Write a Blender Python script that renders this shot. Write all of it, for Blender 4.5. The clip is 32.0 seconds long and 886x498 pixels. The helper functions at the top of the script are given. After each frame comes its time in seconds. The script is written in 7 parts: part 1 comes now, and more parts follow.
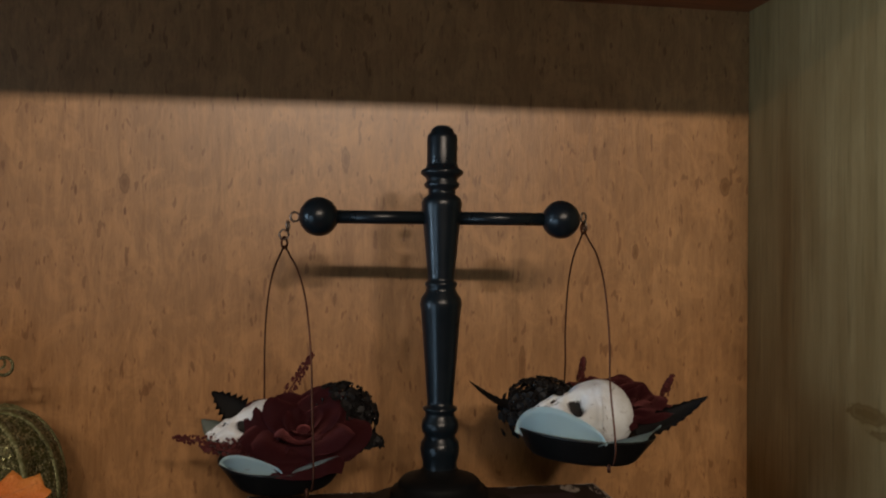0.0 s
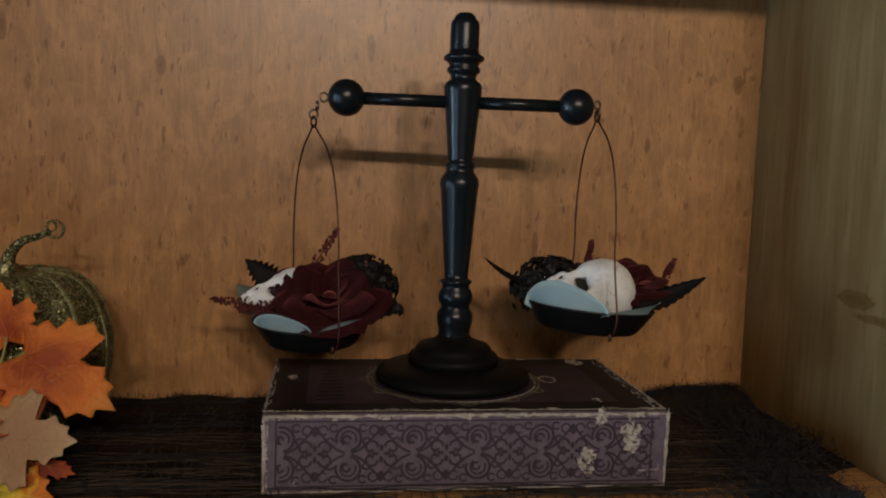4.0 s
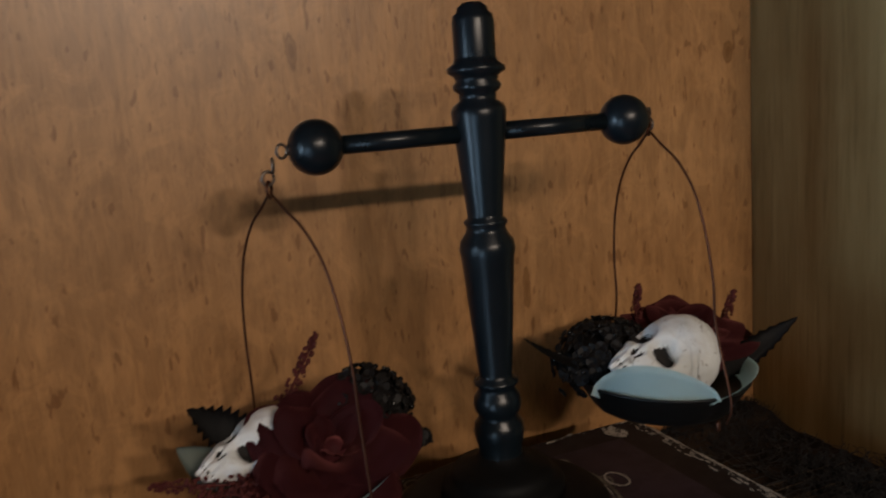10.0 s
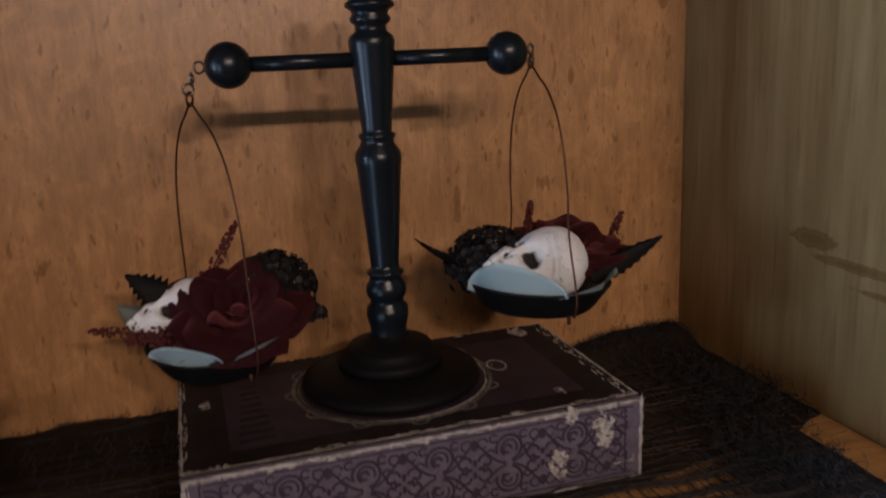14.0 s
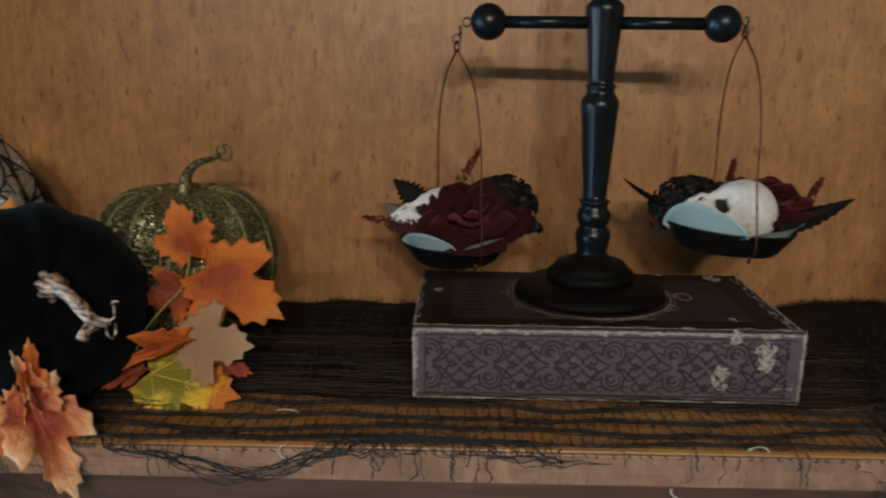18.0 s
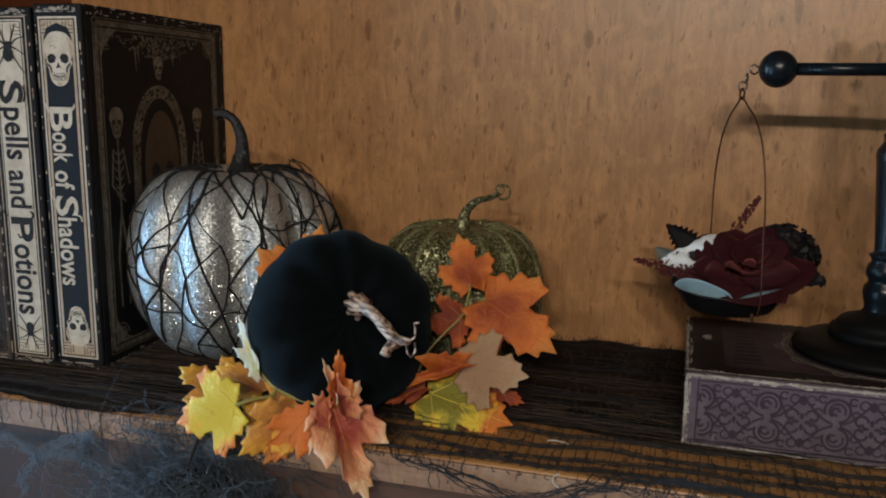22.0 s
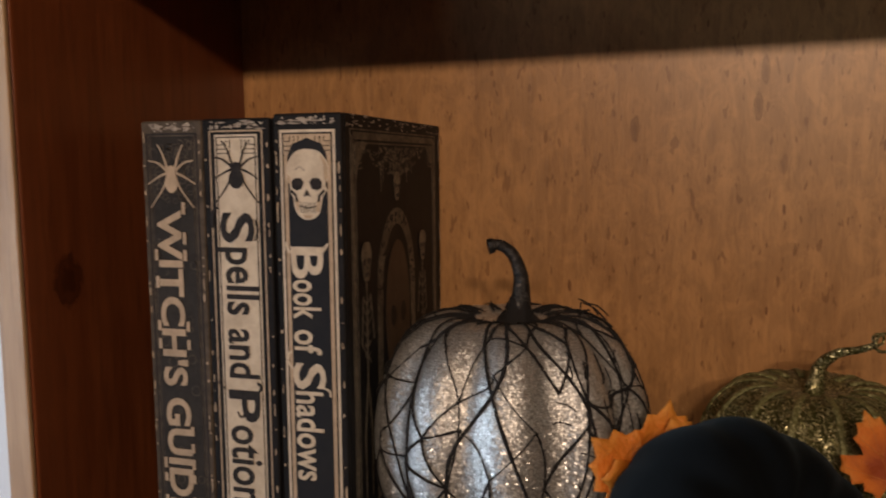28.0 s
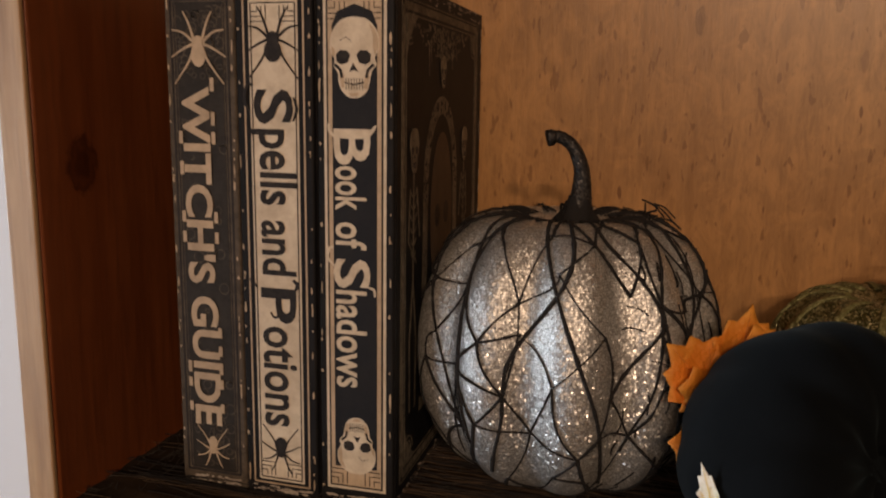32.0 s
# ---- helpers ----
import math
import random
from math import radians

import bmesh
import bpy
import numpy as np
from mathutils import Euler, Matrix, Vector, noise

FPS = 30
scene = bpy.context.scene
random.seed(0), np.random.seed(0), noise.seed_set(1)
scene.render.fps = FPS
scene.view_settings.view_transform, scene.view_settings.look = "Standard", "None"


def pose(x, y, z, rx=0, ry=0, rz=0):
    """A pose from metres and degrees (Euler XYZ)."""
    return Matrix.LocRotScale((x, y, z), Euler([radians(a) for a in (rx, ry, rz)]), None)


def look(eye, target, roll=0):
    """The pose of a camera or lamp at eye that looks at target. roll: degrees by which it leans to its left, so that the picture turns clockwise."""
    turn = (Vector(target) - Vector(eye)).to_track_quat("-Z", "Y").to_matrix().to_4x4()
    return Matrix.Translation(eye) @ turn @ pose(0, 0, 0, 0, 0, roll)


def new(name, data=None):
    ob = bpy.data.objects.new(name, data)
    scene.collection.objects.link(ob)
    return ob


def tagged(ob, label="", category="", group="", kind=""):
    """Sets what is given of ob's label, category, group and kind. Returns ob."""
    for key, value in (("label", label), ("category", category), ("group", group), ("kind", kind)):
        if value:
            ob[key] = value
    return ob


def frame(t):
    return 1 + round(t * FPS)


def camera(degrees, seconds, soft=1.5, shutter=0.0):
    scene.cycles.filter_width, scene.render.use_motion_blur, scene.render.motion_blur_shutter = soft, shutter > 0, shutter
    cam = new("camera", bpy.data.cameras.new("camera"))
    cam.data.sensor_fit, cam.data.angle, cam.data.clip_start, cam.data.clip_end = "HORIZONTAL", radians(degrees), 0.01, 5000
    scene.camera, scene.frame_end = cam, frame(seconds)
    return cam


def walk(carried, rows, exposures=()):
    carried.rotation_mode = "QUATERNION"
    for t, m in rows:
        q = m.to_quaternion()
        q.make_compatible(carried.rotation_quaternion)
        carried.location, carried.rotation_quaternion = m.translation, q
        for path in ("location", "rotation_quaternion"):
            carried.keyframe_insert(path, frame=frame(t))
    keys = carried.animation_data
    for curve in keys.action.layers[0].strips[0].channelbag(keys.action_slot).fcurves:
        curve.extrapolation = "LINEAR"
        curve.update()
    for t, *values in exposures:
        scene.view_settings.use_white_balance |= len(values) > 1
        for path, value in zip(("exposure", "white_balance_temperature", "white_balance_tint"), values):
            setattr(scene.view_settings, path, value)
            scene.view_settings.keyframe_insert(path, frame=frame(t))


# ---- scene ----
# seconds, stops, kelvin, tint: the clip's own drift in brightness and white balance
EXPOSURES = [(0.0, -0.25, 6450, 13), (5.0, -0.25, 6450, 13), (10.5, -0.3, 6350, 13), (12.0, -0.25, 6350, 19), (13.0, -0.28, 6350, 26), (14.0, -0.22, 6350, 26), (17.0, -0.05, 6350, 12), (20.0, 0.12, 5600, 5), (24.0, 0.03, 6000, 8), (27.0, -0.12, 6500, 16), (28.0, -0.15, 7900, 25), (32.0, -0.2, 9000, 30)]
cam = camera(56.53, 32.0, soft=2.0, shutter=0.7)
# seconds, eye in metres from the shelf top, yaw, pitch, roll in degrees
ROWS = [
    (0, -0.0191, -0.0124, 0.2125, -9.34, 0.44, 0.48),
    (0.5, -0.0208, -0.0113, 0.2106, -9.42, -0.55, 0.55),
    (1, -0.0200, -0.0062, 0.2091, -9.44, -1.30, 0.60),
    (1.5, -0.0202, -0.0125, 0.2050, -9.45, -1.76, 0.72),
    (2, -0.0204, -0.0191, 0.2051, -9.32, -2.58, 0.77),
    (2.5, -0.0229, -0.0259, 0.2020, -9.25, -3.12, 1.02),
    (3, -0.0248, -0.0356, 0.2014, -8.92, -4.07, 1.26),
    (3.5, -0.0250, -0.0424, 0.1959, -8.57, -4.97, 1.66),
    (4, -0.0251, -0.0472, 0.1920, -8.28, -5.59, 2.01),
    (4.5, -0.0235, -0.0474, 0.1917, -8.17, -6.34, 2.19),
    (6.5, -0.0439, 0.0414, 0.1904, -11.84, -7.45, 1.70),
    (7, -0.0625, 0.0683, 0.1930, -13.48, -7.67, 1.28),
    (7.5, -0.0867, 0.0897, 0.1976, -15.18, -8.19, 0.85),
    (8, -0.0943, 0.1168, 0.1987, -16.42, -8.58, 0.09),
    (8.5, -0.1020, 0.1295, 0.2029, -17.41, -8.99, -0.94),
    (9, -0.1129, 0.1343, 0.2173, -18.91, -9.72, -2.02),
    (9.5, -0.1109, 0.1415, 0.2361, -20.86, -9.83, -3.28),
    (10, -0.1045, 0.1557, 0.2515, -23.01, -10.17, -4.29),
    (10.5, -0.0986, 0.1693, 0.2625, -25.45, -11.06, -4.68),
    (11, -0.0904, 0.1807, 0.2675, -27.25, -11.57, -5.08),
    (11.5, -0.0872, 0.1867, 0.2691, -28.54, -12.61, -5.01),
    (12, -0.0946, 0.1765, 0.2729, -28.58, -13.20, -4.85),
    (12.5, -0.1022, 0.1568, 0.2707, -27.21, -13.44, -4.45),
    (13, -0.0947, 0.1234, 0.2655, -24.49, -13.57, -3.99),
    (13.5, -0.0676, 0.0896, 0.2551, -21.05, -13.78, -3.24),
    (14, -0.0395, 0.0491, 0.2388, -17.17, -13.53, -2.46),
    (14.5, -0.0218, 0.0144, 0.2324, -13.98, -14.16, -1.67),
    (16.5, -0.0092, -0.0552, 0.2233, -6.06, -14.23, 0.54),
    (17, -0.0209, -0.0653, 0.2193, -3.94, -13.75, 0.71),
    (17.5, -0.0259, -0.0705, 0.2203, -1.34, -13.92, 0.61),
    (18, -0.0312, -0.0679, 0.2166, 0.98, -13.52, 0.72),
    (18.5, -0.0372, -0.0631, 0.2135, 3.76, -13.30, 0.65),
    (19, -0.0392, -0.0600, 0.2133, 6.33, -13.14, 0.80),
    (19.5, -0.0403, -0.0651, 0.2121, 8.97, -12.76, 0.92),
    (20, -0.0443, -0.0746, 0.2143, 11.16, -12.60, 0.90),
    (20.5, -0.0480, -0.0869, 0.2107, 13.03, -11.60, 0.87),
    (21, -0.0555, -0.0959, 0.2129, 14.40, -11.24, 0.86),
    (21.5, -0.0578, -0.0968, 0.2077, 15.99, -10.14, 0.68),
    (22, -0.0659, -0.0930, 0.2167, 16.38, -10.67, 0.84),
    (22.5, -0.0693, -0.0849, 0.2184, 17.18, -10.42, 0.51),
    (23, -0.0868, -0.0736, 0.2221, 17.03, -10.29, 0.43),
    (23.5, -0.1009, -0.0551, 0.2217, 17.57, -9.08, 0.03),
    (24, -0.1293, -0.0410, 0.2309, 16.82, -9.19, -0.25),
    (24.5, -0.1406, -0.0272, 0.2371, 16.59, -9.30, -0.94),
    (26.5, -0.2223, -0.0030, 0.2392, 16.37, -7.43, -1.25),
    (27, -0.2557, 0.0009, 0.2433, 16.59, -6.88, -0.99),
    (27.5, -0.2833, 0.0054, 0.2480, 16.72, -6.41, -0.78),
    (28, -0.3067, 0.0028, 0.2490, 16.83, -6.00, -0.55),
    (28.5, -0.3234, -0.0068, 0.2510, 16.84, -5.60, -0.33),
    (29, -0.3267, -0.0063, 0.2516, 16.92, -5.38, -0.19),
    (29.5, -0.3304, -0.0019, 0.2496, 16.87, -5.39, 0.06),
    (30, -0.3373, 0.0036, 0.2424, 16.78, -5.78, 0.40),
    (30.5, -0.3397, 0.0071, 0.2366, 16.65, -6.66, 0.70),
    (31, -0.3448, 0.0134, 0.2327, 16.34, -7.92, 0.94),
    (31.5, -0.3502, 0.0213, 0.2251, 16.26, -9.13, 1.00),
    (32, -0.3519, 0.0326, 0.2178, 16.12, -10.24, 0.85),
]
walk(cam, [(t, pose(x, y, z, 90 + pitch, 0, yaw) @ pose(0, 0, 0, 0, 0, roll)) for t, x, y, z, yaw, pitch, roll in ROWS], EXPOSURES)

# ---- light ----
world = bpy.data.worlds.new("room_dusk")
scene.world = world
world.use_nodes = True
sky = world.node_tree.nodes.new("ShaderNodeTexSky")
sky.sky_type, sky.sun_disc = "NISHITA", False
sky.sun_elevation, sky.sun_rotation = radians(25), radians(240)
world.node_tree.links.new(sky.outputs[0], world.node_tree.nodes["Background"].inputs[0])
world.node_tree.nodes["Background"].inputs[1].default_value = 0.05


def area(name, eye, target, sx, sy, watts, rgb):
    data = bpy.data.lights.new(name, "AREA")
    data.shape, data.size, data.size_y, data.energy, data.color = "RECTANGLE", sx, sy, watts, rgb
    ob = new(name, data)
    ob.matrix_world = look(eye, target)
    return ob


# three spots of a ceiling lamp behind and above the camera; the daylight windows to the left
WARM = (1.0, 0.825, 0.64)
for lx, wide, watts in ((0.02, 0.17, 11.8), (0.46, 0.18, 11.5), (-0.42, 0.44, 6.0)):
    area("ceiling_lamp_light", (lx, -1.80, 0.97), (0.4 * lx, 0.55, 0.2), wide, 0.05, watts, WARM)
area("window_light", (-2.48, -1.6, -0.42), (-0.2, 0.5, 0.1), 0.85, 1.3, 20, (0.46, 0.74, 1.0))
area("window_light", (-2.48, 0.06, 0.10), (-0.2, 0.40, 0.10), 0.44, 1.1, 46, (0.50, 0.76, 1.0))

# ---- material helpers ----


class Nodes:
    """A short way to write node trees."""

    def __init__(self, name):
        self.m = bpy.data.materials.new(name)
        self.m.use_nodes = True
        self.t = self.m.node_tree
        self.p = self.t.nodes["Principled BSDF"]

    def put(self, socket, value):
        if isinstance(value, bpy.types.NodeSocket):
            self.t.links.new(value, socket)
        elif hasattr(socket.default_value, "__len__"):
            value = tuple(value) if hasattr(value, "__len__") else (value,) * 3
            socket.default_value = value + (1,) * (len(socket.default_value) - len(value))
        else:
            socket.default_value = value

    def node(self, kind, ins=(), **attrs):
        n = self.t.nodes.new("ShaderNode" + kind)
        for k, v in attrs.items():
            setattr(n, k, v)
        for k, v in dict(ins).items():
            self.put(n.inputs[k], v)
        return n

    def coords(self, scale=(1, 1, 1), turn=(0, 0, 0), loc=(0, 0, 0)):
        tc = self.node("TexCoord")
        mp = self.node("Mapping", {"Scale": scale, "Rotation": turn, "Location": loc})
        self.t.links.new(tc.outputs["Object"], mp.inputs["Vector"])
        return mp.outputs[0]

    def noise(self, vec, scale, detail=4.0, rough=0.55, warp=0.0):
        return self.node("TexNoise", {"Vector": vec, "Scale": scale, "Detail": detail, "Roughness": rough, "Distortion": warp}).outputs[0]

    def ramp(self, fac, *stops):
        r = self.node("ValToRGB", {"Fac": fac})
        e = r.color_ramp.elements
        while len(e) < len(stops):
            e.new(0.5)
        for el, (pos, col) in zip(e, stops):
            el.position = pos
            el.color = (*(col if hasattr(col, "__len__") else (col,) * 3), 1)
        return r.outputs[0]

    def mix(self, fac, a, b, kind="MIX"):
        n = self.node("Mix", data_type="RGBA", blend_type=kind)
        for k, v in ((0, fac), (6, a), (7, b)):
            self.put(n.inputs[k], v)
        return n.outputs[2]

    def math(self, op, a, b=0.0, c=0.0):
        return self.node("Math", {0: a, 1: b, 2: c}, operation=op).outputs[0]

    def bump(self, height, strength=0.3, dist=0.001):
        b = self.node("Bump", {"Height": height, "Strength": strength, "Distance": dist})
        self.t.links.new(b.outputs[0], self.p.inputs["Normal"])
        return self

    def done(self, color, rough=0.6, metal=0.0, **more):
        self.put(self.p.inputs["Base Color"], color)
        self.put(self.p.inputs["Roughness"], rough)
        self.put(self.p.inputs["Metallic"], metal)
        for k, v in more.items():
            self.put(self.p.inputs[k.replace("_", " ")], v)
        return self.m


def wood(name, dark, light, *more, coat=0.0, coat_rough=0.4, gloss=0.5, **rest):
    m = raw_wood(name, dark, light, *more, **rest)
    p = m.node_tree.nodes["Principled BSDF"]
    p.inputs["Coat Weight"].default_value, p.inputs["Coat Roughness"].default_value, p.inputs["Specular IOR Level"].default_value = coat, coat_rough, gloss
    return m


def raw_wood(name, dark, light, grain=(70, 70, 4), fleck=0.0, rough=0.5, knots=(), fleck_scale=(110, 110, 22), fleck_col=(0.09, 0.035, 0.012), mottle=0.5, knot_depth=1.0):
    n = Nodes(name)
    fine = n.noise(n.coords(grain), 1.0, 6, 0.65, 0.4)
    wide = n.noise(n.coords([g * 0.13 for g in grain], loc=(3, 1, 2)), 1.0, 3, 0.5, 0.8)
    pores = n.noise(n.coords([g * 3.2 for g in grain], loc=(1, 5, 2)), 1.0, 3, 0.6)
    col = n.mix(n.ramp(fine, (0.30, 0.0), (0.70, 1.0)), dark, light)
    col = n.mix(n.ramp(wide, (0.38, 0.0), (0.7, 0.6 - 0.25 * (fleck > 0.5))), col, [c * 0.68 for c in light])
    col = n.mix(n.ramp(pores, (0.52, 0.0), (0.72, 0.5 - 0.22 * (fleck > 0.5))), col, [c * 0.55 for c in dark])
    if fleck:
        cloud = n.noise(n.coords((38, 38, 26), loc=(9, 4, 3)), 1.0, 4, 0.7, 1.2)
        col = n.mix(n.ramp(cloud, (0.46, 0.0), (0.64, 0.50)), col, [min(1, c * 1.28) for c in light])
        short = n.noise(n.coords((150, 150, 42), loc=(2, 2, 7)), 1.0, 3, 0.6, 0.5)
        col = n.mix(n.ramp(short, (0.56, 0.0), (0.68, 0.30)), col, [c * 0.68 for c in dark])
        pale_ = n.noise(n.coords((170, 170, 36), loc=(6, 2, 1)), 1.0, 3, 0.6, 0.5)
        col = n.mix(n.ramp(pale_, (0.52, 0.0), (0.70, 0.4)), col, [min(1, c * 1.25) for c in light])
        for sc, reach, seed in (((70, 70, 19), 0.19, 3.0), ((115, 115, 32), 0.19, 8.0)):
            warp = n.node("VectorMath", {0: n.coords(sc, loc=(seed, seed, seed)), 1: n.node("VectorMath", {0: n.node("TexNoise", {"Vector": n.coords((60, 60, 30)), "Scale": 1.0}).outputs[1], "Scale": 0.35}, operation="SCALE").outputs[0]}, operation="ADD").outputs[0]
            vor = n.node("TexVoronoi", {"Vector": warp, "Scale": 1.0})
            rnd_ = n.node("SeparateColor", {0: vor.outputs["Color"]})
            size = n.math("MULTIPLY", n.math("POWER", rnd_.outputs[0], 3.2), reach * fleck)
            f = n.ramp(n.math("SUBTRACT", size, vor.outputs["Distance"]), (0.0, 0.0), (0.03, 1.0))
            col = n.mix(n.math("MULTIPLY", f, n.math("MULTIPLY_ADD", rnd_.outputs[1], 0.55, 0.25)), col, fleck_col)
        for sc, lo_, hi_, much in (((420, 420, 130), 0.66, 0.71, 0.22), ((230, 230, 75), 0.66, 0.70, 0.55)):
            dash = n.noise(n.coords(sc, loc=(5, 1, 3)), 1.0, 1.5, 0.5, 0.2)
            col = n.mix(n.ramp(dash, (lo_, 0.0), (hi_, much)), col, fleck_col)
    blur = n.noise(n.coords((16, 16, 9)), 1.0, 5, 0.65, 0.8)
    col = n.mix(n.ramp(blur, (0.38, 0.0), (0.70, mottle)), col, [c * 0.9 for c in dark])
    for (kx, ky, kz), size, stretch in knots:
        mp = n.node("Mapping", {"Location": (-kx * stretch[0], -ky * stretch[1], -kz * stretch[2]), "Scale": stretch})
        tc = n.node("TexCoord")
        n.t.links.new(tc.outputs["Object"], mp.inputs["Vector"])
        d = n.node("VectorMath", {0: mp.outputs[0]}, operation="LENGTH").outputs[1]
        d = n.math("ADD", d, n.math("MULTIPLY", n.math("SUBTRACT", n.noise(n.coords((160, 160, 160)), 1.0, 2), 0.5), size * 0.8))
        col = n.mix(n.ramp(n.math("DIVIDE", d, size), (0.35, 0.85), (0.62, 0.55), (0.8, 0.8), (1.0, 0.0)), col, [c * w * (1 - 0.7 * knot_depth) for c, w in zip(dark, (1.0, 0.86, 0.6))])
    n.bump(n.math("ADD", fine, n.math("MULTIPLY", pores, 0.5)), 0.45, 0.0008)
    return n.done(col, n.math("MULTIPLY_ADD", fine, 0.2, rough - 0.1))


def paint(name, col, rough=0.5, metal=0.0, vary=0.35, scale=60.0, relief=0.2, depth=0.0005, **more):
    n = Nodes(name)
    a = n.noise(n.coords((scale,) * 3), 1.0, 5, 0.6)
    b = n.noise(n.coords((scale * 0.15,) * 3, loc=(4, 4, 4)), 1.0, 3)
    f = n.math("MULTIPLY_ADD", b, 0.6, n.math("MULTIPLY", a, 0.4))
    c = n.mix(f, [x * (1 - vary) for x in col], [min(1, x * (1 + vary)) for x in col])
    n.bump(a, relief, depth)
    return n.done(c, n.math("MULTIPLY_ADD", a, 0.2, max(0.02, rough - 0.1)), metal, **more)


# ---- mesh helpers ----


def mesh_of(bm, smooth=True):
    me = bpy.data.meshes.new("m")
    bmesh.ops.recalc_face_normals(bm, faces=bm.faces)
    bm.to_mesh(me)
    bm.free()
    if smooth:
        me.polygons.foreach_set("use_smooth", [True] * len(me.polygons))
    return me


def part(name, bm, material, parent=None, label="", smooth=True, place=None):
    me = bm if isinstance(bm, bpy.types.Mesh) else mesh_of(bm, smooth)
    me.name = name
    if not me.materials:
        for m in material if isinstance(material, (list, tuple)) else (material,):
            me.materials.append(m)
    ob = new(name, me)
    ob.parent = parent
    if place is not None:
        ob.matrix_basis = place
    return tagged(ob, label)


def thing(name, m, label, category, group=""):
    ob = new(name)
    ob.empty_display_size = 0.02
    ob.matrix_basis = m
    return tagged(ob, label, category, group)


def box(x0, x1, y0, y1, z0, z1, bevel=0.0, seg=2, bm=None):
    bm = bm or bmesh.new()
    vs = bmesh.ops.create_cube(bm, size=1.0)["verts"]
    for v in vs:
        v.co = (x0 + (v.co.x + 0.5) * (x1 - x0), y0 + (v.co.y + 0.5) * (y1 - y0), z0 + (v.co.z + 0.5) * (z1 - z0))
    if bevel:
        es = list({e for v in vs for e in v.link_edges})
        bmesh.ops.bevel(bm, geom=es, offset=bevel, segments=seg, affect="EDGES", profile=0.5)
    return bm


def lathe(profile, seg=40, bm=None):
    """profile: (radius, height) from bottom to top; a radius of 0 closes it."""
    bm = bm or bmesh.new()
    rings = []
    for r, z in profile:
        if r < 1e-6:
            rings.append([bm.verts.new((0, 0, z))])
        else:
            rings.append([bm.verts.new((r * math.cos(a), r * math.sin(a), z)) for a in (2 * math.pi * k / seg for k in range(seg))])
    for lo, hi in zip(rings, rings[1:]):
        for k in range(seg):
            j = (k + 1) % seg
            if len(lo) == 1 and len(hi) == 1:
                continue
            if len(lo) == 1:
                bm.faces.new((lo[0], hi[j], hi[k]))
            elif len(hi) == 1:
                bm.faces.new((lo[k], lo[j], hi[0]))
            else:
                bm.faces.new((lo[k], lo[j], hi[j], hi[k]))
    return bm


def tube(points, radius, seg=8, bm=None, flat=1.0):
    """A round (or flattened) tube along points; radius is one number or one for each point."""
    bm = bm or bmesh.new()
    pts = [Vector(p) for p in points]
    n = len(pts)
    radii = list(radius) if hasattr(radius, "__len__") else [radius] * n
    rings, side = [], None
    for i, p in enumerate(pts):
        d = (pts[min(i + 1, n - 1)] - pts[max(i - 1, 0)])
        d = d.normalized() if d.length > 1e-9 else Vector((0, 0, 1))
        if side is None:
            side = d.cross(Vector((0, 0, 1)) if abs(d.z) < 0.9 else Vector((1, 0, 0)))
        side = (side - d * side.dot(d)).normalized()
        up = d.cross(side)
        rings.append([bm.verts.new(p + radii[i] * (math.cos(a) * side + flat * math.sin(a) * up)) for a in (2 * math.pi * k / seg for k in range(seg))])
    for lo, hi in zip(rings, rings[1:]):
        for k in range(seg):
            j = (k + 1) % seg
            bm.faces.new((lo[k], lo[j], hi[j], hi[k]))
    if seg > 2:
        bm.faces.new(rings[0][::-1])
        bm.faces.new(rings[-1])
    return bm


def curve(points, steps=8):
    """Catmull-Rom points through the given ones."""
    p = [Vector(q) for q in points]
    p = [2 * p[0] - p[1]] + p + [2 * p[-1] - p[-2]]
    out = []
    for a, b, c, d in zip(p, p[1:], p[2:], p[3:]):
        for k in range(steps):
            t = k / steps
            out.append(0.5 * (2 * b + (c - a) * t + (2 * a - 5 * b + 4 * c - d) * t * t + (3 * b - a - 3 * c + d) * t**3))
    return out + [p[-2]]


def plate(outline, thick, bm=None, z=0.0):
    """A flat piece: the outline in x and y, raised from z by thick."""
    bm = bm or bmesh.new()
    lo = [bm.verts.new((x, y, z)) for x, y in outline]
    hi = [bm.verts.new((x, y, z + thick)) for x, y in outline]
    bm.faces.new(hi)
    bm.faces.new(lo[::-1])
    for k in range(len(lo)):
        j = (k + 1) % len(lo)
        bm.faces.new((lo[k], lo[j], hi[j], hi[k]))
    return bm


def oval(cx, cy, rx, ry, n=24, turn=0.0):
    c, s = math.cos(turn), math.sin(turn)
    return [(cx + rx * math.cos(a) * c - ry * math.sin(a) * s, cy + rx * math.cos(a) * s + ry * math.sin(a) * c) for a in (2 * math.pi * k / n for k in range(n))]


def moved(bm, m):
    bmesh.ops.transform(bm, matrix=m, verts=bm.verts)
    return bm

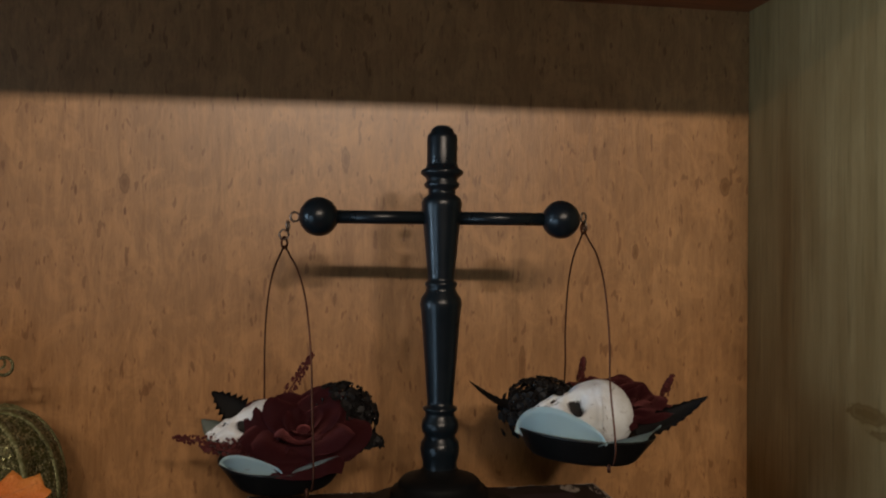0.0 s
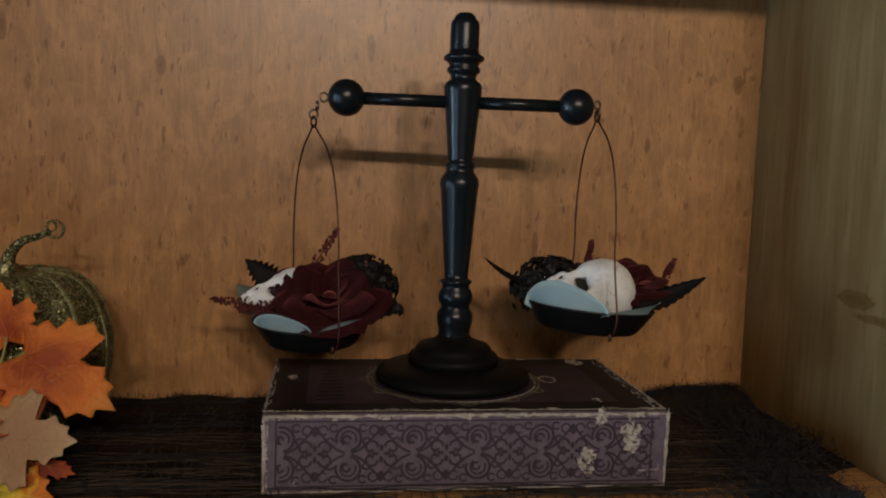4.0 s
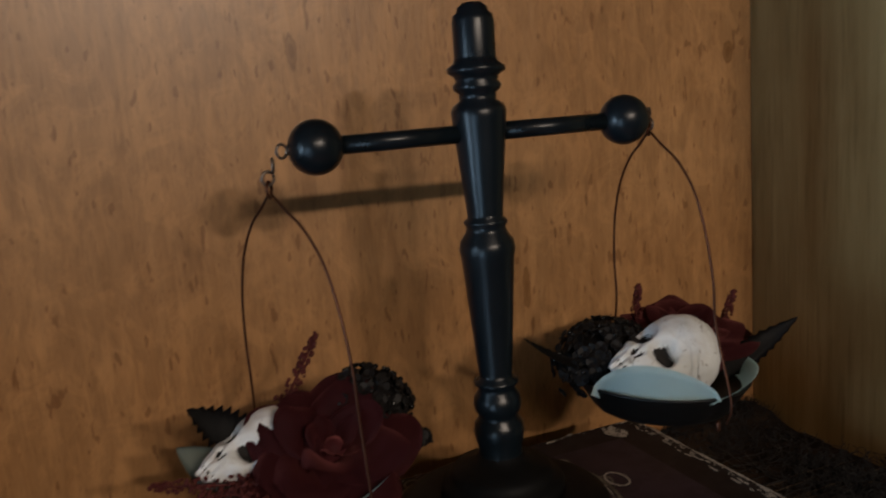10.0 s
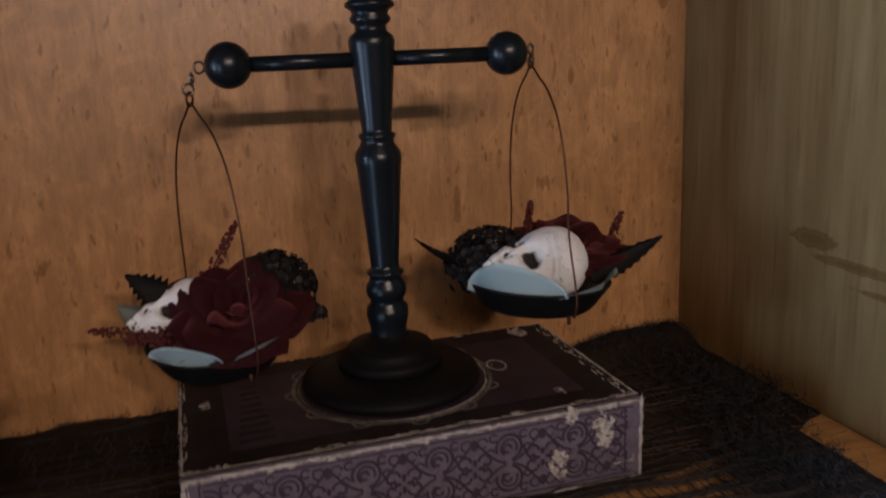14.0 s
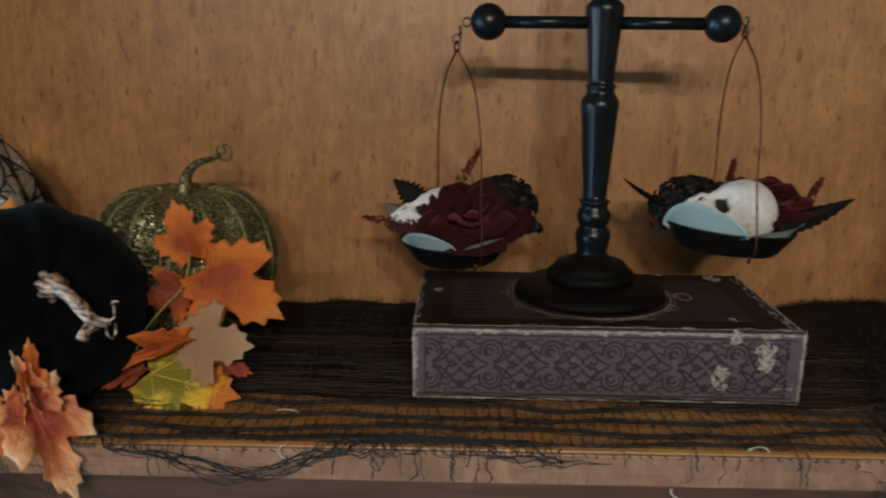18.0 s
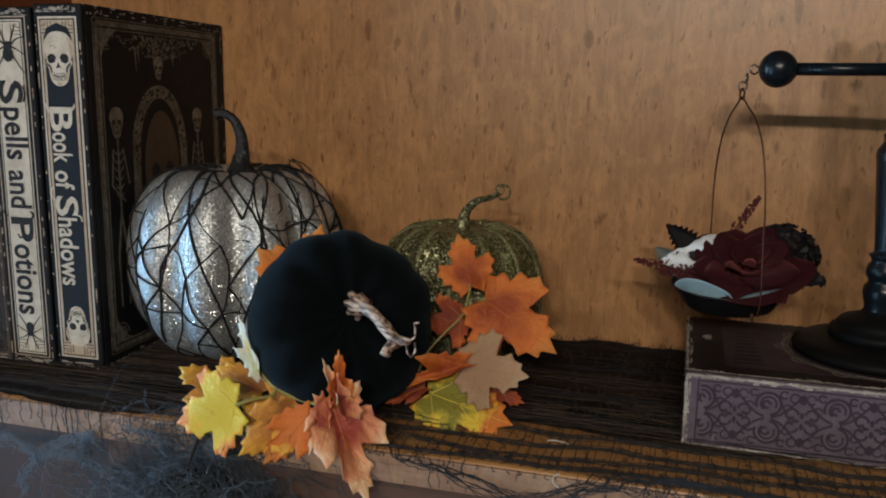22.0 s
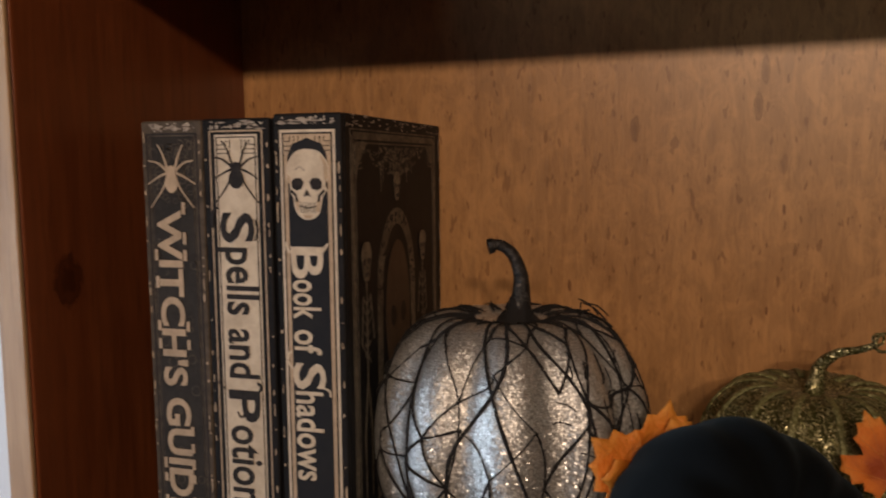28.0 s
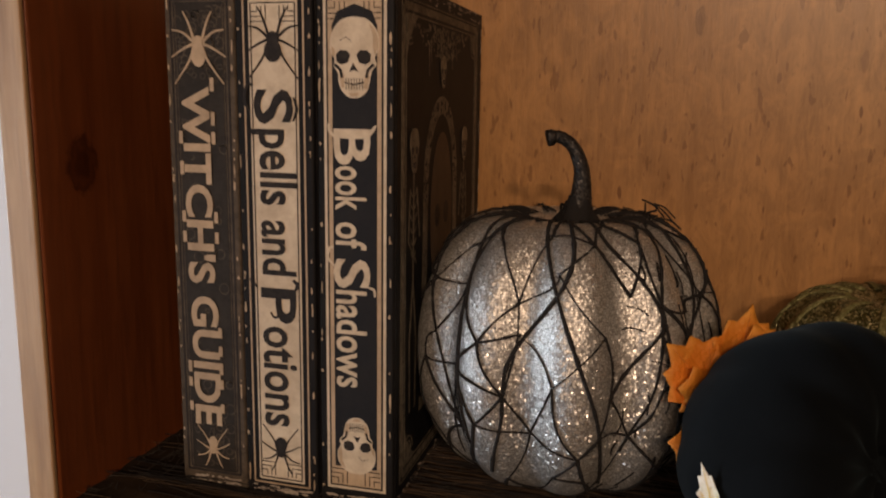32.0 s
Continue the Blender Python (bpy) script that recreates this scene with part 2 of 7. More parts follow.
# ---- the bookcase and the room ----
BACK, LEFT, RIGHT, TOP, FRONT = 0.616, -0.662, 0.338, 0.415, 0.356
MARKS = ((0.318, 0.271, 0.005, 0.6), (-0.151, 0.263, 0.004, 0.5), (0.009, 0.284, 0.0035, 0.3), (0.241, 0.2165, 0.003, 0.4), (-0.347, 0.271, 0.0035, 0.35), (-0.264, 0.2865, 0.0032, 0.3), (0.148, 0.128, 0.0032, 0.2), (-0.26, 0.31, 0.003, 0.3))
ply = wood("plywood_orange", (0.310, 0.150, 0.054), (0.46, 0.240, 0.093), (150, 150, 20), 1.0, 0.40, [((x, BACK, z), s, (1, 1, st)) for x, z, s, st in MARKS], fleck_col=(0.140, 0.046, 0.010), coat=0.7, coat_rough=0.36, gloss=0.3, mottle=0.22, knot_depth=0.6)
stained = wood("stained_board", (0.14, 0.036, 0.012), (0.33, 0.092, 0.030), (60, 5, 60), 0.0, 0.4, [((-0.662, 0.4045, 0.1807), 0.010, (1, 1, 0.75)), ((-0.662, 0.50, 0.38), 0.012, (1, 1, 0.5))])
stained_side = wood("stained_side", (0.165, 0.043, 0.014), (0.27, 0.076, 0.025), (60, 60, 5), 0.0, 0.4, [((-0.662, 0.4045, 0.1807), 0.0125, (1, 1, 0.75)), ((-0.662, 0.53, 0.24), 0.010, (1, 1, 0.7))])
pale = wood("pale_pine", (0.215, 0.130, 0.047), (0.38, 0.255, 0.107), (60, 60, 4), 0.0, 0.5, [((0.338, 0.432, 0.101), 0.0050, (1, 0.13, 1.3)), ((0.338, 0.468, 0.112), 0.0055, (1, 0.25, 0.8)), ((0.338, 0.40, 0.088), 0.0040, (1, 0.12, 1.6))], knot_depth=0.5)
shelfwood = wood("shelf_pine", (0.32, 0.15, 0.045), (0.60, 0.32, 0.11), (5, 60, 60), 0.0, 0.4)
edgewood = wood("edge_pine", (0.235, 0.140, 0.092), (0.42, 0.285, 0.19), (6, 70, 70), 0.3, 0.5, fleck_scale=(30, 160, 160))
sapwood = wood("edge_light", (0.35, 0.2, 0.1), (0.66, 0.47, 0.28), (80, 80, 5), 0.0, 0.5)
# darker copy of the rail's brown for the shaded opening below the shelf
opening_wood = wood("opening_dark", (0.050, 0.028, 0.020), (0.10, 0.060, 0.044), (60, 60, 5), 0.0, 0.5)
rail_wood = wood("dark_rail", (0.085, 0.048, 0.034), (0.17, 0.105, 0.078), (5, 60, 60), 0.0, 0.5)
shelf_under = wood("shelf_underside", (0.22, 0.07, 0.026), (0.46, 0.17, 0.065), (5, 60, 60), 0.0, 0.45)
pale.node_tree.nodes["Principled BSDF"].inputs["Specular IOR Level"].default_value = 0.2
white = paint("white_wall", (0.60, 0.63, 0.65), 0.7, vary=0.04, scale=30)
taupe = paint("taupe_wall", (0.11, 0.095, 0.08), 0.8, vary=0.08, scale=30)


def board(name, dims, material, label, category, bevel=0.0015):
    return tagged(part(name, box(*dims, bevel), material, None, smooth=False), label, category, kind="structure")


board("wall_back", (LEFT - 0.018, RIGHT + 0.018, BACK, BACK + 0.012, -0.75, 0.85), ply, "orange stained plywood back panel with dark flecks", "panel")
board("wall_left", (LEFT - 0.018, LEFT, 0.372, BACK, -0.75, 0.85), stained_side, "red-brown stained side board with a knot", "panel")
board("trim_left", (LEFT - 0.0175, LEFT - 0.0005, 0.3685, 0.3715, -0.75, 0.85), sapwood, "pale bare front edge of the side board", "trim", 0.0008)
board("wall_right", (RIGHT, RIGHT + 0.018, 0.30, BACK, -0.75, 0.85), pale, "pale pine side board with a long dark knot", "panel")
up = bmesh.new()
plate([(LEFT + 0.0005, 0.262), (RIGHT - 0.0005, 0.290), (RIGHT - 0.0005, BACK - 0.0005), (LEFT + 0.0005, BACK - 0.0005)], 0.022, up, TOP)
tagged(part("ceiling", up, shelf_under, None, smooth=False), "underside of the upper wooden shelf", "shelf", kind="structure")
shelf = board("floor_shelf", (LEFT + 0.0005, RIGHT - 0.0005, FRONT, BACK - 0.0005, -0.0185, 0.0), shelfwood, "honey-brown pine shelf board with a rounded worn front edge", "shelf", 0.003)
board("trim_front", (LEFT + 0.0008, RIGHT - 0.0008, FRONT - 0.0035, FRONT - 0.0005, -0.0200, -0.001), edgewood, "weathered front edge of the shelf board", "trim", 0.001)
board("trim_rail", (-0.44, RIGHT - 0.0008, FRONT + 0.002, FRONT + 0.018, -0.13, -0.0190), rail_wood, "dark brown rail under the shelf", "trim")
board("floor_lower_shelf", (LEFT + 0.0005, RIGHT - 0.0005, FRONT + 0.004, BACK - 0.0005, -0.42, -0.40), stained, "lower shelf board of the bookcase", "shelf")

# added dark board closing the opening; its colour stands in for shade there
board("panel_lower_opening", (LEFT + 0.001, -0.4415, FRONT + 0.060, FRONT + 0.074, -0.398, -0.0190), opening_wood, "dark brown board in the opening under the shelf, its shade painted in", "door")

# the room round the bookcase
board("floor", (-2.6, 2.4, -2.6, 0.9, -1.26, -1.2), stained, "dark wooden floor of the room", "floor")
board("wall_north", (-2.6, 2.4, 0.66, 0.74, -1.2, 1.25), white, "white painted wall behind the bookcase", "wall")
board("wall_east", (2.3, 2.4, -2.6, 0.66, -1.2, 1.25), taupe, "taupe painted wall", "wall")
board("wall_south", (-2.5, 2.3, -2.6, -2.5, -1.2, 1.25), taupe, "taupe painted wall", "wall")
board("ceiling_room", (-2.6, 2.4, -2.6, 0.74, 1.25, 1.3), taupe, "taupe ceiling of the room", "ceiling")
for nm, d in (("wall_west_low", (-2.6, -2.5, -2.5, 0.66, -1.2, -1.12)), ("wall_west_high", (-2.6, -2.5, -2.5, -0.42, 0.30, 1.25)), ("wall_west_lintel", (-2.6, -2.5, -0.42, 0.32, 0.70, 1.25)), ("wall_west_corner", (-2.6, -2.5, 0.32, 0.66, 0.30, 1.25)), ("wall_west_near", (-2.6, -2.5, -2.5, -2.07, -1.12, 0.30)), ("wall_west_mid", (-2.6, -2.5, -1.10, -0.42, -1.12, 0.30)), ("wall_west_sill", (-2.6, -2.5, -0.42, 0.32, -1.12, -0.50)), ("wall_west_far", (-2.6, -2.5, 0.32, 0.66, -1.12, 0.30))):
    board(nm, d, taupe, "taupe painted wall beside the window", "wall")

win = tagged(new("window_1"), "white framed window behind the viewer", "window", kind="structure")
for nm, d in (("window_frame", (-2.56, -2.50, -2.07, -2.03, -1.12, 0.30)), ("window_frame", (-2.56, -2.50, -1.14, -1.10, -1.12, 0.30)), ("window_frame", (-2.56, -2.50, -2.03, -1.14, 0.25, 0.30)), ("window_sill", (-2.57, -2.44, -2.08, -1.08, -1.16, -1.12)), ("mullion", (-2.55, -2.51, -1.6, -1.57, -1.12, 0.25))):
    part(nm, box(*d, 0.003), white, win, smooth=False)
win = tagged(new("window_2"), "white framed window beside the bookcase", "window", kind="structure")
for nm, d in (("window_frame", (-2.56, -2.50, -0.42, -0.38, -0.50, 0.70)), ("window_frame", (-2.56, -2.50, 0.28, 0.32, -0.50, 0.70)), ("window_frame", (-2.56, -2.50, -0.38, 0.28, 0.66, 0.70)), ("window_sill", (-2.57, -2.44, -0.43, 0.33, -0.54, -0.50)), ("mullion", (-2.55, -2.51, -0.065, -0.035, -0.50, 0.66))):
    part(nm, box(*d, 0.003), white, win, smooth=False)
lamp = thing("ceiling_lamp", pose(0.3, -1.87, 1.25), "long white ceiling lamp of the room", "lamp")
part("housing", box(-0.6, 0.6, -0.06, 0.06, -0.18, 0.0, 0.01), white, lamp, smooth=False)

# ---- the balance scale on its book box ----
black_paint = paint("black_lacquer", (0.005, 0.0085, 0.0115), 0.30, vary=0.4, scale=60, relief=0.03, Specular_IOR_Level=0.34)
matt_black = paint("matt_black", (0.006, 0.006, 0.006), 0.55, vary=0.4, scale=60, relief=0.05, Specular_IOR_Level=0.10)
rust_wire = paint("rusty_wire", (0.085, 0.031, 0.016), 0.45, 0.7, vary=0.6, scale=300)
dull_wire = paint("dull_wire", (0.22, 0.18, 0.15), 0.4, 0.8, vary=0.4, scale=300)
pan_black = paint("black_tin", (0.008, 0.008, 0.008), 0.42, 0.3, vary=0.5, scale=150)
SX, SY, SZ = 0.0640, 0.499, 0.0492
scale = thing("balance_scale", pose(SX, SY, SZ), "black turned wooden balance scale with two hanging tin pans", "scale")
BASE = [(0, 0.0), (0.0505, 0.0), (0.0527, 0.0025), (0.052, 0.0055), (0.0465, 0.0085), (0.037, 0.0105), (0.0308, 0.0115)]
FOOT = [(0, 0.0112), (0.0305, 0.0113), (0.0308, 0.0155), (0.0295, 0.0178), (0.0262, 0.0186), (0.0258, 0.0215), (0.0235, 0.024), (0.0175, 0.026), (0.0128, 0.0278), (0.0108, 0.0305)]
COLUMN = [(0.0108, 0.0302), (0.0106, 0.034), (0.0117, 0.038), (0.0124, 0.0425), (0.0118, 0.0465), (0.0098, 0.0490), (0.0098, 0.0512), (0.0112, 0.0532), (0.0118, 0.0565), (0.0112, 0.060), (0.0092, 0.063), (0.0092, 0.0652), (0.0108, 0.0665), (0.0108, 0.068), (0.0082, 0.0692), (0.0082, 0.072), (0.0126, 0.1290), (0.0133, 0.1325), (0.0126, 0.1365), (0.0098, 0.1405), (0.0092, 0.143), (0.0102, 0.1448), (0.0102, 0.146), (0.0084, 0.1475), (0.0084, 0.149), (0.0126, 0.194), (0.0128, 0.1965), (0.0118, 0.199), (0.0086, 0.2015), (0.0086, 0.2045), (0.0108, 0.2062), (0.0112, 0.2082), (0.0096, 0.2102), (0.0104, 0.2122), (0.0134, 0.2142), (0.0134, 0.2162), (0.0104, 0.2182), (0.0097, 0.2205)]
FINIAL = [(0.0096, 0.2203), (0.0096, 0.2365), (0.0090, 0.2392), (0.0074, 0.2402), (0.0068, 0.2425), (0.0042, 0.2445), (0, 0.245)]
part("base", lathe(BASE, 64), matt_black, scale)
part("foot", lathe(FOOT, 56), matt_black, scale)
part("column", lathe(COLUMN, 48), black_paint, scale)
part("finial", lathe(FINIAL, 40), black_paint, scale)
BEAM_Z, YAW_B = 0.1867, -3.5
beam_m = pose(0, 0, BEAM_Z, 0, 0, YAW_B)
for sx in (-1, 1):
    part("beam_arm", moved(tube([(sx * 0.008, 0, 0), (sx * 0.068, 0, 0)], 0.0042, 20), beam_m), black_paint, scale)
    b = bmesh.new()
    bmesh.ops.create_uvsphere(b, u_segments=40, v_segments=24, radius=0.0122)
    part("ball", moved(b, beam_m @ pose(sx * 0.0765, 0, 0)), black_paint, scale)


def ring(c, r, axis_yaw, tilt=0.0, thick=0.0007):
    pts = [Vector((r * math.cos(a), 0, r * math.sin(a))) for a in (2 * math.pi * k / 14 for k in range(15))]
    return tube([pose(*c, 0, tilt, axis_yaw) @ p for p in pts], thick, 6)


def local(p):
    return Vector(p) - Vector((SX, SY, SZ))


def pan(name_m, hang, rim, rad, plane, hook, bow, deep):
    """A tin dish on a bent wire bail. hang: the bail's top; rim: centre of the dish's rim; plane: turn of the bail."""
    h, m = local(hang), local(rim)
    dish = [(0, -deep), (rad * 0.74, -deep), (rad * 0.79, -deep + 0.002), (rad, -0.0008), (rad * 1.015, 0.0002), (rad * 0.995, 0.0006), (rad * 0.78, -deep + 0.004), (rad * 0.72, -deep + 0.002), (0, -deep + 0.002)]
    tin = part("pan", moved(lathe(dish, 48), Matrix.Translation(m) @ pose(0, 0, 0, *name_m)), pan_black, scale, "black tin dish")
    for c, r, yaw, tilt in hook:
        part("hook", ring(local(c), r, yaw, tilt), dull_wire, tin, "tarnished wire hook")
    d = Vector((-math.sin(radians(plane)), math.cos(radians(plane)), 0))
    drop = h.z - m.z
    pts = []
    for side in (-1, 1):
        prof = ((0.0012, 0.002), (0.008, -0.004), (0.018, -0.012), (0.0275, -0.026), (0.0335, -0.045), (0.0365, -0.068), (0.0368, -0.09), (rad - 0.0005, -drop), (rad - 0.004, -drop - 0.012))
        line = [h + d * (side * w * bow * (1.0 if side < 0 else 0.78)) + Vector((0, 0, z)) for w, z in prof]
        for i in range(5, len(line)):
            f = (i - 4) / (len(line) - 5)
            line[i] += Vector((m.x - h.x, m.y - h.y, 0)) * f
        part("bail_wire", tube(curve(line, 6), 0.00062, 8), rust_wire, tin, "thin rust-brown wire")
    part("bail_loop", ring(h + Vector((0, 0, 0.004)), 0.0036, plane + 40), rust_wire, tin)
    part("pin", moved(lathe([(0, -0.003), (0.0012, -0.002), (0.0012, 0.002), (0, 0.003)], 10), Matrix.Translation(m - d * (rad * 0.9) + Vector((0, 0, -deep + 0.001)))), rust_wire, tin)


pan((3, -1, 0), (-0.0333, 0.508, 0.2155), (-0.0320, 0.503, 0.0885), 0.0390, 23, [((-0.0270, 0.5045, 0.2355), 0.0030, 30, 30), ((-0.0312, 0.5055, 0.2300), 0.0028, 75, 20), ((-0.0335, 0.507, 0.2245), 0.0030, 20, 0)], 1.18, 0.0150)
pan((-1, 4, 0), (0.1560, 0.4955, 0.2265), (0.1550, 0.490, 0.1030), 0.0440, 3, [((0.1555, 0.4945, 0.2375), 0.0030, 40, 0), ((0.1562, 0.495, 0.2325), 0.0028, 90, 10)], 1.13, 0.0160)

# ---- what lies in the pans ----
bone = Nodes("painted_bone")
cr = bone.noise(bone.coords((260, 260, 260)), 1.0, 5, 0.7)
st = bone.noise(bone.coords((70, 70, 70), loc=(2, 3, 1)), 1.0, 4)
peel = bone.noise(bone.coords((110, 110, 110), loc=(5, 5, 5)), 1.0, 6, 0.75, 1.2)
bone.bump(bone.math("MULTIPLY_ADD", peel, 1.6, cr), 0.7, 0.0012)
flaw = bone.noise(bone.coords((190, 190, 190), loc=(1, 7, 2)), 1.0, 4, 0.7, 0.6)
tint = bone.mix(bone.ramp(st, (0.35, 0.0), (0.7, 0.6)), (0.86, 0.90, 0.92), (0.62, 0.60, 0.55))
tint = bone.mix(bone.ramp(flaw, (0.60, 0.0), (0.70, 0.75)), tint, (0.16, 0.13, 0.11))
bone = bone.done(tint, 0.6)
# shade of the sockets, nose and teeth line, put into a dark material
hollow_dark = paint("hollow_black", (0.012, 0.010, 0.009), 0.8)
rose_red = paint("burgundy_silk", (0.050, 0.0045, 0.0075), 0.75, vary=0.5, scale=140, relief=0.3, Sheen_Weight=0.5, Sheen_Tint=(0.8, 0.25, 0.25), Specular_IOR_Level=0.3)
spike_red = paint("dried_red", (0.085, 0.012, 0.010), 0.85, vary=0.6, scale=400)
dark_leaf = paint("dark_silk_leaf", (0.008, 0.007, 0.007), 0.6, vary=0.5, scale=160, Specular_IOR_Level=0.25)
bead_black = paint("black_beads", (0.010, 0.010, 0.010), 0.25, vary=0.5, scale=300)
teal_paper = paint("pale_teal_paper", (0.54, 0.70, 0.71), 0.5, vary=0.18, scale=40, relief=0.1)
sage = paint("sage_paper", (0.22, 0.27, 0.24), 0.6, vary=0.3, scale=60)


def skull(size):
    """A painted model skull as one mesh, facing -x; sockets are sunk, their shade painted dark."""
    bm = bmesh.new()
    bmesh.ops.create_icosphere(bm, subdivisions=6, radius=1.0)
    dark = set()
    # place, reach (across, up), lean, depth
    spots = [((-0.90, -0.31, -0.56), 0.25, 0.21, -0.35, 0.42), ((-0.90, 0.31, -0.56), 0.25, 0.21, 0.35, 0.42), ((-1.12, -0.07, -1.00), 0.065, 0.15, 0.3, 0.2), ((-1.12, 0.07, -1.00), 0.065, 0.15, -0.3, 0.2)]
    for v in bm.verts:
        p = v.co.copy()
        face = max(0.0, min(1.0, (-p.x - 0.10) / 0.6))
        low = max(0.0, min(1.0, (-p.z - 0.05) / 0.6))
        q = Vector((p.x * 1.02, p.y * 0.84, p.z * 0.95))
        q.y *= 1 - 0.26 * low * (0.4 + 0.6 * face)
        q.x -= 0.16 * face * low
        q.z -= 0.98 * face * low
        if p.x > 0 and p.z < 0:
            q.z *= 0.80
        # brow ridge and cheekbones
        q.x -= 0.07 * 0.4 * math.exp(-((q.z + 0.30) / 0.12) ** 2) * face
        q.y *= 1 + 0.16 * math.exp(-((q.z + 0.88) / 0.13) ** 2) * face
        for c, wy, wz, lean, depth in spots:
            if q.x > -0.35:
                break
            dy, dz = q.y - c[1], q.z - c[2]
            dy, dz = dy + lean * dz, dz - lean * dy
            d = math.hypot(dy / wy, dz / wz) + 0.12 * noise.noise(p * 6)
            if d < 1.25:
                q.x += depth * max(0.0, 1 - (d / 1.25) ** 2)
                if d < 0.86:
                    dark.add(v)
        if face * low > 0.5 and -1.66 < q.z < -1.20:
            q.x += 0.04 * math.cos(q.y * 34) * face
            if abs(q.z + 1.42) < 0.024:
                q.x += 0.05
                dark.add(v)
        q *= 1 + 0.020 * noise.noise(p * 5) + 0.006 * noise.noise(p * 19)
        v.co = q * size
    for f in bm.faces:
        if sum(v in dark for v in f.verts) >= 2:
            f.material_index = 1
    for _ in range(3):
        bmesh.ops.smooth_vert(bm, verts=bm.verts, factor=0.5, use_axis_x=True, use_axis_y=True, use_axis_z=True)
    return bm


def lying(place, crown, face):
    """A pose whose local z (the crown) and -x (the face) point these ways."""
    z = Vector(crown).normalized()
    x = -(Vector(face) - z * z.dot(Vector(face))).normalized()
    m = Matrix((x, z.cross(x), z)).transposed().to_4x4()
    m.translation = place
    return m


def join(bm, other, m=Matrix()):
    me = bpy.data.meshes.new("t")
    other.to_mesh(me)
    other.free()
    me.transform(m)
    bm.from_mesh(me)
    bpy.data.meshes.remove(me)
    return bm


def rose(base, axis, size, label, seed):
    """An open silk rose: four rings of cupped petals whose rims roll outwards to a point."""
    rnd = random.Random(seed)
    ax = Vector(axis).normalized()
    t = thing("rose", Matrix.Translation(base) @ ax.to_track_quat("Z", "Y").to_matrix().to_4x4() @ Matrix.Scale(size, 4), label, "flower")
    n = 12
    for count, tilt, long, wide, roll in ((3, 12, 0.66, 0.40, 12), (3, 32, 0.78, 0.66, 26), (4, 50, 0.88, 0.78, 30), (5, 64, 0.92, 0.80, 16)):
        for i in range(count):
            yaw = 2 * math.pi * (i + 0.37 * count) / count + rnd.uniform(-0.18, 0.18)
            lean, ph = tilt + rnd.uniform(-7, 7), rnd.uniform(0, 6.28)
            bm = bmesh.new()
            rows, rad_, high = [], 0.04, 0.0
            for a in range(n + 1):
                v = a / n
                ang = radians(lean * (0.45 + 0.75 * v) + roll * v**4)
                if a:
                    rad_, high = rad_ + long / n * math.sin(ang), high + long / n * math.cos(ang)
                half = wide * (0.25 + 0.75 * min(1, v * 1.5)) * (1 - 0.30 * v**6)
                row = []
                for b_ in range(n + 1):
                    u = b_ / n * 2 - 1
                    r_ = rad_ + 0.10 * v**3 * (1 - u * u) - 0.10 * (1 - v) * u * u + 0.05 * math.sin(3 * u + ph) * v
                    h_ = high - 0.14 * u * u * v + 0.045 * math.sin(4.5 * u + ph) * v * v + 0.05 * noise.noise(Vector((2 * u + ph, 3 * v, seed)))
                    az = yaw + u * half / max(0.30, rad_ + 0.12)
                    row.append(bm.verts.new((r_ * math.cos(az), r_ * math.sin(az), h_)))
                rows.append(row)
            for p, q in zip(rows, rows[1:]):
                for b_ in range(n):
                    bm.faces.new((p[b_], p[b_ + 1], q[b_ + 1], q[b_]))
            bmesh.ops.solidify(bm, geom=bm.faces[:], thickness=0.014)
            part("petal", bm, rose_red, t)
    part("heart", lathe([(0, 0), (0.12, 0.05), (0.15, 0.25), (0.10, 0.42), (0, 0.46)], 20), rose_red, t)
    return t


def spike(a, b, r, label):
    """A dried flower spike from a to b."""
    a, b = Vector(a), Vector(b)
    bm = tube([a, b], 0.0006, 6)
    side = Vector((1, 0, 0)).cross(b - a).normalized()
    for i in range(130):
        f = random.random() ** 0.8
        rr = r * (1 - 0.75 * f) * random.uniform(0.5, 1)
        d = Matrix.Rotation(random.uniform(0, 6.28), 3, (b - a).normalized()) @ side
        p = a.lerp(b, f) + d * rr
        bmesh.ops.create_icosphere(bm, subdivisions=1, radius=random.uniform(0.0006, 0.0012), matrix=Matrix.Translation(p))
    tagged(part("flower_spike", bm, spike_red), label, "dried flower")


def long_leaf(a, b, w, facing, label, material=dark_leaf, droop=0.08, jag=0.12, name="dark_leaf"):
    a, b = Vector(a), Vector(b)
    y = (b - a).normalized()
    z = (Vector(facing) - y * y.dot(Vector(facing))).normalized()
    x = y.cross(z)
    l = (b - a).length
    bm = bmesh.new()
    rows = []
    n = 18
    for i in range(n + 1):
        v = i / n
        wid = w * math.sin(math.pi * (0.06 + 0.94 * v) ** 0.75) ** 0.9 * (1 + jag * (1 if i % 2 else -1)) + 0.0003
        lift = -droop * l * math.sin(math.pi * v)
        c = a + y * (l * v) + z * lift
        rows.append([bm.verts.new(c + x * (wid * u) + z * (0.22 * wid * abs(u))) for u in (-1, -0.5, 0, 0.5, 1)])
    for p, q in zip(rows, rows[1:]):
        for j in range(4):
            bm.faces.new((p[j], p[j + 1], q[j + 1], q[j]))
    bmesh.ops.solidify(bm, geom=bm.faces[:], thickness=0.0005)
    tagged(part(name, bm, material), label, "leaf")


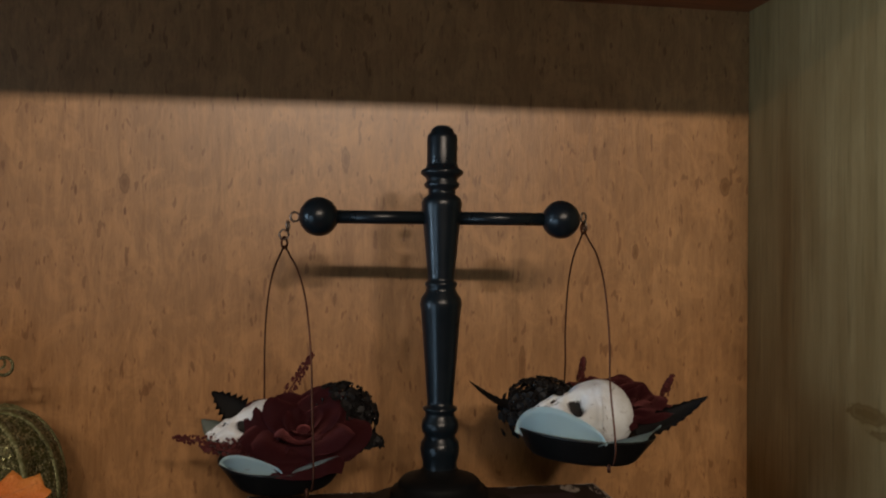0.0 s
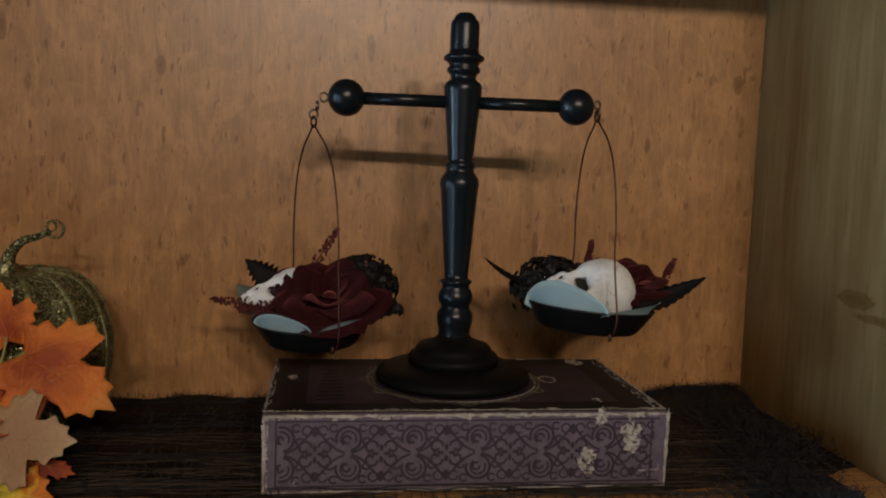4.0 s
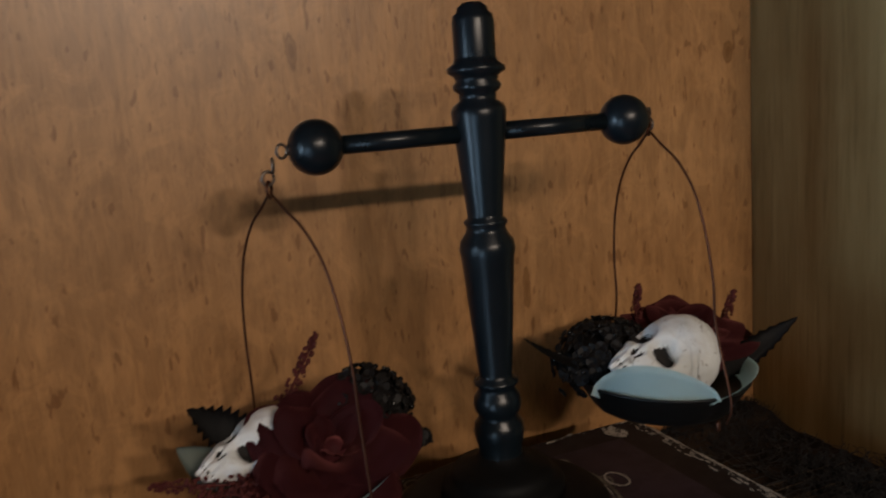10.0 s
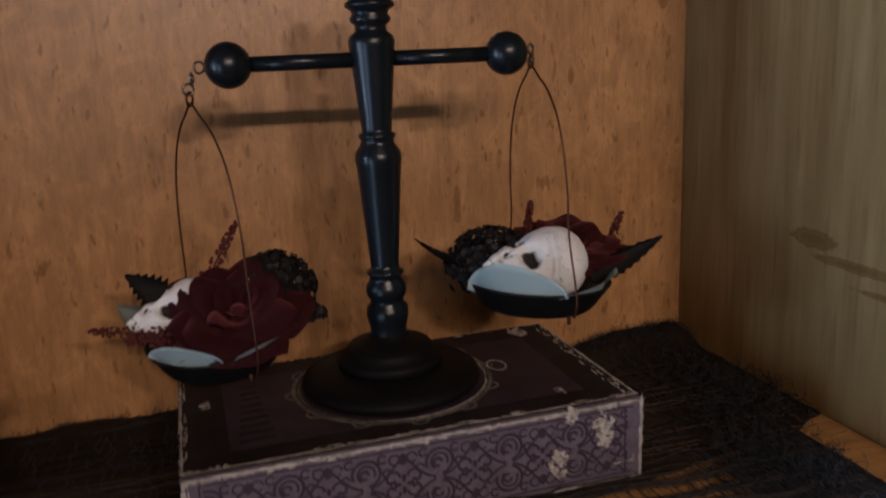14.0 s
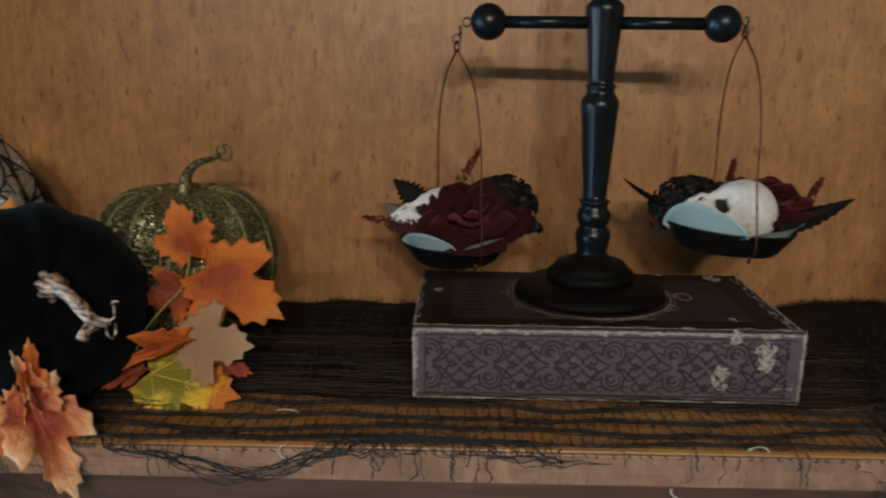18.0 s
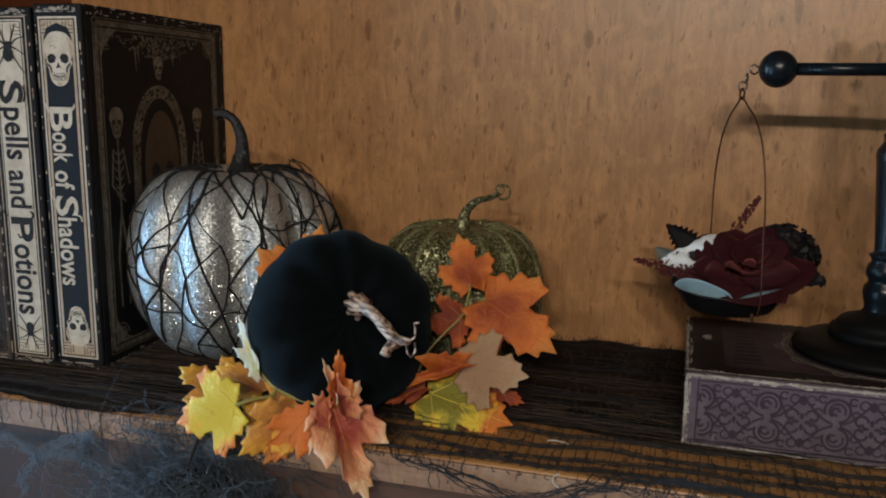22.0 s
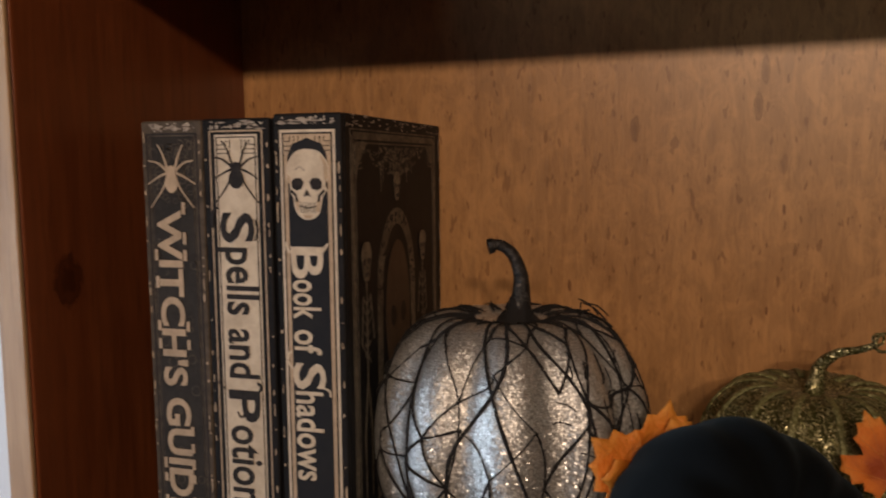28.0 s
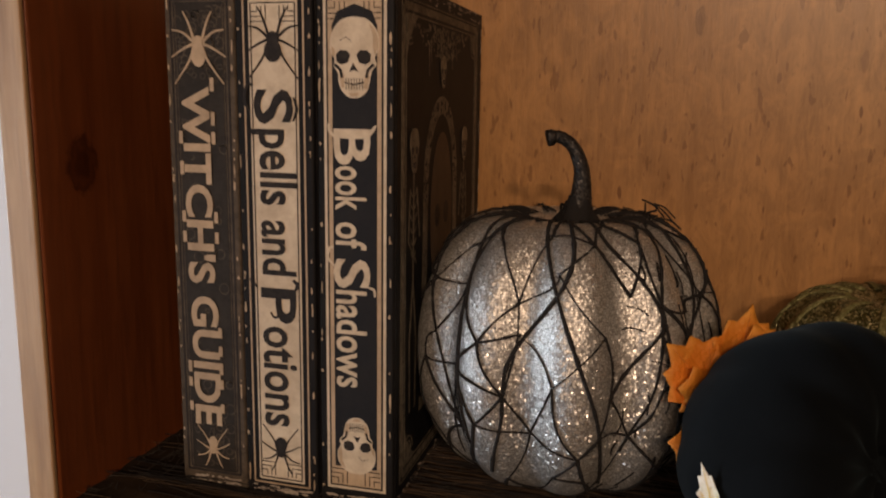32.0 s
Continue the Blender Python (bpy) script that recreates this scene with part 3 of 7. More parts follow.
def cluster(c, r, n, label, squash=0.7):
    """A bunch of small dark florets."""
    t = thing("dark_flower_cluster", pose(*c), label, "flower")
    part("core", moved(lathe([(0, -0.5), (0.8, -0.3), (0.86, 0.1), (0.6, 0.62), (0, 0.84)], 16), Matrix.Diagonal((r, r * 0.8, r * squash, 1))), dark_leaf, t)
    flor = bmesh.new()
    for i in range(2 * n):
        d = Vector((random.gauss(0, 1), random.gauss(0, 1), abs(random.gauss(0, 0.9)) - 0.2)).normalized()
        p = Vector((d.x * r, d.y * r * 0.8, d.z * r * squash)) * random.uniform(0.8, 1.05)
        rot = d.to_track_quat("Z", "Y").to_matrix().to_4x4()
        for k in range(4):
            out = [(0.0016 * math.cos(q) + 0.0021, 0.0021 * math.sin(q)) for q in (2 * math.pi * e / 7 for e in range(7))]
            join(flor, plate(out, 0.0004), Matrix.Translation(p) @ rot @ pose(0, 0, 0, 0, -28 + random.uniform(-10, 10), 90 * k))
    tagged(part("floret_mass", flor, dark_leaf, t, smooth=False), kind="stuff")
    beads = bmesh.new()
    for i in range(n // 2):
        d = Vector((random.gauss(0, 1), random.gauss(0, 1), abs(random.gauss(0, 0.9)))).normalized()
        bmesh.ops.create_icosphere(beads, subdivisions=1, radius=random.uniform(0.0009, 0.0016), matrix=Matrix.Translation(Vector((d.x * r, d.y * r * 0.8, d.z * r * squash)) * 1.06))
    tagged(part("bead_mass", beads, bead_black, t, "glossy black beads"), kind="stuff")


# right pan
sk = part("model_skull", skull(0.0240), [bone, hollow_dark], None, place=lying((0.1625, 0.4860, 0.1115), (0.93, -0.06, 0.36), (-0.35, -0.37, 0.86)))
tagged(sk, "small painted white model skull lying in the tin pan", "skull")


def lining(c, rad, a0, a1, high, out, label):
    """A curved paper scrap standing along the inside of a pan's rim."""
    bm = bmesh.new()
    rows = []
    n = 26
    for i in range(n + 1):
        f = i / n
        q = radians(a0 + (a1 - a0) * f)
        h = high * math.sin(math.pi * f) ** 0.6 * (1 + 0.06 * math.sin(5 * f)) + 0.0004
        row = []
        for k in range(6):
            g = k / 5
            r_ = rad * (0.90 + 0.07 * g) + out * g * g
            row.append(bm.verts.new((c[0] + r_ * math.cos(q), c[1] + r_ * math.sin(q), c[2] - 0.004 + (h + 0.004) * g)))
        rows.append(row)
    for p, q in zip(rows, rows[1:]):
        for k in range(5):
            bm.faces.new((p[k], q[k], q[k + 1], p[k + 1]))
    bmesh.ops.solidify(bm, geom=bm.faces[:], thickness=0.0004)
    tagged(part("paper_leaf", bm, teal_paper), label, "leaf")


PR = (0.1550, 0.490, 0.1030)
lining(PR, 0.044, 186, 268, 0.0195, 0.004, "pale blue paper scrap lining the tin pan")
lining(PR, 0.044, 262, 372, 0.0050, 0.005, "pale blue paper strip lining the tin pan")
rose((0.1840, 0.5080, 0.1020), (0.08, -0.30, 0.95), 0.0400, "burgundy silk rose behind the small skull", 3)
cluster((0.1330, 0.5080, 0.1100), 0.0270, 150, "black beaded flower cluster in the tin pan", 0.80)
spike((0.1620, 0.520, 0.118), (0.1650, 0.520, 0.1450), 0.0050, "dark red dried flower spike")
spike((0.2110, 0.510, 0.106), (0.2250, 0.512, 0.1335), 0.0050, "dark red dried flower spike")
long_leaf((0.1180, 0.494, 0.1130), (0.0835, 0.505, 0.1325), 0.0034, (0, -0.5, 1), "narrow black silk leaf sticking out over the rim")
long_leaf((0.1830, 0.476, 0.1020), (0.2290, 0.470, 0.1255), 0.0062, (0.2, -0.8, 0.6), "narrow black silk leaf sticking out over the rim")
# left pan
PL = (-0.0320, 0.503, 0.0885)
sl = part("model_skull", skull(0.0198), [bone, hollow_dark], None, place=lying((-0.0432, 0.5150, 0.1020), (0.84, 0.15, 0.46), (-0.40, -0.35, 0.75)))
tagged(sl, "small painted white model skull half hidden behind a rose", "skull")
rose((-0.0208, 0.5020, 0.0915), (0.02, -0.50, 0.80), 0.0430, "large burgundy silk rose in the tin pan", 5)
rose((-0.0410, 0.4960, 0.0900), (-0.25, -0.45, 0.75), 0.0252, "small burgundy silk rose in the tin pan", 9)
cluster((0.0030, 0.5180, 0.1080), 0.0215, 120, "black beaded flower cluster in the tin pan", 1.0)
cluster((0.0190, 0.5020, 0.0950), 0.0080, 30, "black beaded flower cluster in the tin pan")
spike((-0.0390, 0.524, 0.110), (-0.0150, 0.526, 0.1485), 0.0060, "dark red dried flower spike")
spike((-0.0520, 0.493, 0.0960), (-0.0985, 0.505, 0.1015), 0.0062, "dark red dried flower spike")
spike((-0.0450, 0.484, 0.0950), (-0.0800, 0.494, 0.0965), 0.0066, "dark red dried flower spike")
long_leaf((-0.0520, 0.516, 0.1060), (-0.0775, 0.521, 0.1260), 0.0088, (0, -1, 0.3), "broad black silk leaf sticking out over the rim", jag=0.22)
long_leaf((-0.0620, 0.516, 0.0900), (-0.0840, 0.525, 0.1080), 0.0085, (0, -1, 0.2), "grey-green paper leaf at the rim of the tin pan", sage, 0.05, 0.0, "paper_leaf")
lining(PL, 0.039, 205, 270, 0.0085, 0.003, "pale blue paper scrap lining the tin pan")
lining(PL, 0.039, 278, 350, 0.0050, 0.003, "pale blue paper strip lining the tin pan")

# ---- book boxes ----
def printed(name, col, dirt, rough=0.5, amount=0.5, scale=90.0, **more):
    n = Nodes(name)
    a = n.noise(n.coords((scale,) * 3), 1.0, 6, 0.7)
    b = n.noise(n.coords((scale * 0.2,) * 3, loc=(9, 1, 3)), 1.0, 4)
    c = n.mix(n.math("MULTIPLY", n.ramp(a, (0.42, 0.0), (0.66, 1.0)), amount), col, dirt)
    c = n.mix(n.math("MULTIPLY", n.ramp(b, (0.45, 0.0), (0.7, 1.0)), amount * 0.7), c, dirt)
    n.bump(a, 0.15, 0.0004)
    return n.done(c, rough, **more)


cover_black = printed("cover_black", (0.007, 0.008, 0.010), (0.020, 0.020, 0.021), 0.6, 0.5, Specular_IOR_Level=0.2)
navy = printed("navy_print", (0.012, 0.015, 0.021), (0.026, 0.027, 0.030), 0.55, 0.4, Specular_IOR_Level=0.2)
cream = printed("cream_print", (0.74, 0.68, 0.56), (0.42, 0.35, 0.26), 0.55, 0.6)
tan = printed("tan_print", (0.58, 0.46, 0.33), (0.30, 0.23, 0.16), 0.55, 0.6)
grey_print = printed("grey_print", (0.115, 0.095, 0.075), (0.035, 0.030, 0.026), 0.55, 0.8, 160, Specular_IOR_Level=0.2)
ash_print = printed("ash_print", (0.038, 0.034, 0.030), (0.018, 0.016, 0.014), 0.55, 0.8, 160, Specular_IOR_Level=0.2)
ink = printed("ink", (0.017, 0.016, 0.018), (0.06, 0.055, 0.05), 0.55, 0.4, 200, Specular_IOR_Level=0.2)
worn = printed("worn_paper", (0.50, 0.46, 0.40), (0.20, 0.17, 0.15), 0.8, 0.9, 200)
purple = printed("purple_paper", (0.135, 0.108, 0.138), (0.065, 0.050, 0.066), 0.5, 0.7, 120)
deep_purple = printed("deep_purple", (0.030, 0.019, 0.033), (0.055, 0.042, 0.056), 0.5, 0.4, 150)
box_black = printed("box_black", (0.011, 0.008, 0.008), (0.036, 0.026, 0.026), 0.6, 0.6, 70, Specular_IOR_Level=0.15)

SPINE = Matrix(((1, 0, 0, 0), (0, 0, -1, 0), (0, 1, 0, 0), (0, 0, 0, 1)))
COVER = Matrix(((0, 0, 1, 0), (1, 0, 0, 0), (0, 1, 0, 0), (0, 0, 0, 1)))


def stroke(pts, w, z=0.0, thick=0.00015, bm=None):
    """A flat ribbon along 2D points."""
    bm = bm or bmesh.new()
    n = len(pts)
    ws = list(w) if hasattr(w, "__len__") else [w] * n
    rows = []
    for i, (x, y) in enumerate(pts):
        x0, y0 = pts[max(i - 1, 0)][:2]
        x1, y1 = pts[min(i + 1, n - 1)][:2]
        l = math.hypot(x1 - x0, y1 - y0) or 1
        nx, ny = -(y1 - y0) / l * ws[i] / 2, (x1 - x0) / l * ws[i] / 2
        rows.append([bm.verts.new(c) for c in ((x + nx, y + ny, z), (x + nx * 0.9, y + ny * 0.9, z + thick), (x - nx * 0.9, y - ny * 0.9, z + thick), (x - nx, y - ny, z))])
    for a, b in zip(rows, rows[1:]):
        for k in range(3):
            bm.faces.new((a[k], b[k], b[k + 1], a[k + 1]))
    return bm


def arc(cx, cy, r, a0, a1, n=14, squash=1.0):
    return [(cx + r * math.cos(radians(a0 + (a1 - a0) * k / n)), cy + r * squash * math.sin(radians(a0 + (a1 - a0) * k / n))) for k in range(n + 1)]


def frame_lines(x0, x1, y0, y1, w, z, bm=None):
    bm = bm or bmesh.new()
    for a, b in (((x0, y0), (x1, y0)), ((x1, y0), (x1, y1)), ((x1, y1), (x0, y1)), ((x0, y1), (x0, y0))):
        stroke([a, b], w, z, 0.00015, bm)
    return bm


def jagged(x0, x1, y0, y1, n, seed):
    """Worn flakes along a strip: ragged small plates."""
    rnd = random.Random(seed)
    bm = bmesh.new()
    for i in range(n):
        along_x = abs(x1 - x0) > abs(y1 - y0)
        cx, cy = rnd.uniform(x0, x1), rnd.uniform(y0, y1)
        big = rnd.random() ** 3
        lx, ly = (0.0009 + 0.0045 * big, 0.0003 + 0.0006 * rnd.random()) if along_x else (0.0003 + 0.0006 * rnd.random(), 0.0009 + 0.0045 * big)
        k = 9
        out = [(cx + lx * rnd.uniform(0.5, 1) * math.cos(6.283 * j / k), cy + ly * rnd.uniform(0.5, 1) * math.sin(6.283 * j / k)) for j in range(k)]
        plate(out, 0.00018, bm, 0.0002 + 0.00004 * (i % 5))
    return bm


def letters(text, length, height, z, heavy=0.016, round_=4):
    """The words as a flat mesh, length along x, centred; a low round_ breaks the bows into facets."""
    cu = bpy.data.curves.new("t", "FONT")
    cu.body, cu.size, cu.extrude, cu.resolution_u = text, 1.0, 0.0, round_
    cu.offset = heavy
    ob = bpy.data.objects.new("t", cu)
    scene.collection.objects.link(ob)
    dg = bpy.context.evaluated_depsgraph_get()
    me = bpy.data.meshes.new_from_object(ob.evaluated_get(dg))
    bpy.data.objects.remove(ob)
    co = np.array([v.co for v in me.vertices])
    lo, hi = co.min(0), co.max(0)
    me.transform(Matrix.Diagonal((length / (hi[0] - lo[0]), height / (hi[1] - lo[1]), 1, 1)) @ Matrix.Translation((-(lo[0] + hi[0]) / 2, -(lo[1] + hi[1]) / 2, 0)))
    me.transform(Matrix.Translation((0, 0, z)))
    me.materials.clear()
    return me


def lettered(me, m, material, parent, label):
    """Each letter of the words as a part of its own."""
    me.transform(m)
    bm = bmesh.new()
    bm.from_mesh(me)
    bpy.data.meshes.remove(me)
    left = set(bm.verts)
    while left:
        todo, isle = [min(left, key=lambda v: v.index)], set()
        while todo:
            v = todo.pop()
            if v not in isle:
                isle.add(v)
                todo += [e.other_vert(v) for e in v.link_edges]
        left -= isle
        one = bmesh.new()
        to = {v: one.verts.new(v.co) for v in sorted(isle, key=lambda v: v.index)}
        for f in bm.faces:
            if f.verts[0] in isle:
                one.faces.new([to[v] for v in f.verts])
        part("letter", one, material, parent, label, smooth=False)
    bm.free()


def lay_words(pieces, x0, z, S, material, parent, label, heavy, round_):
    """Words down a spine: each piece fills its own stretch (top, bottom) and width (foot, head)."""
    for text, top, low, foot, head in pieces:
        me = letters(text, top - low, head - foot, z, heavy, round_)
        lettered(me, S @ Matrix.Translation(((foot + head) / 2 - x0, (top + low) / 2 - 0.0012, 0)) @ pose(0, 0, 0, 0, 0, -90), material, parent, label)


def swash(lines, x0, S, material, parent):
    """Pen flourishes on the capitals: curves of (across, height) with a swelling width."""
    bm = bmesh.new()
    for pts, w in lines:
        sm = [(p.x, p.y) for p in curve([(a - x0, b - 0.0012, 0) for a, b in pts], 6)]
        stroke(sm, [w * (0.35 + 0.65 * math.sin(math.pi * (0.1 + 0.8 * i / len(sm)))) for i in range(len(sm))], 0.00085, 0.00012, bm)
    tagged(part("flourish_print", moved(bm, S), material, parent, smooth=False), kind="stuff")


def spider(m, s, material, parent, label, fat=1.0):
    bm = bmesh.new()
    plate(oval(0, -0.30 * s, 0.30 * s * fat, 0.38 * s), 0.00015, bm, 0.0005)
    plate(oval(0, 0.16 * s, 0.19 * s * fat, 0.2 * s), 0.00015, bm, 0.00055)
    for sx in (-1, 1):
        for k, (mx, my, ex, ey) in enumerate(((0.45, 0.75, 0.55, 1.15), (0.75, 0.45, 1.0, 0.55), (0.7, -0.05, 1.05, -0.35), (0.5, -0.5, 0.95, -1.25))):
            pts = [(sx * 0.12 * s, 0.1 * s), (sx * mx * s * 0.75, my * s), (sx * ex * s, ey * s)]
            sm = [(p.x, p.y) for p in curve([(a, b, 0) for a, b in pts], 6)]
            stroke(sm, [0.11 * s * (1 - 0.6 * i / len(sm)) for i in range(len(sm))], 0.0004, 0.00015, bm)
    tagged(part("spider_emblem", moved(bm, m), material, parent, label, smooth=False), kind="stuff")


def skull_print(m, w, h, parent, light=None, shade=None):
    """A printed skull shape in three-quarter view: crown, cheeks and jaw, with dark hollows and a shaded side."""
    outline = [(-0.06, 0.48), (-0.24, 0.45), (-0.40, 0.36), (-0.49, 0.22), (-0.48, 0.06), (-0.40, -0.02), (-0.42, -0.10), (-0.34, -0.18), (-0.32, -0.30), (-0.24, -0.41), (-0.08, -0.48), (0.12, -0.47), (0.26, -0.40), (0.32, -0.28), (0.36, -0.16), (0.46, -0.08), (0.42, 0.00), (0.50, 0.10), (0.50, 0.24), (0.40, 0.37), (0.22, 0.46)]
    sm = [(p.x * w, p.y * h) for p in curve([(x, y, 0) for x, y in outline + outline[:1]], 3)][:-1]
    part("skull_emblem", moved(plate(sm, 0.00015, None, 0.0006), m), light or cream, parent, "cream printed skull shape", smooth=False)
    mid = bmesh.new()
    for pts in ([(0.30, 0.40), (0.42, 0.34), (0.49, 0.22), (0.49, 0.10), (0.42, 0.02), (0.38, 0.12), (0.38, 0.26)], [(-0.47, 0.14), (-0.45, 0.02), (-0.38, 0.00), (-0.40, 0.10)], [(-0.30, -0.22), (-0.20, -0.20), (-0.20, -0.36), (-0.26, -0.36)], [(0.22, -0.20), (0.33, -0.22), (0.26, -0.38), (0.18, -0.36)], [(-0.12, -0.42), (0.12, -0.42), (0.06, -0.46), (-0.06, -0.47)]):
        plate([(x * w, y * h) for x, y in pts], 0.0001, mid, 0.00076)
    tagged(part("skull_shade_print", moved(mid, m), shade or tan, parent, smooth=False), kind="stuff")
    dk = bmesh.new()
    for sx, cx_ in ((-1, -0.23), (1, 0.20)):
        eye = [(-0.15, 0.03), (-0.08, 0.085), (0.06, 0.085), (0.14, 0.04), (0.13, -0.05), (0.03, -0.085), (-0.10, -0.06)]
        plate([((cx_ + sx * x) * w, (0.0 + y) * h) for x, y in eye], 0.00012, dk, 0.00082)
        stroke([(sx * 0.40 * w, -0.08 * h), (sx * 0.28 * w, -0.15 * h), (sx * 0.25 * w, -0.24 * h)], 0.06 * w, 0.00080, 0.00012, dk)
    plate([(-0.02 * w, -0.06 * h), (0.08 * w, -0.17 * h), (0.0, -0.15 * h), (-0.10 * w, -0.17 * h)], 0.00012, dk, 0.00082)
    stroke([(-0.20 * w, -0.295 * h), (0, -0.325 * h), (0.2 * w, -0.295 * h)], 0.018 * h, 0.00080, 0.00012, dk)
    for k in range(-3, 4):
        stroke([(k * 0.055 * w, -0.245 * h), (k * 0.055 * w, -0.385 * h)], 0.016 * w, 0.00080, 0.00012, dk)
    stroke([(-0.30 * w, 0.20 * h), (-0.16 * w, 0.24 * h), (-0.05 * w, 0.18 * h)], 0.012 * w, 0.00078, 0.0001, dk)
    tagged(part("skull_hollow_print", moved(dk, m), ink, parent, smooth=False), kind="stuff")


def fret(x, y, s, sx, sy, bm, z):
    """A square key-pattern corner."""
    for k in range(3):
        a = s * (1 - 0.3 * k)
        stroke([(x, y + sy * a), (x + sx * a, y + sy * a), (x + sx * a, y + sy * 0.06 * s)], 0.0006, z, 0.00012, bm)


spines, covers = {}, {}


def book(name, x0, x1, y0, height, yaw, title, back, field, letter, label, kind):
    w, depth = x1 - x0, 0.194
    t = thing(name, pose(x0, y0, 0.0012, 0, 0, yaw), label, "book", "book boxes in a row")
    bm = box(0.0006, w - 0.0006, 0.003, depth, 0.0004, height - 0.0008, 0.001)
    part("body", bm, cover_black, t, smooth=False)
    sp_ = spines[t.name] = part("spine", box(0, w, 0, 0.004, 0, height, 0.0015, 3), back, t, "worn printed spine", smooth=False)
    covers[t.name] = part("cover", box(w - 0.0016, w, 0.0045, depth + 0.002, 0, height, 0.0006), cover_black, t, "black printed cover", smooth=False)
    part("back_cover", box(0, 0.0016, 0.0045, depth + 0.002, 0, height, 0.0006), cover_black, t, smooth=False)
    S = SPINE
    cx = w / 2
    part("spine_field", moved(plate([(cx - field[1], 0.009), (cx + field[1], 0.009), (cx + field[1], height - 0.009), (cx - field[1], height - 0.009)], 0.0002), S), field[0], sp_, smooth=False)
    tagged(part("worn_edge", moved(join(jagged(0.0045, w - 0.0045, 0.0014, 0.0055, 30, name + label + "a"), jagged(0.0045, w - 0.0045, height - 0.006, height - 0.0016, 36, name + label + "b")), S), worn, sp_, "scuffed pale paper edge", smooth=False), kind="stuff")
    tagged(part("worn_edge", moved(join(jagged(0.0014, 0.0022, 0.006, height - 0.006, 20, name + label + "c"), jagged(w - 0.0022, w - 0.0014, 0.006, height - 0.006, 20, name + label + "d")), S), tan, sp_, "scuffed pale paper edge", smooth=False), kind="stuff")
    return t, S, cx


# the dark one with grey ornament
t1, S, cx = book("book_box", -0.6155, -0.5748, 0.4165, 0.2732, 0.0, "", grey_print, (ash_print, 0.0135), tan, "dark grey upright book box lettered on its worn spine", "witch")
lay_words((("WITCH'S", 0.2230, 0.1180, -0.6065, -0.5895), ("GUIDE", 0.1110, 0.0370, -0.6058, -0.5888)), -0.6155, 0.0009, S, tan, spines[t1.name], "tan printed capital", 0.030, 4)
slabs = bmesh.new()
for top, half, sides in ((0.2240, 0.0035, (1,)), (0.2065, 0.0035, (1,)), (0.1965, 0.0032, (0, 1)), (0.1805, 0.0035, (0,)), (0.1545, 0.0030, (0, 1)), (0.1435, 0.0030, (0, 1)), (0.0910, 0.0028, (1,)), (0.0805, 0.0028, (1,)), (0.0705, 0.0032, (0, 1)), (0.0615, 0.0026, (0, 1)), (0.0475, 0.0026, (0, 1))):
    for side in sides:
        x = (-0.5883 if side else -0.6077) + 0.6155
        plate([(x - 0.0011, top - half - 0.0012), (x + 0.0011, top - half - 0.0012), (x + 0.0011, top + half - 0.0012), (x - 0.0011, top + half - 0.0012)], 0.00012, slabs, 0.00092)
tagged(part("letter_serif_print", moved(slabs, S), tan, spines[t1.name], smooth=False), kind="stuff")
lines = frame_lines(cx - 0.0165, cx + 0.0165, 0.008, 0.2655, 0.0011, 0.0001)
frame_lines(cx - 0.0145, cx + 0.0145, 0.010, 0.2635, 0.0006, 0.0001, lines)
part("spine_border", moved(lines, S), ink, spines[t1.name], smooth=False)
curls = bmesh.new()
rnd = random.Random(5)
for i in range(120):
    x, y = cx + rnd.uniform(-0.0125, 0.0125), rnd.choice((rnd.uniform(0.012, 0.26), rnd.uniform(0.225, 0.26), rnd.uniform(0.012, 0.045)))
    r = rnd.uniform(0.0012, 0.0032)
    stroke(arc(x, y, r, rnd.uniform(0, 360), rnd.uniform(380, 620), 12), 0.0006, 0.0002, 0.00012, curls)
tagged(part("spine_scroll_print", moved(curls, S), grey_print, spines[t1.name], smooth=False), kind="stuff")
spider(S @ pose(cx - 0.0005, 0.2420, 0.0002), 0.0152, tan, spines[t1.name], "tan printed spider", 0.9)
spider(S @ pose(cx, 0.0225, 0.0002, 0, 0, 180), 0.0100, tan, spines[t1.name], "tan printed spider", 0.9)

# the cream one
t2, S, cx = book("book_box", -0.5740, -0.5312, 0.4155, 0.2735, 0.0, "", cover_black, (cream, 0.0135), ink, "upright book box with a cream spine panel and black lettering", "spells")
lay_words((("S", 0.2220, 0.2045, -0.5640, -0.5420), ("pells", 0.2020, 0.1630, -0.5680, -0.5405), ("and", 0.1550, 0.1260, -0.5615, -0.5415), ("P", 0.1190, 0.1000, -0.5625, -0.5420), ("otions", 0.0980, 0.0420, -0.5620, -0.5420)), -0.5740, 0.0007, S, ink, spines[t2.name], "black printed letter", 0.020, 3)
swash([([(-0.5660, 0.2100), (-0.5690, 0.2160), (-0.5675, 0.2235), (-0.5640, 0.2245)], 0.0020), ([(-0.5420, 0.2060), (-0.5400, 0.2120), (-0.5415, 0.2180)], 0.0016), ([(-0.5640, 0.1190), (-0.5675, 0.1215), (-0.5680, 0.1240)], 0.0018), ([(-0.5430, 0.1180), (-0.5410, 0.1215), (-0.5435, 0.1240)], 0.0022), ([(-0.5540, 0.1120), (-0.5510, 0.1060), (-0.5545, 0.1030), (-0.5570, 0.1060)], 0.0014)], -0.5740, S, ink, spines[t2.name])
lines = frame_lines(cx - 0.0165, cx + 0.0165, 0.007, 0.2665, 0.0009, 0.0001)
part("spine_border", moved(lines, S), tan, spines[t2.name], smooth=False)
lines = frame_lines(cx - 0.0122, cx + 0.0122, 0.0105, 0.263, 0.0007, 0.0003)
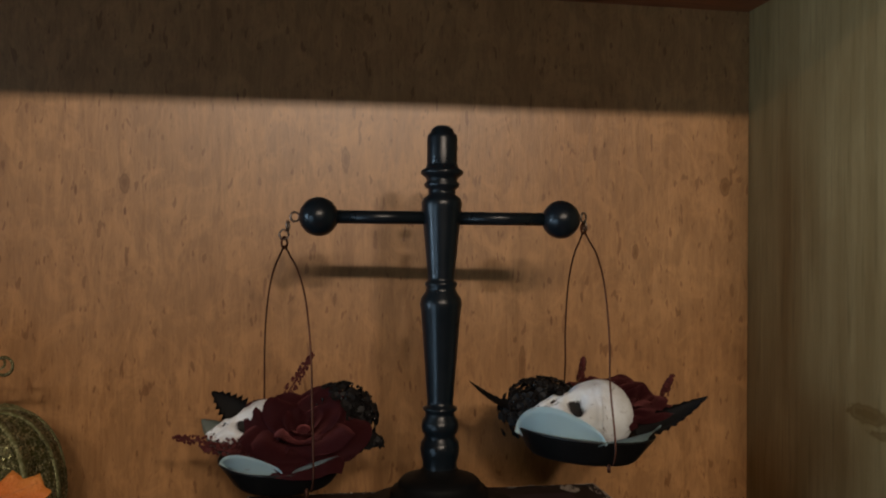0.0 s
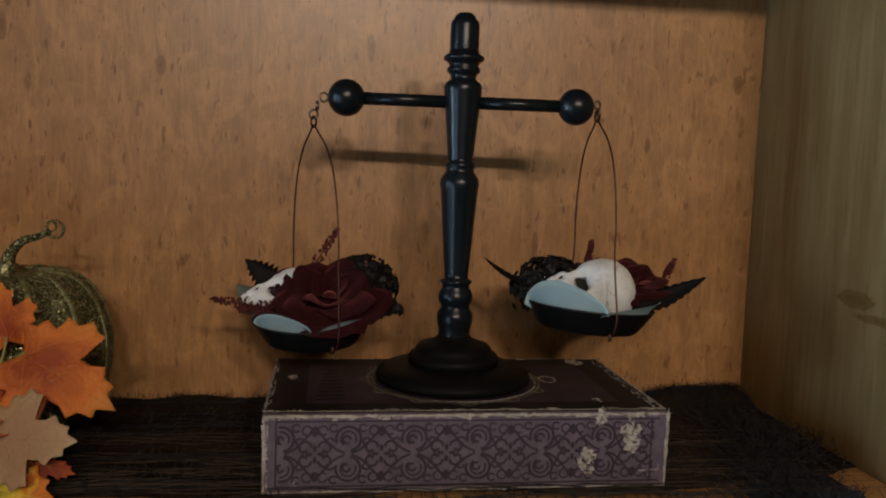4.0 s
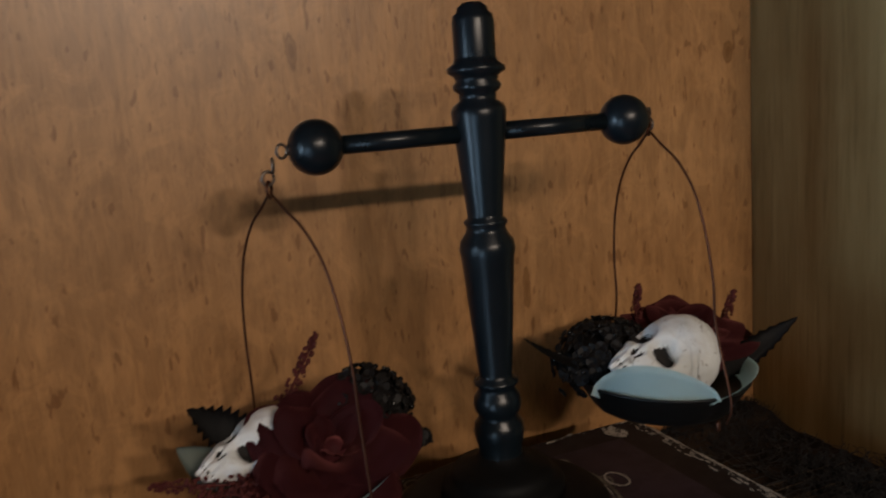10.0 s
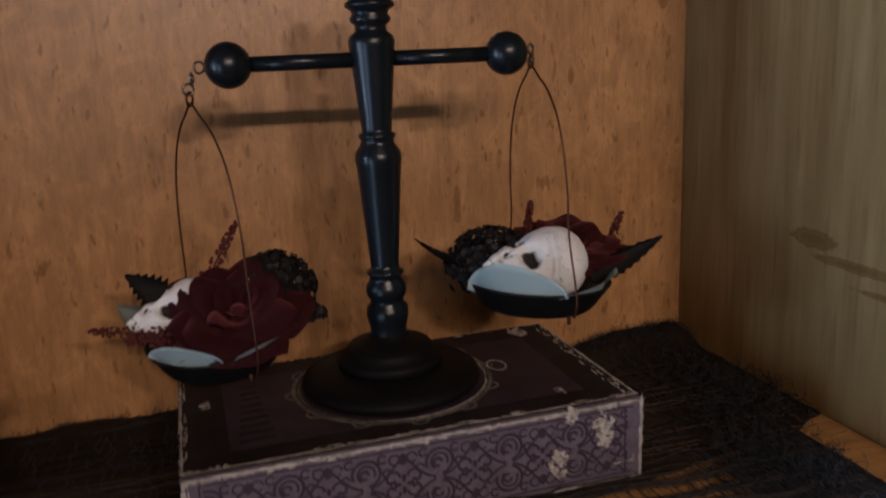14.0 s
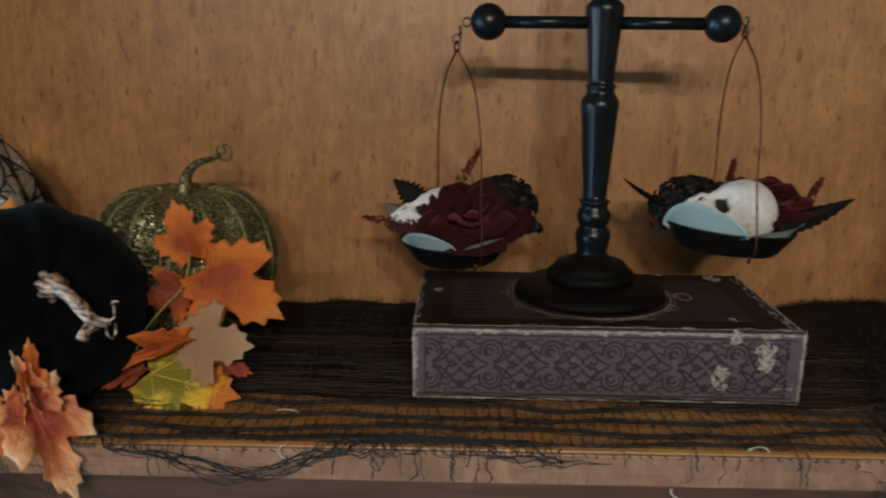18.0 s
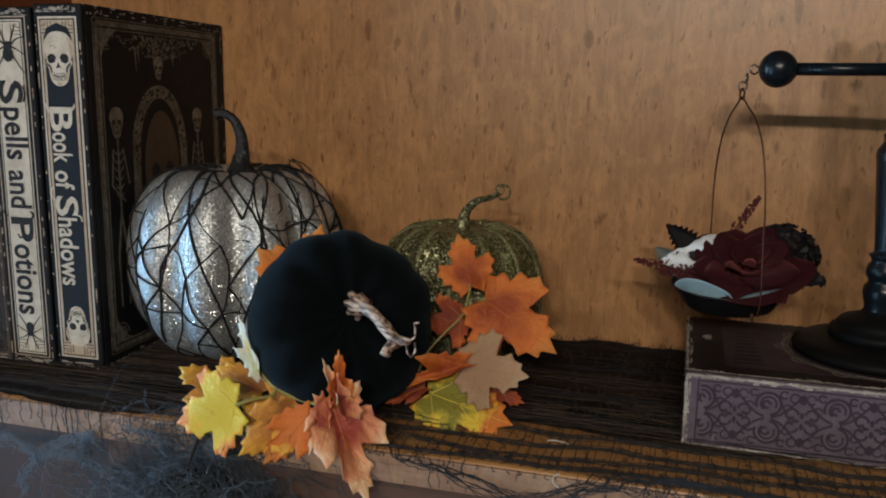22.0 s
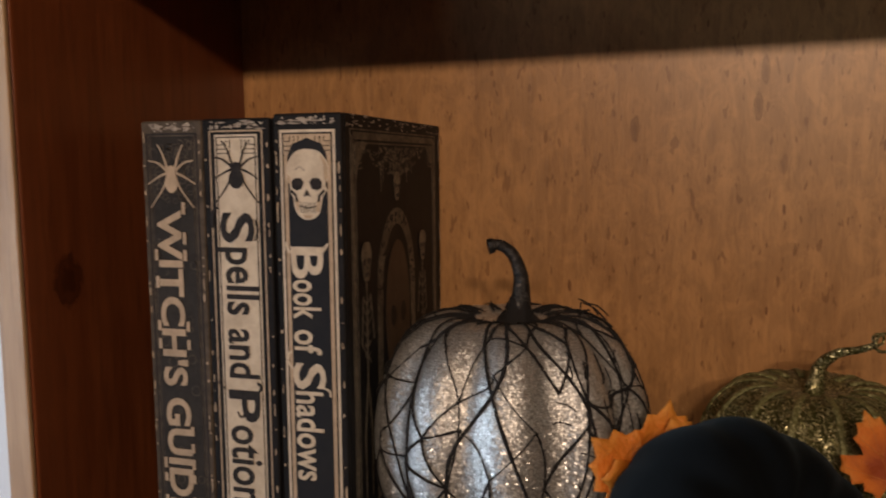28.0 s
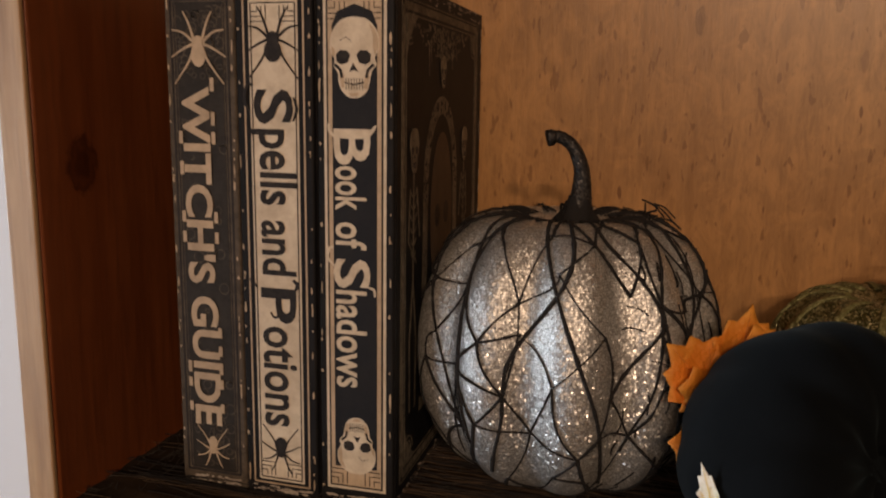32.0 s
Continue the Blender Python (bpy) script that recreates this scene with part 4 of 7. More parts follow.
for sx in (-1, 1):
    for sy, y in ((-1, 0.262), (1, 0.0115)):
        fret(cx + sx * 0.0118, y, 0.008, -sx, sy, lines, 0.0003)
tagged(part("spine_fret_border", moved(lines, S), ink, spines[t2.name], smooth=False), kind="stuff")
spider(S @ pose(cx, 0.2440, 0.0002), 0.0145, ink, spines[t2.name], "black printed spider", 1.1)
spider(S @ pose(cx, 0.0270, 0.0002, 0, 0, 180), 0.0112, ink, spines[t2.name], "black printed spider", 1.1)

# the navy one with its printed front cover
t3, S, cx = book("book_box", -0.5302, -0.4892, 0.4175, 0.2755, 1.4, "", cover_black, (cream, 0.0165), cream, "upright navy book box with cream lettering and a printed cover", "shadows")
part("spine_panel", moved(plate([(cx - 0.0150, 0.0105), (cx + 0.0150, 0.0105), (cx + 0.0150, 0.265), (cx - 0.0150, 0.265)], 0.0001, None, 0.0003), S), ink, spines[t3.name], smooth=False)
part("spine_panel", moved(plate([(cx - 0.0140, 0.0115), (cx + 0.0140, 0.0115), (cx + 0.0140, 0.264), (cx - 0.0140, 0.264)], 0.0001, None, 0.00045), S), tan, spines[t3.name], smooth=False)
part("spine_panel", moved(plate([(cx - 0.0118, 0.022)] + [(cx + x, y) for x, y in ((0.0118, 0.022), (0.0118, 0.252), (0.009, 0.2585), (0.0, 0.262), (-0.009, 0.2585), (-0.0118, 0.252))], 0.0001, None, 0.0006), S), navy, spines[t3.name], "dark navy spine panel", smooth=False)
lines = bmesh.new()
for sx in (-1, 1):
    for sy, y in ((-1, 0.2635), (1, 0.012)):
        fret(cx + sx * 0.0136, y, 0.0085, -sx, sy, lines, 0.0007)
tagged(part("spine_fret_border", moved(lines, S), ink, spines[t3.name], smooth=False), kind="stuff")
lay_words((("B", 0.2030, 0.1850, -0.5210, -0.5015), ("ook", 0.1845, 0.1620, -0.5205, -0.5035), ("of", 0.1560, 0.1420, -0.5205, -0.5035), ("S", 0.1370, 0.1215, -0.5215, -0.5015), ("hadows", 0.1205, 0.0680, -0.5205, -0.5035)), -0.5302, 0.0008, S, cream, spines[t3.name], "cream printed letter", 0.018, 3)
swash([([(-0.5205, 0.1990), (-0.5230, 0.2020), (-0.5235, 0.2055)], 0.0018), ([(-0.5030, 0.1990), (-0.5005, 0.2020), (-0.4985, 0.2050)], 0.0018), ([(-0.5210, 0.1330), (-0.5245, 0.1370), (-0.5240, 0.1420), (-0.5215, 0.1430)], 0.0015), ([(-0.5030, 0.1230), (-0.4995, 0.1215), (-0.4990, 0.1180)], 0.0014)], -0.5302, S, cream, spines[t3.name])
skull_print(S @ pose(cx, 0.2365, 0.0003), 0.0255, 0.0405, spines[t3.name])
skull_print(S @ pose(cx + 0.0005, 0.0345, 0.0003, 0, 0, 180), 0.0215, 0.0330, spines[t3.name])
# its cover
C = Matrix.Translation((0.0410, 0, 0)) @ COVER
D0, D1 = 0.006, 0.194
dim = printed("dim_print", (0.205, 0.185, 0.145), (0.045, 0.038, 0.030), 0.6, 0.9, 220, Specular_IOR_Level=0.2)
bone_print = printed("bone_print", (0.30, 0.265, 0.20), (0.10, 0.085, 0.065), 0.6, 0.8, 200, Specular_IOR_Level=0.2)
F0, F1, B0, B1 = 0.0150, 0.1790, 0.0130, 0.2635
cov = frame_lines(F0, F1, B0, B1, 0.0042, 0.0001)
part("cover_border", moved(cov, C), dim, covers[t3.name], "dull printed border", smooth=False)
cov = frame_lines(F0 - 0.0035, F1 + 0.0035, B0 - 0.0035, B1 + 0.0035, 0.0009, 0.0001)
frame_lines(F0 + 0.0040, F1 - 0.0040, B0 + 0.0040, B1 - 0.0040, 0.0010, 0.0001, cov)
part("cover_border", moved(cov, C), dim, covers[t3.name], "fine printed border lines", smooth=False)
for sx, x in ((1, F0 + 0.004), (-1, F1 - 0.004)):
    for sy, y in ((1, B0 + 0.004), (-1, B1 - 0.004)):
        cov = bmesh.new()
        plate([(x, y), (x + sx * 0.020, y), (x + sx * 0.013, y + sy * 0.004), (x + sx * 0.009, y + sy * 0.009), (x + sx * 0.004, y + sy * 0.013), (x, y + sy * 0.022)], 0.0001, cov, 0.0002)
        for k in range(3):
            stroke(arc(x + sx * 0.006, y + sy * 0.006, 0.003 + 0.003 * k, 0, 300, 14), 0.0009, 0.00025, 0.00012, cov)
        part("cover_corner", moved(cov, C), dim, covers[t3.name], smooth=False)
mid = 0.0900
# hanging moss along the top of the cover
moss = bmesh.new()
rnd = random.Random(31)
for k in range(240):
    u = rnd.gauss(0, 0.42)
    if abs(u) < 1:
        x, y = mid + 0.062 * u, 0.2575 - rnd.random() * 0.0175 * (1 - u * u) ** 0.8
        r = rnd.uniform(0.0008, 0.0026)
        plate([(x + r * rnd.uniform(0.4, 1) * math.cos(6.283 * q / 7), y + 0.7 * r * rnd.uniform(0.4, 1) * math.sin(6.283 * q / 7)) for q in range(7)], 0.0001, moss, 0.0002 + 0.00002 * (k % 6))
for x, l in ((mid - 0.030, 0.018), (mid - 0.026, 0.012), (mid + 0.021, 0.013), (mid + 0.032, 0.008), (mid - 0.004, 0.010)):
    stroke([(x, 0.248), (x + 0.001, 0.248 - l * 0.6), (x + 0.0015, 0.248 - l)], [0.0016, 0.0014, 0.0006], 0.0003, 0.0001, moss)
tagged(part("cover_moss_print", moved(moss, C), dim, covers[t3.name], smooth=False), kind="stuff")
# the stone arch round a brown oval
cov = bmesh.new()
stroke(arc(mid, 0.1650, 0.0335, -8, 188, 34, 1.45), 0.0105, 0.0002, 0.00012, cov)
for sx in (-1, 1):
    stroke([(mid + sx * 0.0335, 0.160), (mid + sx * 0.0345, 0.110), (mid + sx * 0.0345, 0.045)], 0.0095, 0.0002, 0.00012, cov)
stroke([(mid - 0.044, 0.043), (mid + 0.044, 0.043)], 0.008, 0.0002, 0.00012, cov)
part("cover_arch", moved(cov, C), dim, covers[t3.name], "grey-brown printed stone arch", smooth=False)
cov = bmesh.new()
for k in range(70):
    a = radians(rnd.uniform(-5, 185))
    r = rnd.uniform(0.0295, 0.0375)
    x, y, q = mid + r * math.cos(a), 0.165 + 1.45 * r * math.sin(a), rnd.uniform(0.0008, 0.0022)
    plate([(x + q * rnd.uniform(0.4, 1) * math.cos(6.283 * e / 7), y + q * rnd.uniform(0.4, 1) * math.sin(6.283 * e / 7)) for e in range(7)], 0.0001, cov, 0.00035)
tagged(part("cover_arch_wear_print", moved(cov, C), cover_black, covers[t3.name], smooth=False), kind="stuff")
brown_print = printed("brown_print", (0.105, 0.075, 0.052), (0.055, 0.040, 0.030), 0.6, 0.6, Specular_IOR_Level=0.2)
part("cover_oval", moved(plate(oval(mid + 0.001, 0.1500, 0.0245, 0.0480, 40), 0.0001, None, 0.0003), C), brown_print, covers[t3.name], "brown printed oval", smooth=False)
cov = bmesh.new()
for sx in (-1, 1):
    plate(oval(mid + 0.001 + sx * 0.010, 0.1490, 0.0058, 0.0070, 18), 0.0001, cov, 0.00045)
tagged(part("cover_oval_print", moved(cov, C), ink, covers[t3.name], smooth=False), kind="stuff")
for dx, dz, w in ((0.0, 0.2330, 0.0130), (-0.0580, 0.1900, 0.0165), (0.0560, 0.1890, 0.0150)):
    skull_print(C @ pose(mid + dx, dz, 0.0002), w, w * 1.5, covers[t3.name], bone_print, dim)
cov = bmesh.new()
for sx in (-1, 1):
    stroke([(mid + sx * 0.004, 0.2400), (mid + sx * 0.006, 0.2440), (mid + sx * 0.0055, 0.2480)], [0.0018, 0.0014, 0.0005], 0.0003, 0.0001, cov)
    x = mid + sx * 0.057
    for k in range(6):
        stroke(arc(x, 0.172 - 0.007 * k, 0.0065 - 0.0004 * k, 200, 340, 8), 0.0012, 0.0002, 0.00012, cov)
    for line, wid in (([(x, 0.180), (x, 0.118), (x - sx * 0.006, 0.086), (x - sx * 0.005, 0.045)], 0.0022), ([(x, 0.120), (x + sx * 0.006, 0.086), (x + sx * 0.005, 0.045)], 0.0022), ([(x + sx * 0.006, 0.170), (x + sx * 0.009, 0.142), (x - sx * 0.006, 0.128)], 0.0018), ([(x - sx * 0.006, 0.170), (x - sx * 0.012, 0.142)], 0.0018)):
        stroke(line, wid, 0.0002, 0.00012, cov)
tagged(part("cover_figure_print", moved(cov, C), dim, covers[t3.name], "tan printed bone shapes", smooth=False), kind="stuff")
cov = join(jagged(D0, D1, 0.2685, 0.2750, 60, "e"), jagged(D0, D1, 0.0010, 0.0060, 40, "f"))
join(cov, jagged(D1 - 0.003, D1, 0.004, 0.27, 40, "g"))
tagged(part("worn_edge", moved(cov, C), worn, covers[t3.name], "scuffed pale paper edge", smooth=False), kind="stuff")

# the box that lies under the scale
bx = thing("book_box", pose(0.0645, 0.4207, 0.0012), "worn purple damask book box lying under the scale", "box")
WB, DB, HB = 0.1225, 0.139, 0.0472
part("body", box(-WB + 0.001, WB - 0.001, 0.003, DB - 0.001, 0.001, HB - 0.001, 0.001), box_black, bx, smooth=False)
bspine = part("spine", box(-WB, WB, 0, 0.0042, 0, HB, 0.0012), purple, bx, "faded purple damask spine", smooth=False)
blid = part("cover", box(-WB, WB, 0.0045, DB, HB - 0.002, HB, 0.0006), box_black, bx, "black and purple worn cover", smooth=False)
part("back_cover", box(-WB, WB, 0.0045, DB, 0, 0.002, 0.0006), box_black, bx, smooth=False)
dm = bmesh.new()
for k in range(-3, 4):
    u = k * 0.0385 + 0.004
    for sy in (-1, 1):
        def add(pts, wid):
            pts = [(x, HB / 2 + sy * y) for x, y in pts if abs(x) < WB - 0.009]
            if len(pts) > 1:
                stroke(pts, wid * 1.3, 0.0001 + 0.00009 * random.random(), 0.00012, dm)
        add(arc(u, 0.0090, 0.0072, -80, 200, 20), 0.0013)
        add(arc(u, 0.0090, 0.0045, -30, 235, 16), 0.0010)
        add(arc(u - 0.001, 0.0085, 0.0022, 0, 300, 12), 0.0012)
        for sx in (-1, 1):
            q = u + sx * 0.01925
            add([(p.x, p.y) for p in curve([(u + sx * 0.002, 0.0005, 0), (u + sx * 0.008, 0.0035, 0), (q - sx * 0.004, 0.0110, 0), (q, 0.0165, 0)], 6)], 0.0011)
            add(arc(q - sx * 0.0055, 0.0040, 0.0035, 90 - 90 * sx, 90 + 170 * sx, 10), 0.0012)
            add(arc(q - sx * 0.0045, 0.0140, 0.0028, 0, 320, 10), 0.0009)
            add(arc(u + sx * 0.0085, 0.0155, 0.0022, 30, 330, 10), 0.0010)
            add(arc(u + sx * 0.0105, 0.0075, 0.0020, 0, 280, 9), 0.0010)
            add([(u + sx * 0.0115, 0.0010), (u + sx * 0.0150, 0.0022)], 0.0014)
    q = u + 0.01925
    if abs(q) < WB - 0.014:
        for dx, dy, rx, ry in ((0, 0.0035, 0.0012, 0.0022), (0, -0.0035, 0.0012, 0.0022), (0.0035, 0, 0.0022, 0.0012), (-0.0035, 0, 0.0022, 0.0012), (0, 0.013, 0.0022, 0.0026), (0, -0.013, 0.0022, 0.0026)):
            plate(oval(q + dx, HB / 2 + dy, rx, ry, 12), 0.00012, dm, 0.0001)
for y in (0.0042, HB - 0.0042):
    stroke([(-WB + 0.008, y), (WB - 0.006, y)], 0.0011, 0.0001, 0.00012, dm)
for x in (-WB + 0.008, WB - 0.011):
    stroke([(x, 0.004), (x, HB - 0.004)], 0.0010, 0.0001, 0.00012, dm)
part("damask_pattern", moved(dm, SPINE), deep_purple, bspine, "dark purple damask scrolls", smooth=False)
def frayed(x0, y0, x1, y1, wide, seed):
    """A ragged pale line along a worn edge, wide and narrow in turns."""
    rnd = random.Random(seed)
    n = int(math.hypot(x1 - x0, y1 - y0) / 0.0011)
    pts, ws = [], []
    for i in range(n + 1):
        f = i / n
        g_ = noise.noise(Vector((f * n * 0.09, len(seed), 3)))
        pts.append((x0 + (x1 - x0) * f + rnd.uniform(-1, 1) * 0.00018, y0 + (y1 - y0) * f + rnd.uniform(-1, 1) * 0.00018))
        ws.append(wide * max(0.18, 0.75 + 0.8 * g_ + rnd.uniform(-0.3, 0.3)))
    return stroke(pts, ws, 0.0002, 0.00014)


wr = join(jagged(-WB, WB, HB - 0.0022, HB - 0.0002, 150, "h"), jagged(-WB, WB, 0.0002, 0.0016, 60, "i"))
join(wr, jagged(-WB + 0.0002, -WB + 0.0035, 0.001, HB - 0.001, 40, "j"))
join(wr, jagged(WB - 0.0022, WB - 0.0002, 0.001, HB - 0.001, 40, "k"))
join(wr, jagged(-WB, WB, HB - 0.0035, HB - 0.0012, 40, "l"))
for line in ((-WB + 0.001, HB - 0.0011, WB - 0.001, HB - 0.0011, 0.0017), (-WB + 0.001, 0.0010, WB - 0.001, 0.0010, 0.0012), (-WB + 0.0012, 0.001, -WB + 0.0012, HB - 0.001, 0.0020), (WB - 0.0012, 0.001, WB - 0.0012, HB - 0.001, 0.0016), (WB - 0.0175, 0.0105, WB - 0.0045, 0.0110, 0.0008)):
    join(wr, frayed(*line, "s" * int(1 + line[4] * 1e4)))
tagged(part("worn_edge", moved(wr, SPINE), worn, bspine, "scuffed pale paper edge", smooth=False), kind="stuff")


def chip(cx, cy, s, n, seed):
    rnd = random.Random(seed)
    bm = bmesh.new()
    for i in range(n):
        a, d = rnd.uniform(0, 6.28), s * rnd.random() ** 0.7
        x, y, r = cx + 0.55 * d * math.cos(a), cy + d * math.sin(a), s * (0.06 + 0.26 * rnd.random() ** 2)
        plate([(x + r * rnd.uniform(0.35, 1) * math.cos(6.283 * j / 9), y + r * rnd.uniform(0.35, 1) * math.sin(6.283 * j / 9)) for j in range(9)], 0.00016, bm, 0.00025 + 0.00003 * (i % 4))
    return bm


tagged(part("paper_chip", moved(join(chip(0.0985, 0.0335, 0.0110, 90, 3), chip(0.0715, 0.0175, 0.0085, 60, 4)), SPINE), worn, bspine, "torn pale patch", smooth=False), kind="stuff")
tagged(part("paper_chip", moved(join(join(chip(0.116, 0.012, 0.0025, 10, 6), chip(-0.104, 0.006, 0.003, 14, 7)), chip(0.079, 0.0450, 0.0060, 44, 8)), SPINE), worn, bspine, "torn pale patch", smooth=False), kind="stuff")
LID = Matrix.Translation((0, 0, HB))
part("cover_field", moved(plate([(-0.098, 0.022), (-0.098, 0.118), (0.098, 0.118), (0.098, 0.022)][::-1], 0.0001, None, 0.0001), LID), printed("cover_purple", (0.042, 0.026, 0.038), (0.014, 0.009, 0.012), 0.55, 0.7, 60, Specular_IOR_Level=0.2), blid, "dull purple cover panel", smooth=False)
tp = bmesh.new()
stroke(arc(0.0, 0.0785, 0.0585, 0, 360, 60), 0.0022, 0.0002, 0.00012, tp)
stroke(arc(0.0, 0.0785, 0.0555, 0, 360, 60), 0.0008, 0.0002, 0.00012, tp)
for a in range(0, 360, 30):
    x, y = 0.0585 * math.cos(radians(a)), 0.0785 + 0.0585 * math.sin(radians(a))
    stroke(arc(x, y, 0.0050, a - 120, a + 150, 12), 0.0012, 0.0002, 0.00012, tp)
part("cover_ornament", moved(tp, LID), dim, blid, "dull gilt ring ornament", smooth=False)
tp = bmesh.new()
for k in range(9):
    x = -0.092 + 0.0022 * (k % 3)
    stroke([(-0.093 + 0.0007 * k, 0.030 + 0.009 * k), (-0.074 - 0.0006 * k, 0.031 + 0.009 * k)], 0.0024 + 0.0012 * (k % 2), 0.0002, 0.00012, tp)
tagged(part("lettering_bar_print", moved(tp, LID), box_black, blid, "unreadable dark lettering", smooth=False), kind="stuff")
tp = join(jagged(-WB, WB, 0.0048, 0.0085, 60, "m"), jagged(-WB, -WB + 0.004, 0.005, DB, 60, "n"))
join(tp, jagged(WB - 0.008, WB - 0.0005, 0.005, DB, 90, "o"))
join(tp, chip(0.100, 0.128, 0.010, 40, 11))
join(tp, chip(-0.108, 0.085, 0.006, 24, 12))
join(tp, chip(0.085, 0.026, 0.005, 14, 13))
join(tp, jagged(-WB, WB, DB - 0.004, DB - 0.0005, 50, "p"))
for line in ((-WB, 0.0056, WB, 0.0056, 0.0016), (-WB + 0.001, 0.005, -WB + 0.001, DB, 0.0014), (WB - 0.001, 0.005, WB - 0.001, DB, 0.0016)):
    join(tp, frayed(*line, "t" * int(1 + line[4] * 1e4)))
for a0, a1, w_ in ((-112, -20, 0.0016), (-16, 30, 0.0012), (38, 60, 0.0009)):
    ring_pts = arc(0.0, 0.0785, 0.0560, a0, a1, 40)
    rnd = random.Random(a0)
    stroke([(x + rnd.uniform(-1, 1) * 0.0003, y + rnd.uniform(-1, 1) * 0.0003) for x, y in ring_pts], [w_ * rnd.uniform(0.2, 1.2) for _ in ring_pts], 0.0004, 0.00012, tp)
stroke(arc(0.0655, 0.0760, 0.0055, 0, 360, 20, 1.5), 0.0010, 0.0004, 0.00012, tp)
tagged(part("worn_edge", moved(tp, LID), worn, blid, "scuffed pale paper edge", smooth=False), kind="stuff")
tp = moved(join(jagged(0.005, DB, HB - 0.006, HB - 0.0003, 40, "q"), jagged(0.005, DB, 0.0, 0.003, 30, "r")), Matrix.Translation((-WB, 0, 0)) @ Matrix(((0, 0, -1, 0), (-1, 0, 0, 0), (0, 1, 0, 0), (0, 0, 0, 1))) @ Matrix.Diagonal((-1, 1, 1, 1)))
tagged(part("worn_edge", tp, worn, bx, "scuffed pale paper edge", smooth=False), kind="stuff")

# ---- pumpkins ----
def pumpkin_point(R, H, ribs, groove, dip, sharp, a, t):
    """A point of a ribbed pumpkin: a from the bottom (0) to the top (pi), t round it."""
    rr = math.sin(a) ** 0.62
    g = 1 - groove * abs(math.cos(ribs * t / 2)) ** sharp * min(1, rr * 1.5)
    dent = dip * math.exp(-((rr / 0.45) ** 2))
    return Vector((R * rr * g * math.cos(t), R * rr * g * math.sin(t), H / 2 * (1 - math.cos(a) * (1 - dent))))


def pumpkin(R, H, ribs, groove, dip=0.22, sharp=6, seg=12, rows=44, wobble=0.0):
    bm = bmesh.new()
    n = ribs * seg
    rings = []
    for i in range(rows + 1):
        a = 0.02 + (math.pi - 0.04) * i / rows
        ring_ = []
        for k in range(n):
            p = pumpkin_point(R, H, ribs, groove, dip, sharp, a, 2 * math.pi * k / n)
            if wobble:
                rr = math.hypot(p.x, p.y) / R
                p *= (1 + wobble * noise.noise(p * 28)) * (1 - 0.032 * abs(math.cos(math.pi * ribs * k / n)) ** 2.5 * (1 - rr**5))
            ring_.append(bm.verts.new(p))
        rings.append(ring_)
    for lo, hi in zip(rings, rings[1:]):
        for k in range(n):
            j = (k + 1) % n
            bm.faces.new((lo[k], lo[j], hi[j], hi[k]))
    bm.faces.new(rings[0][::-1])
    bm.faces.new(rings[-1])
    return bm


def glitter(name, base, spark, metal, cell, tilt, rough, order=1.0):
    """Each grain of the glitter leans its own way."""
    n = Nodes(name)
    vor = n.node("TexVoronoi", {"Vector": n.coords(), "Scale": 1 / cell, "Randomness": order})
    geo = n.node("NewGeometry")
    lean = n.node("VectorMath", {0: vor.outputs["Color"], 1: (0.5, 0.5, 0.5)}, operation="SUBTRACT")
    lean = n.node("VectorMath", {0: lean.outputs[0], "Scale": tilt}, operation="SCALE")
    s = n.node("VectorMath", {0: geo.outputs["Normal"], 1: lean.outputs[0]}, operation="ADD")
    s = n.node("VectorMath", {0: s.outputs[0]}, operation="NORMALIZE")
    n.t.links.new(s.outputs[0], n.p.inputs["Normal"])
    sep = n.node("SeparateColor", {0: vor.outputs["Color"]})
    col = n.mix(n.ramp(sep.outputs[0], (0.55, 0.0), (0.95, 1.0)), base, spark)
    patch = n.noise(n.coords((40, 40, 40)), 1.0, 3)
    col = n.mix(n.ramp(patch, (0.35, 0.0), (0.7, 0.5)), col, [c * 0.55 for c in base])
    return n.done(col, n.math("MULTIPLY_ADD", sep.outputs[1], 0.25, rough), metal)




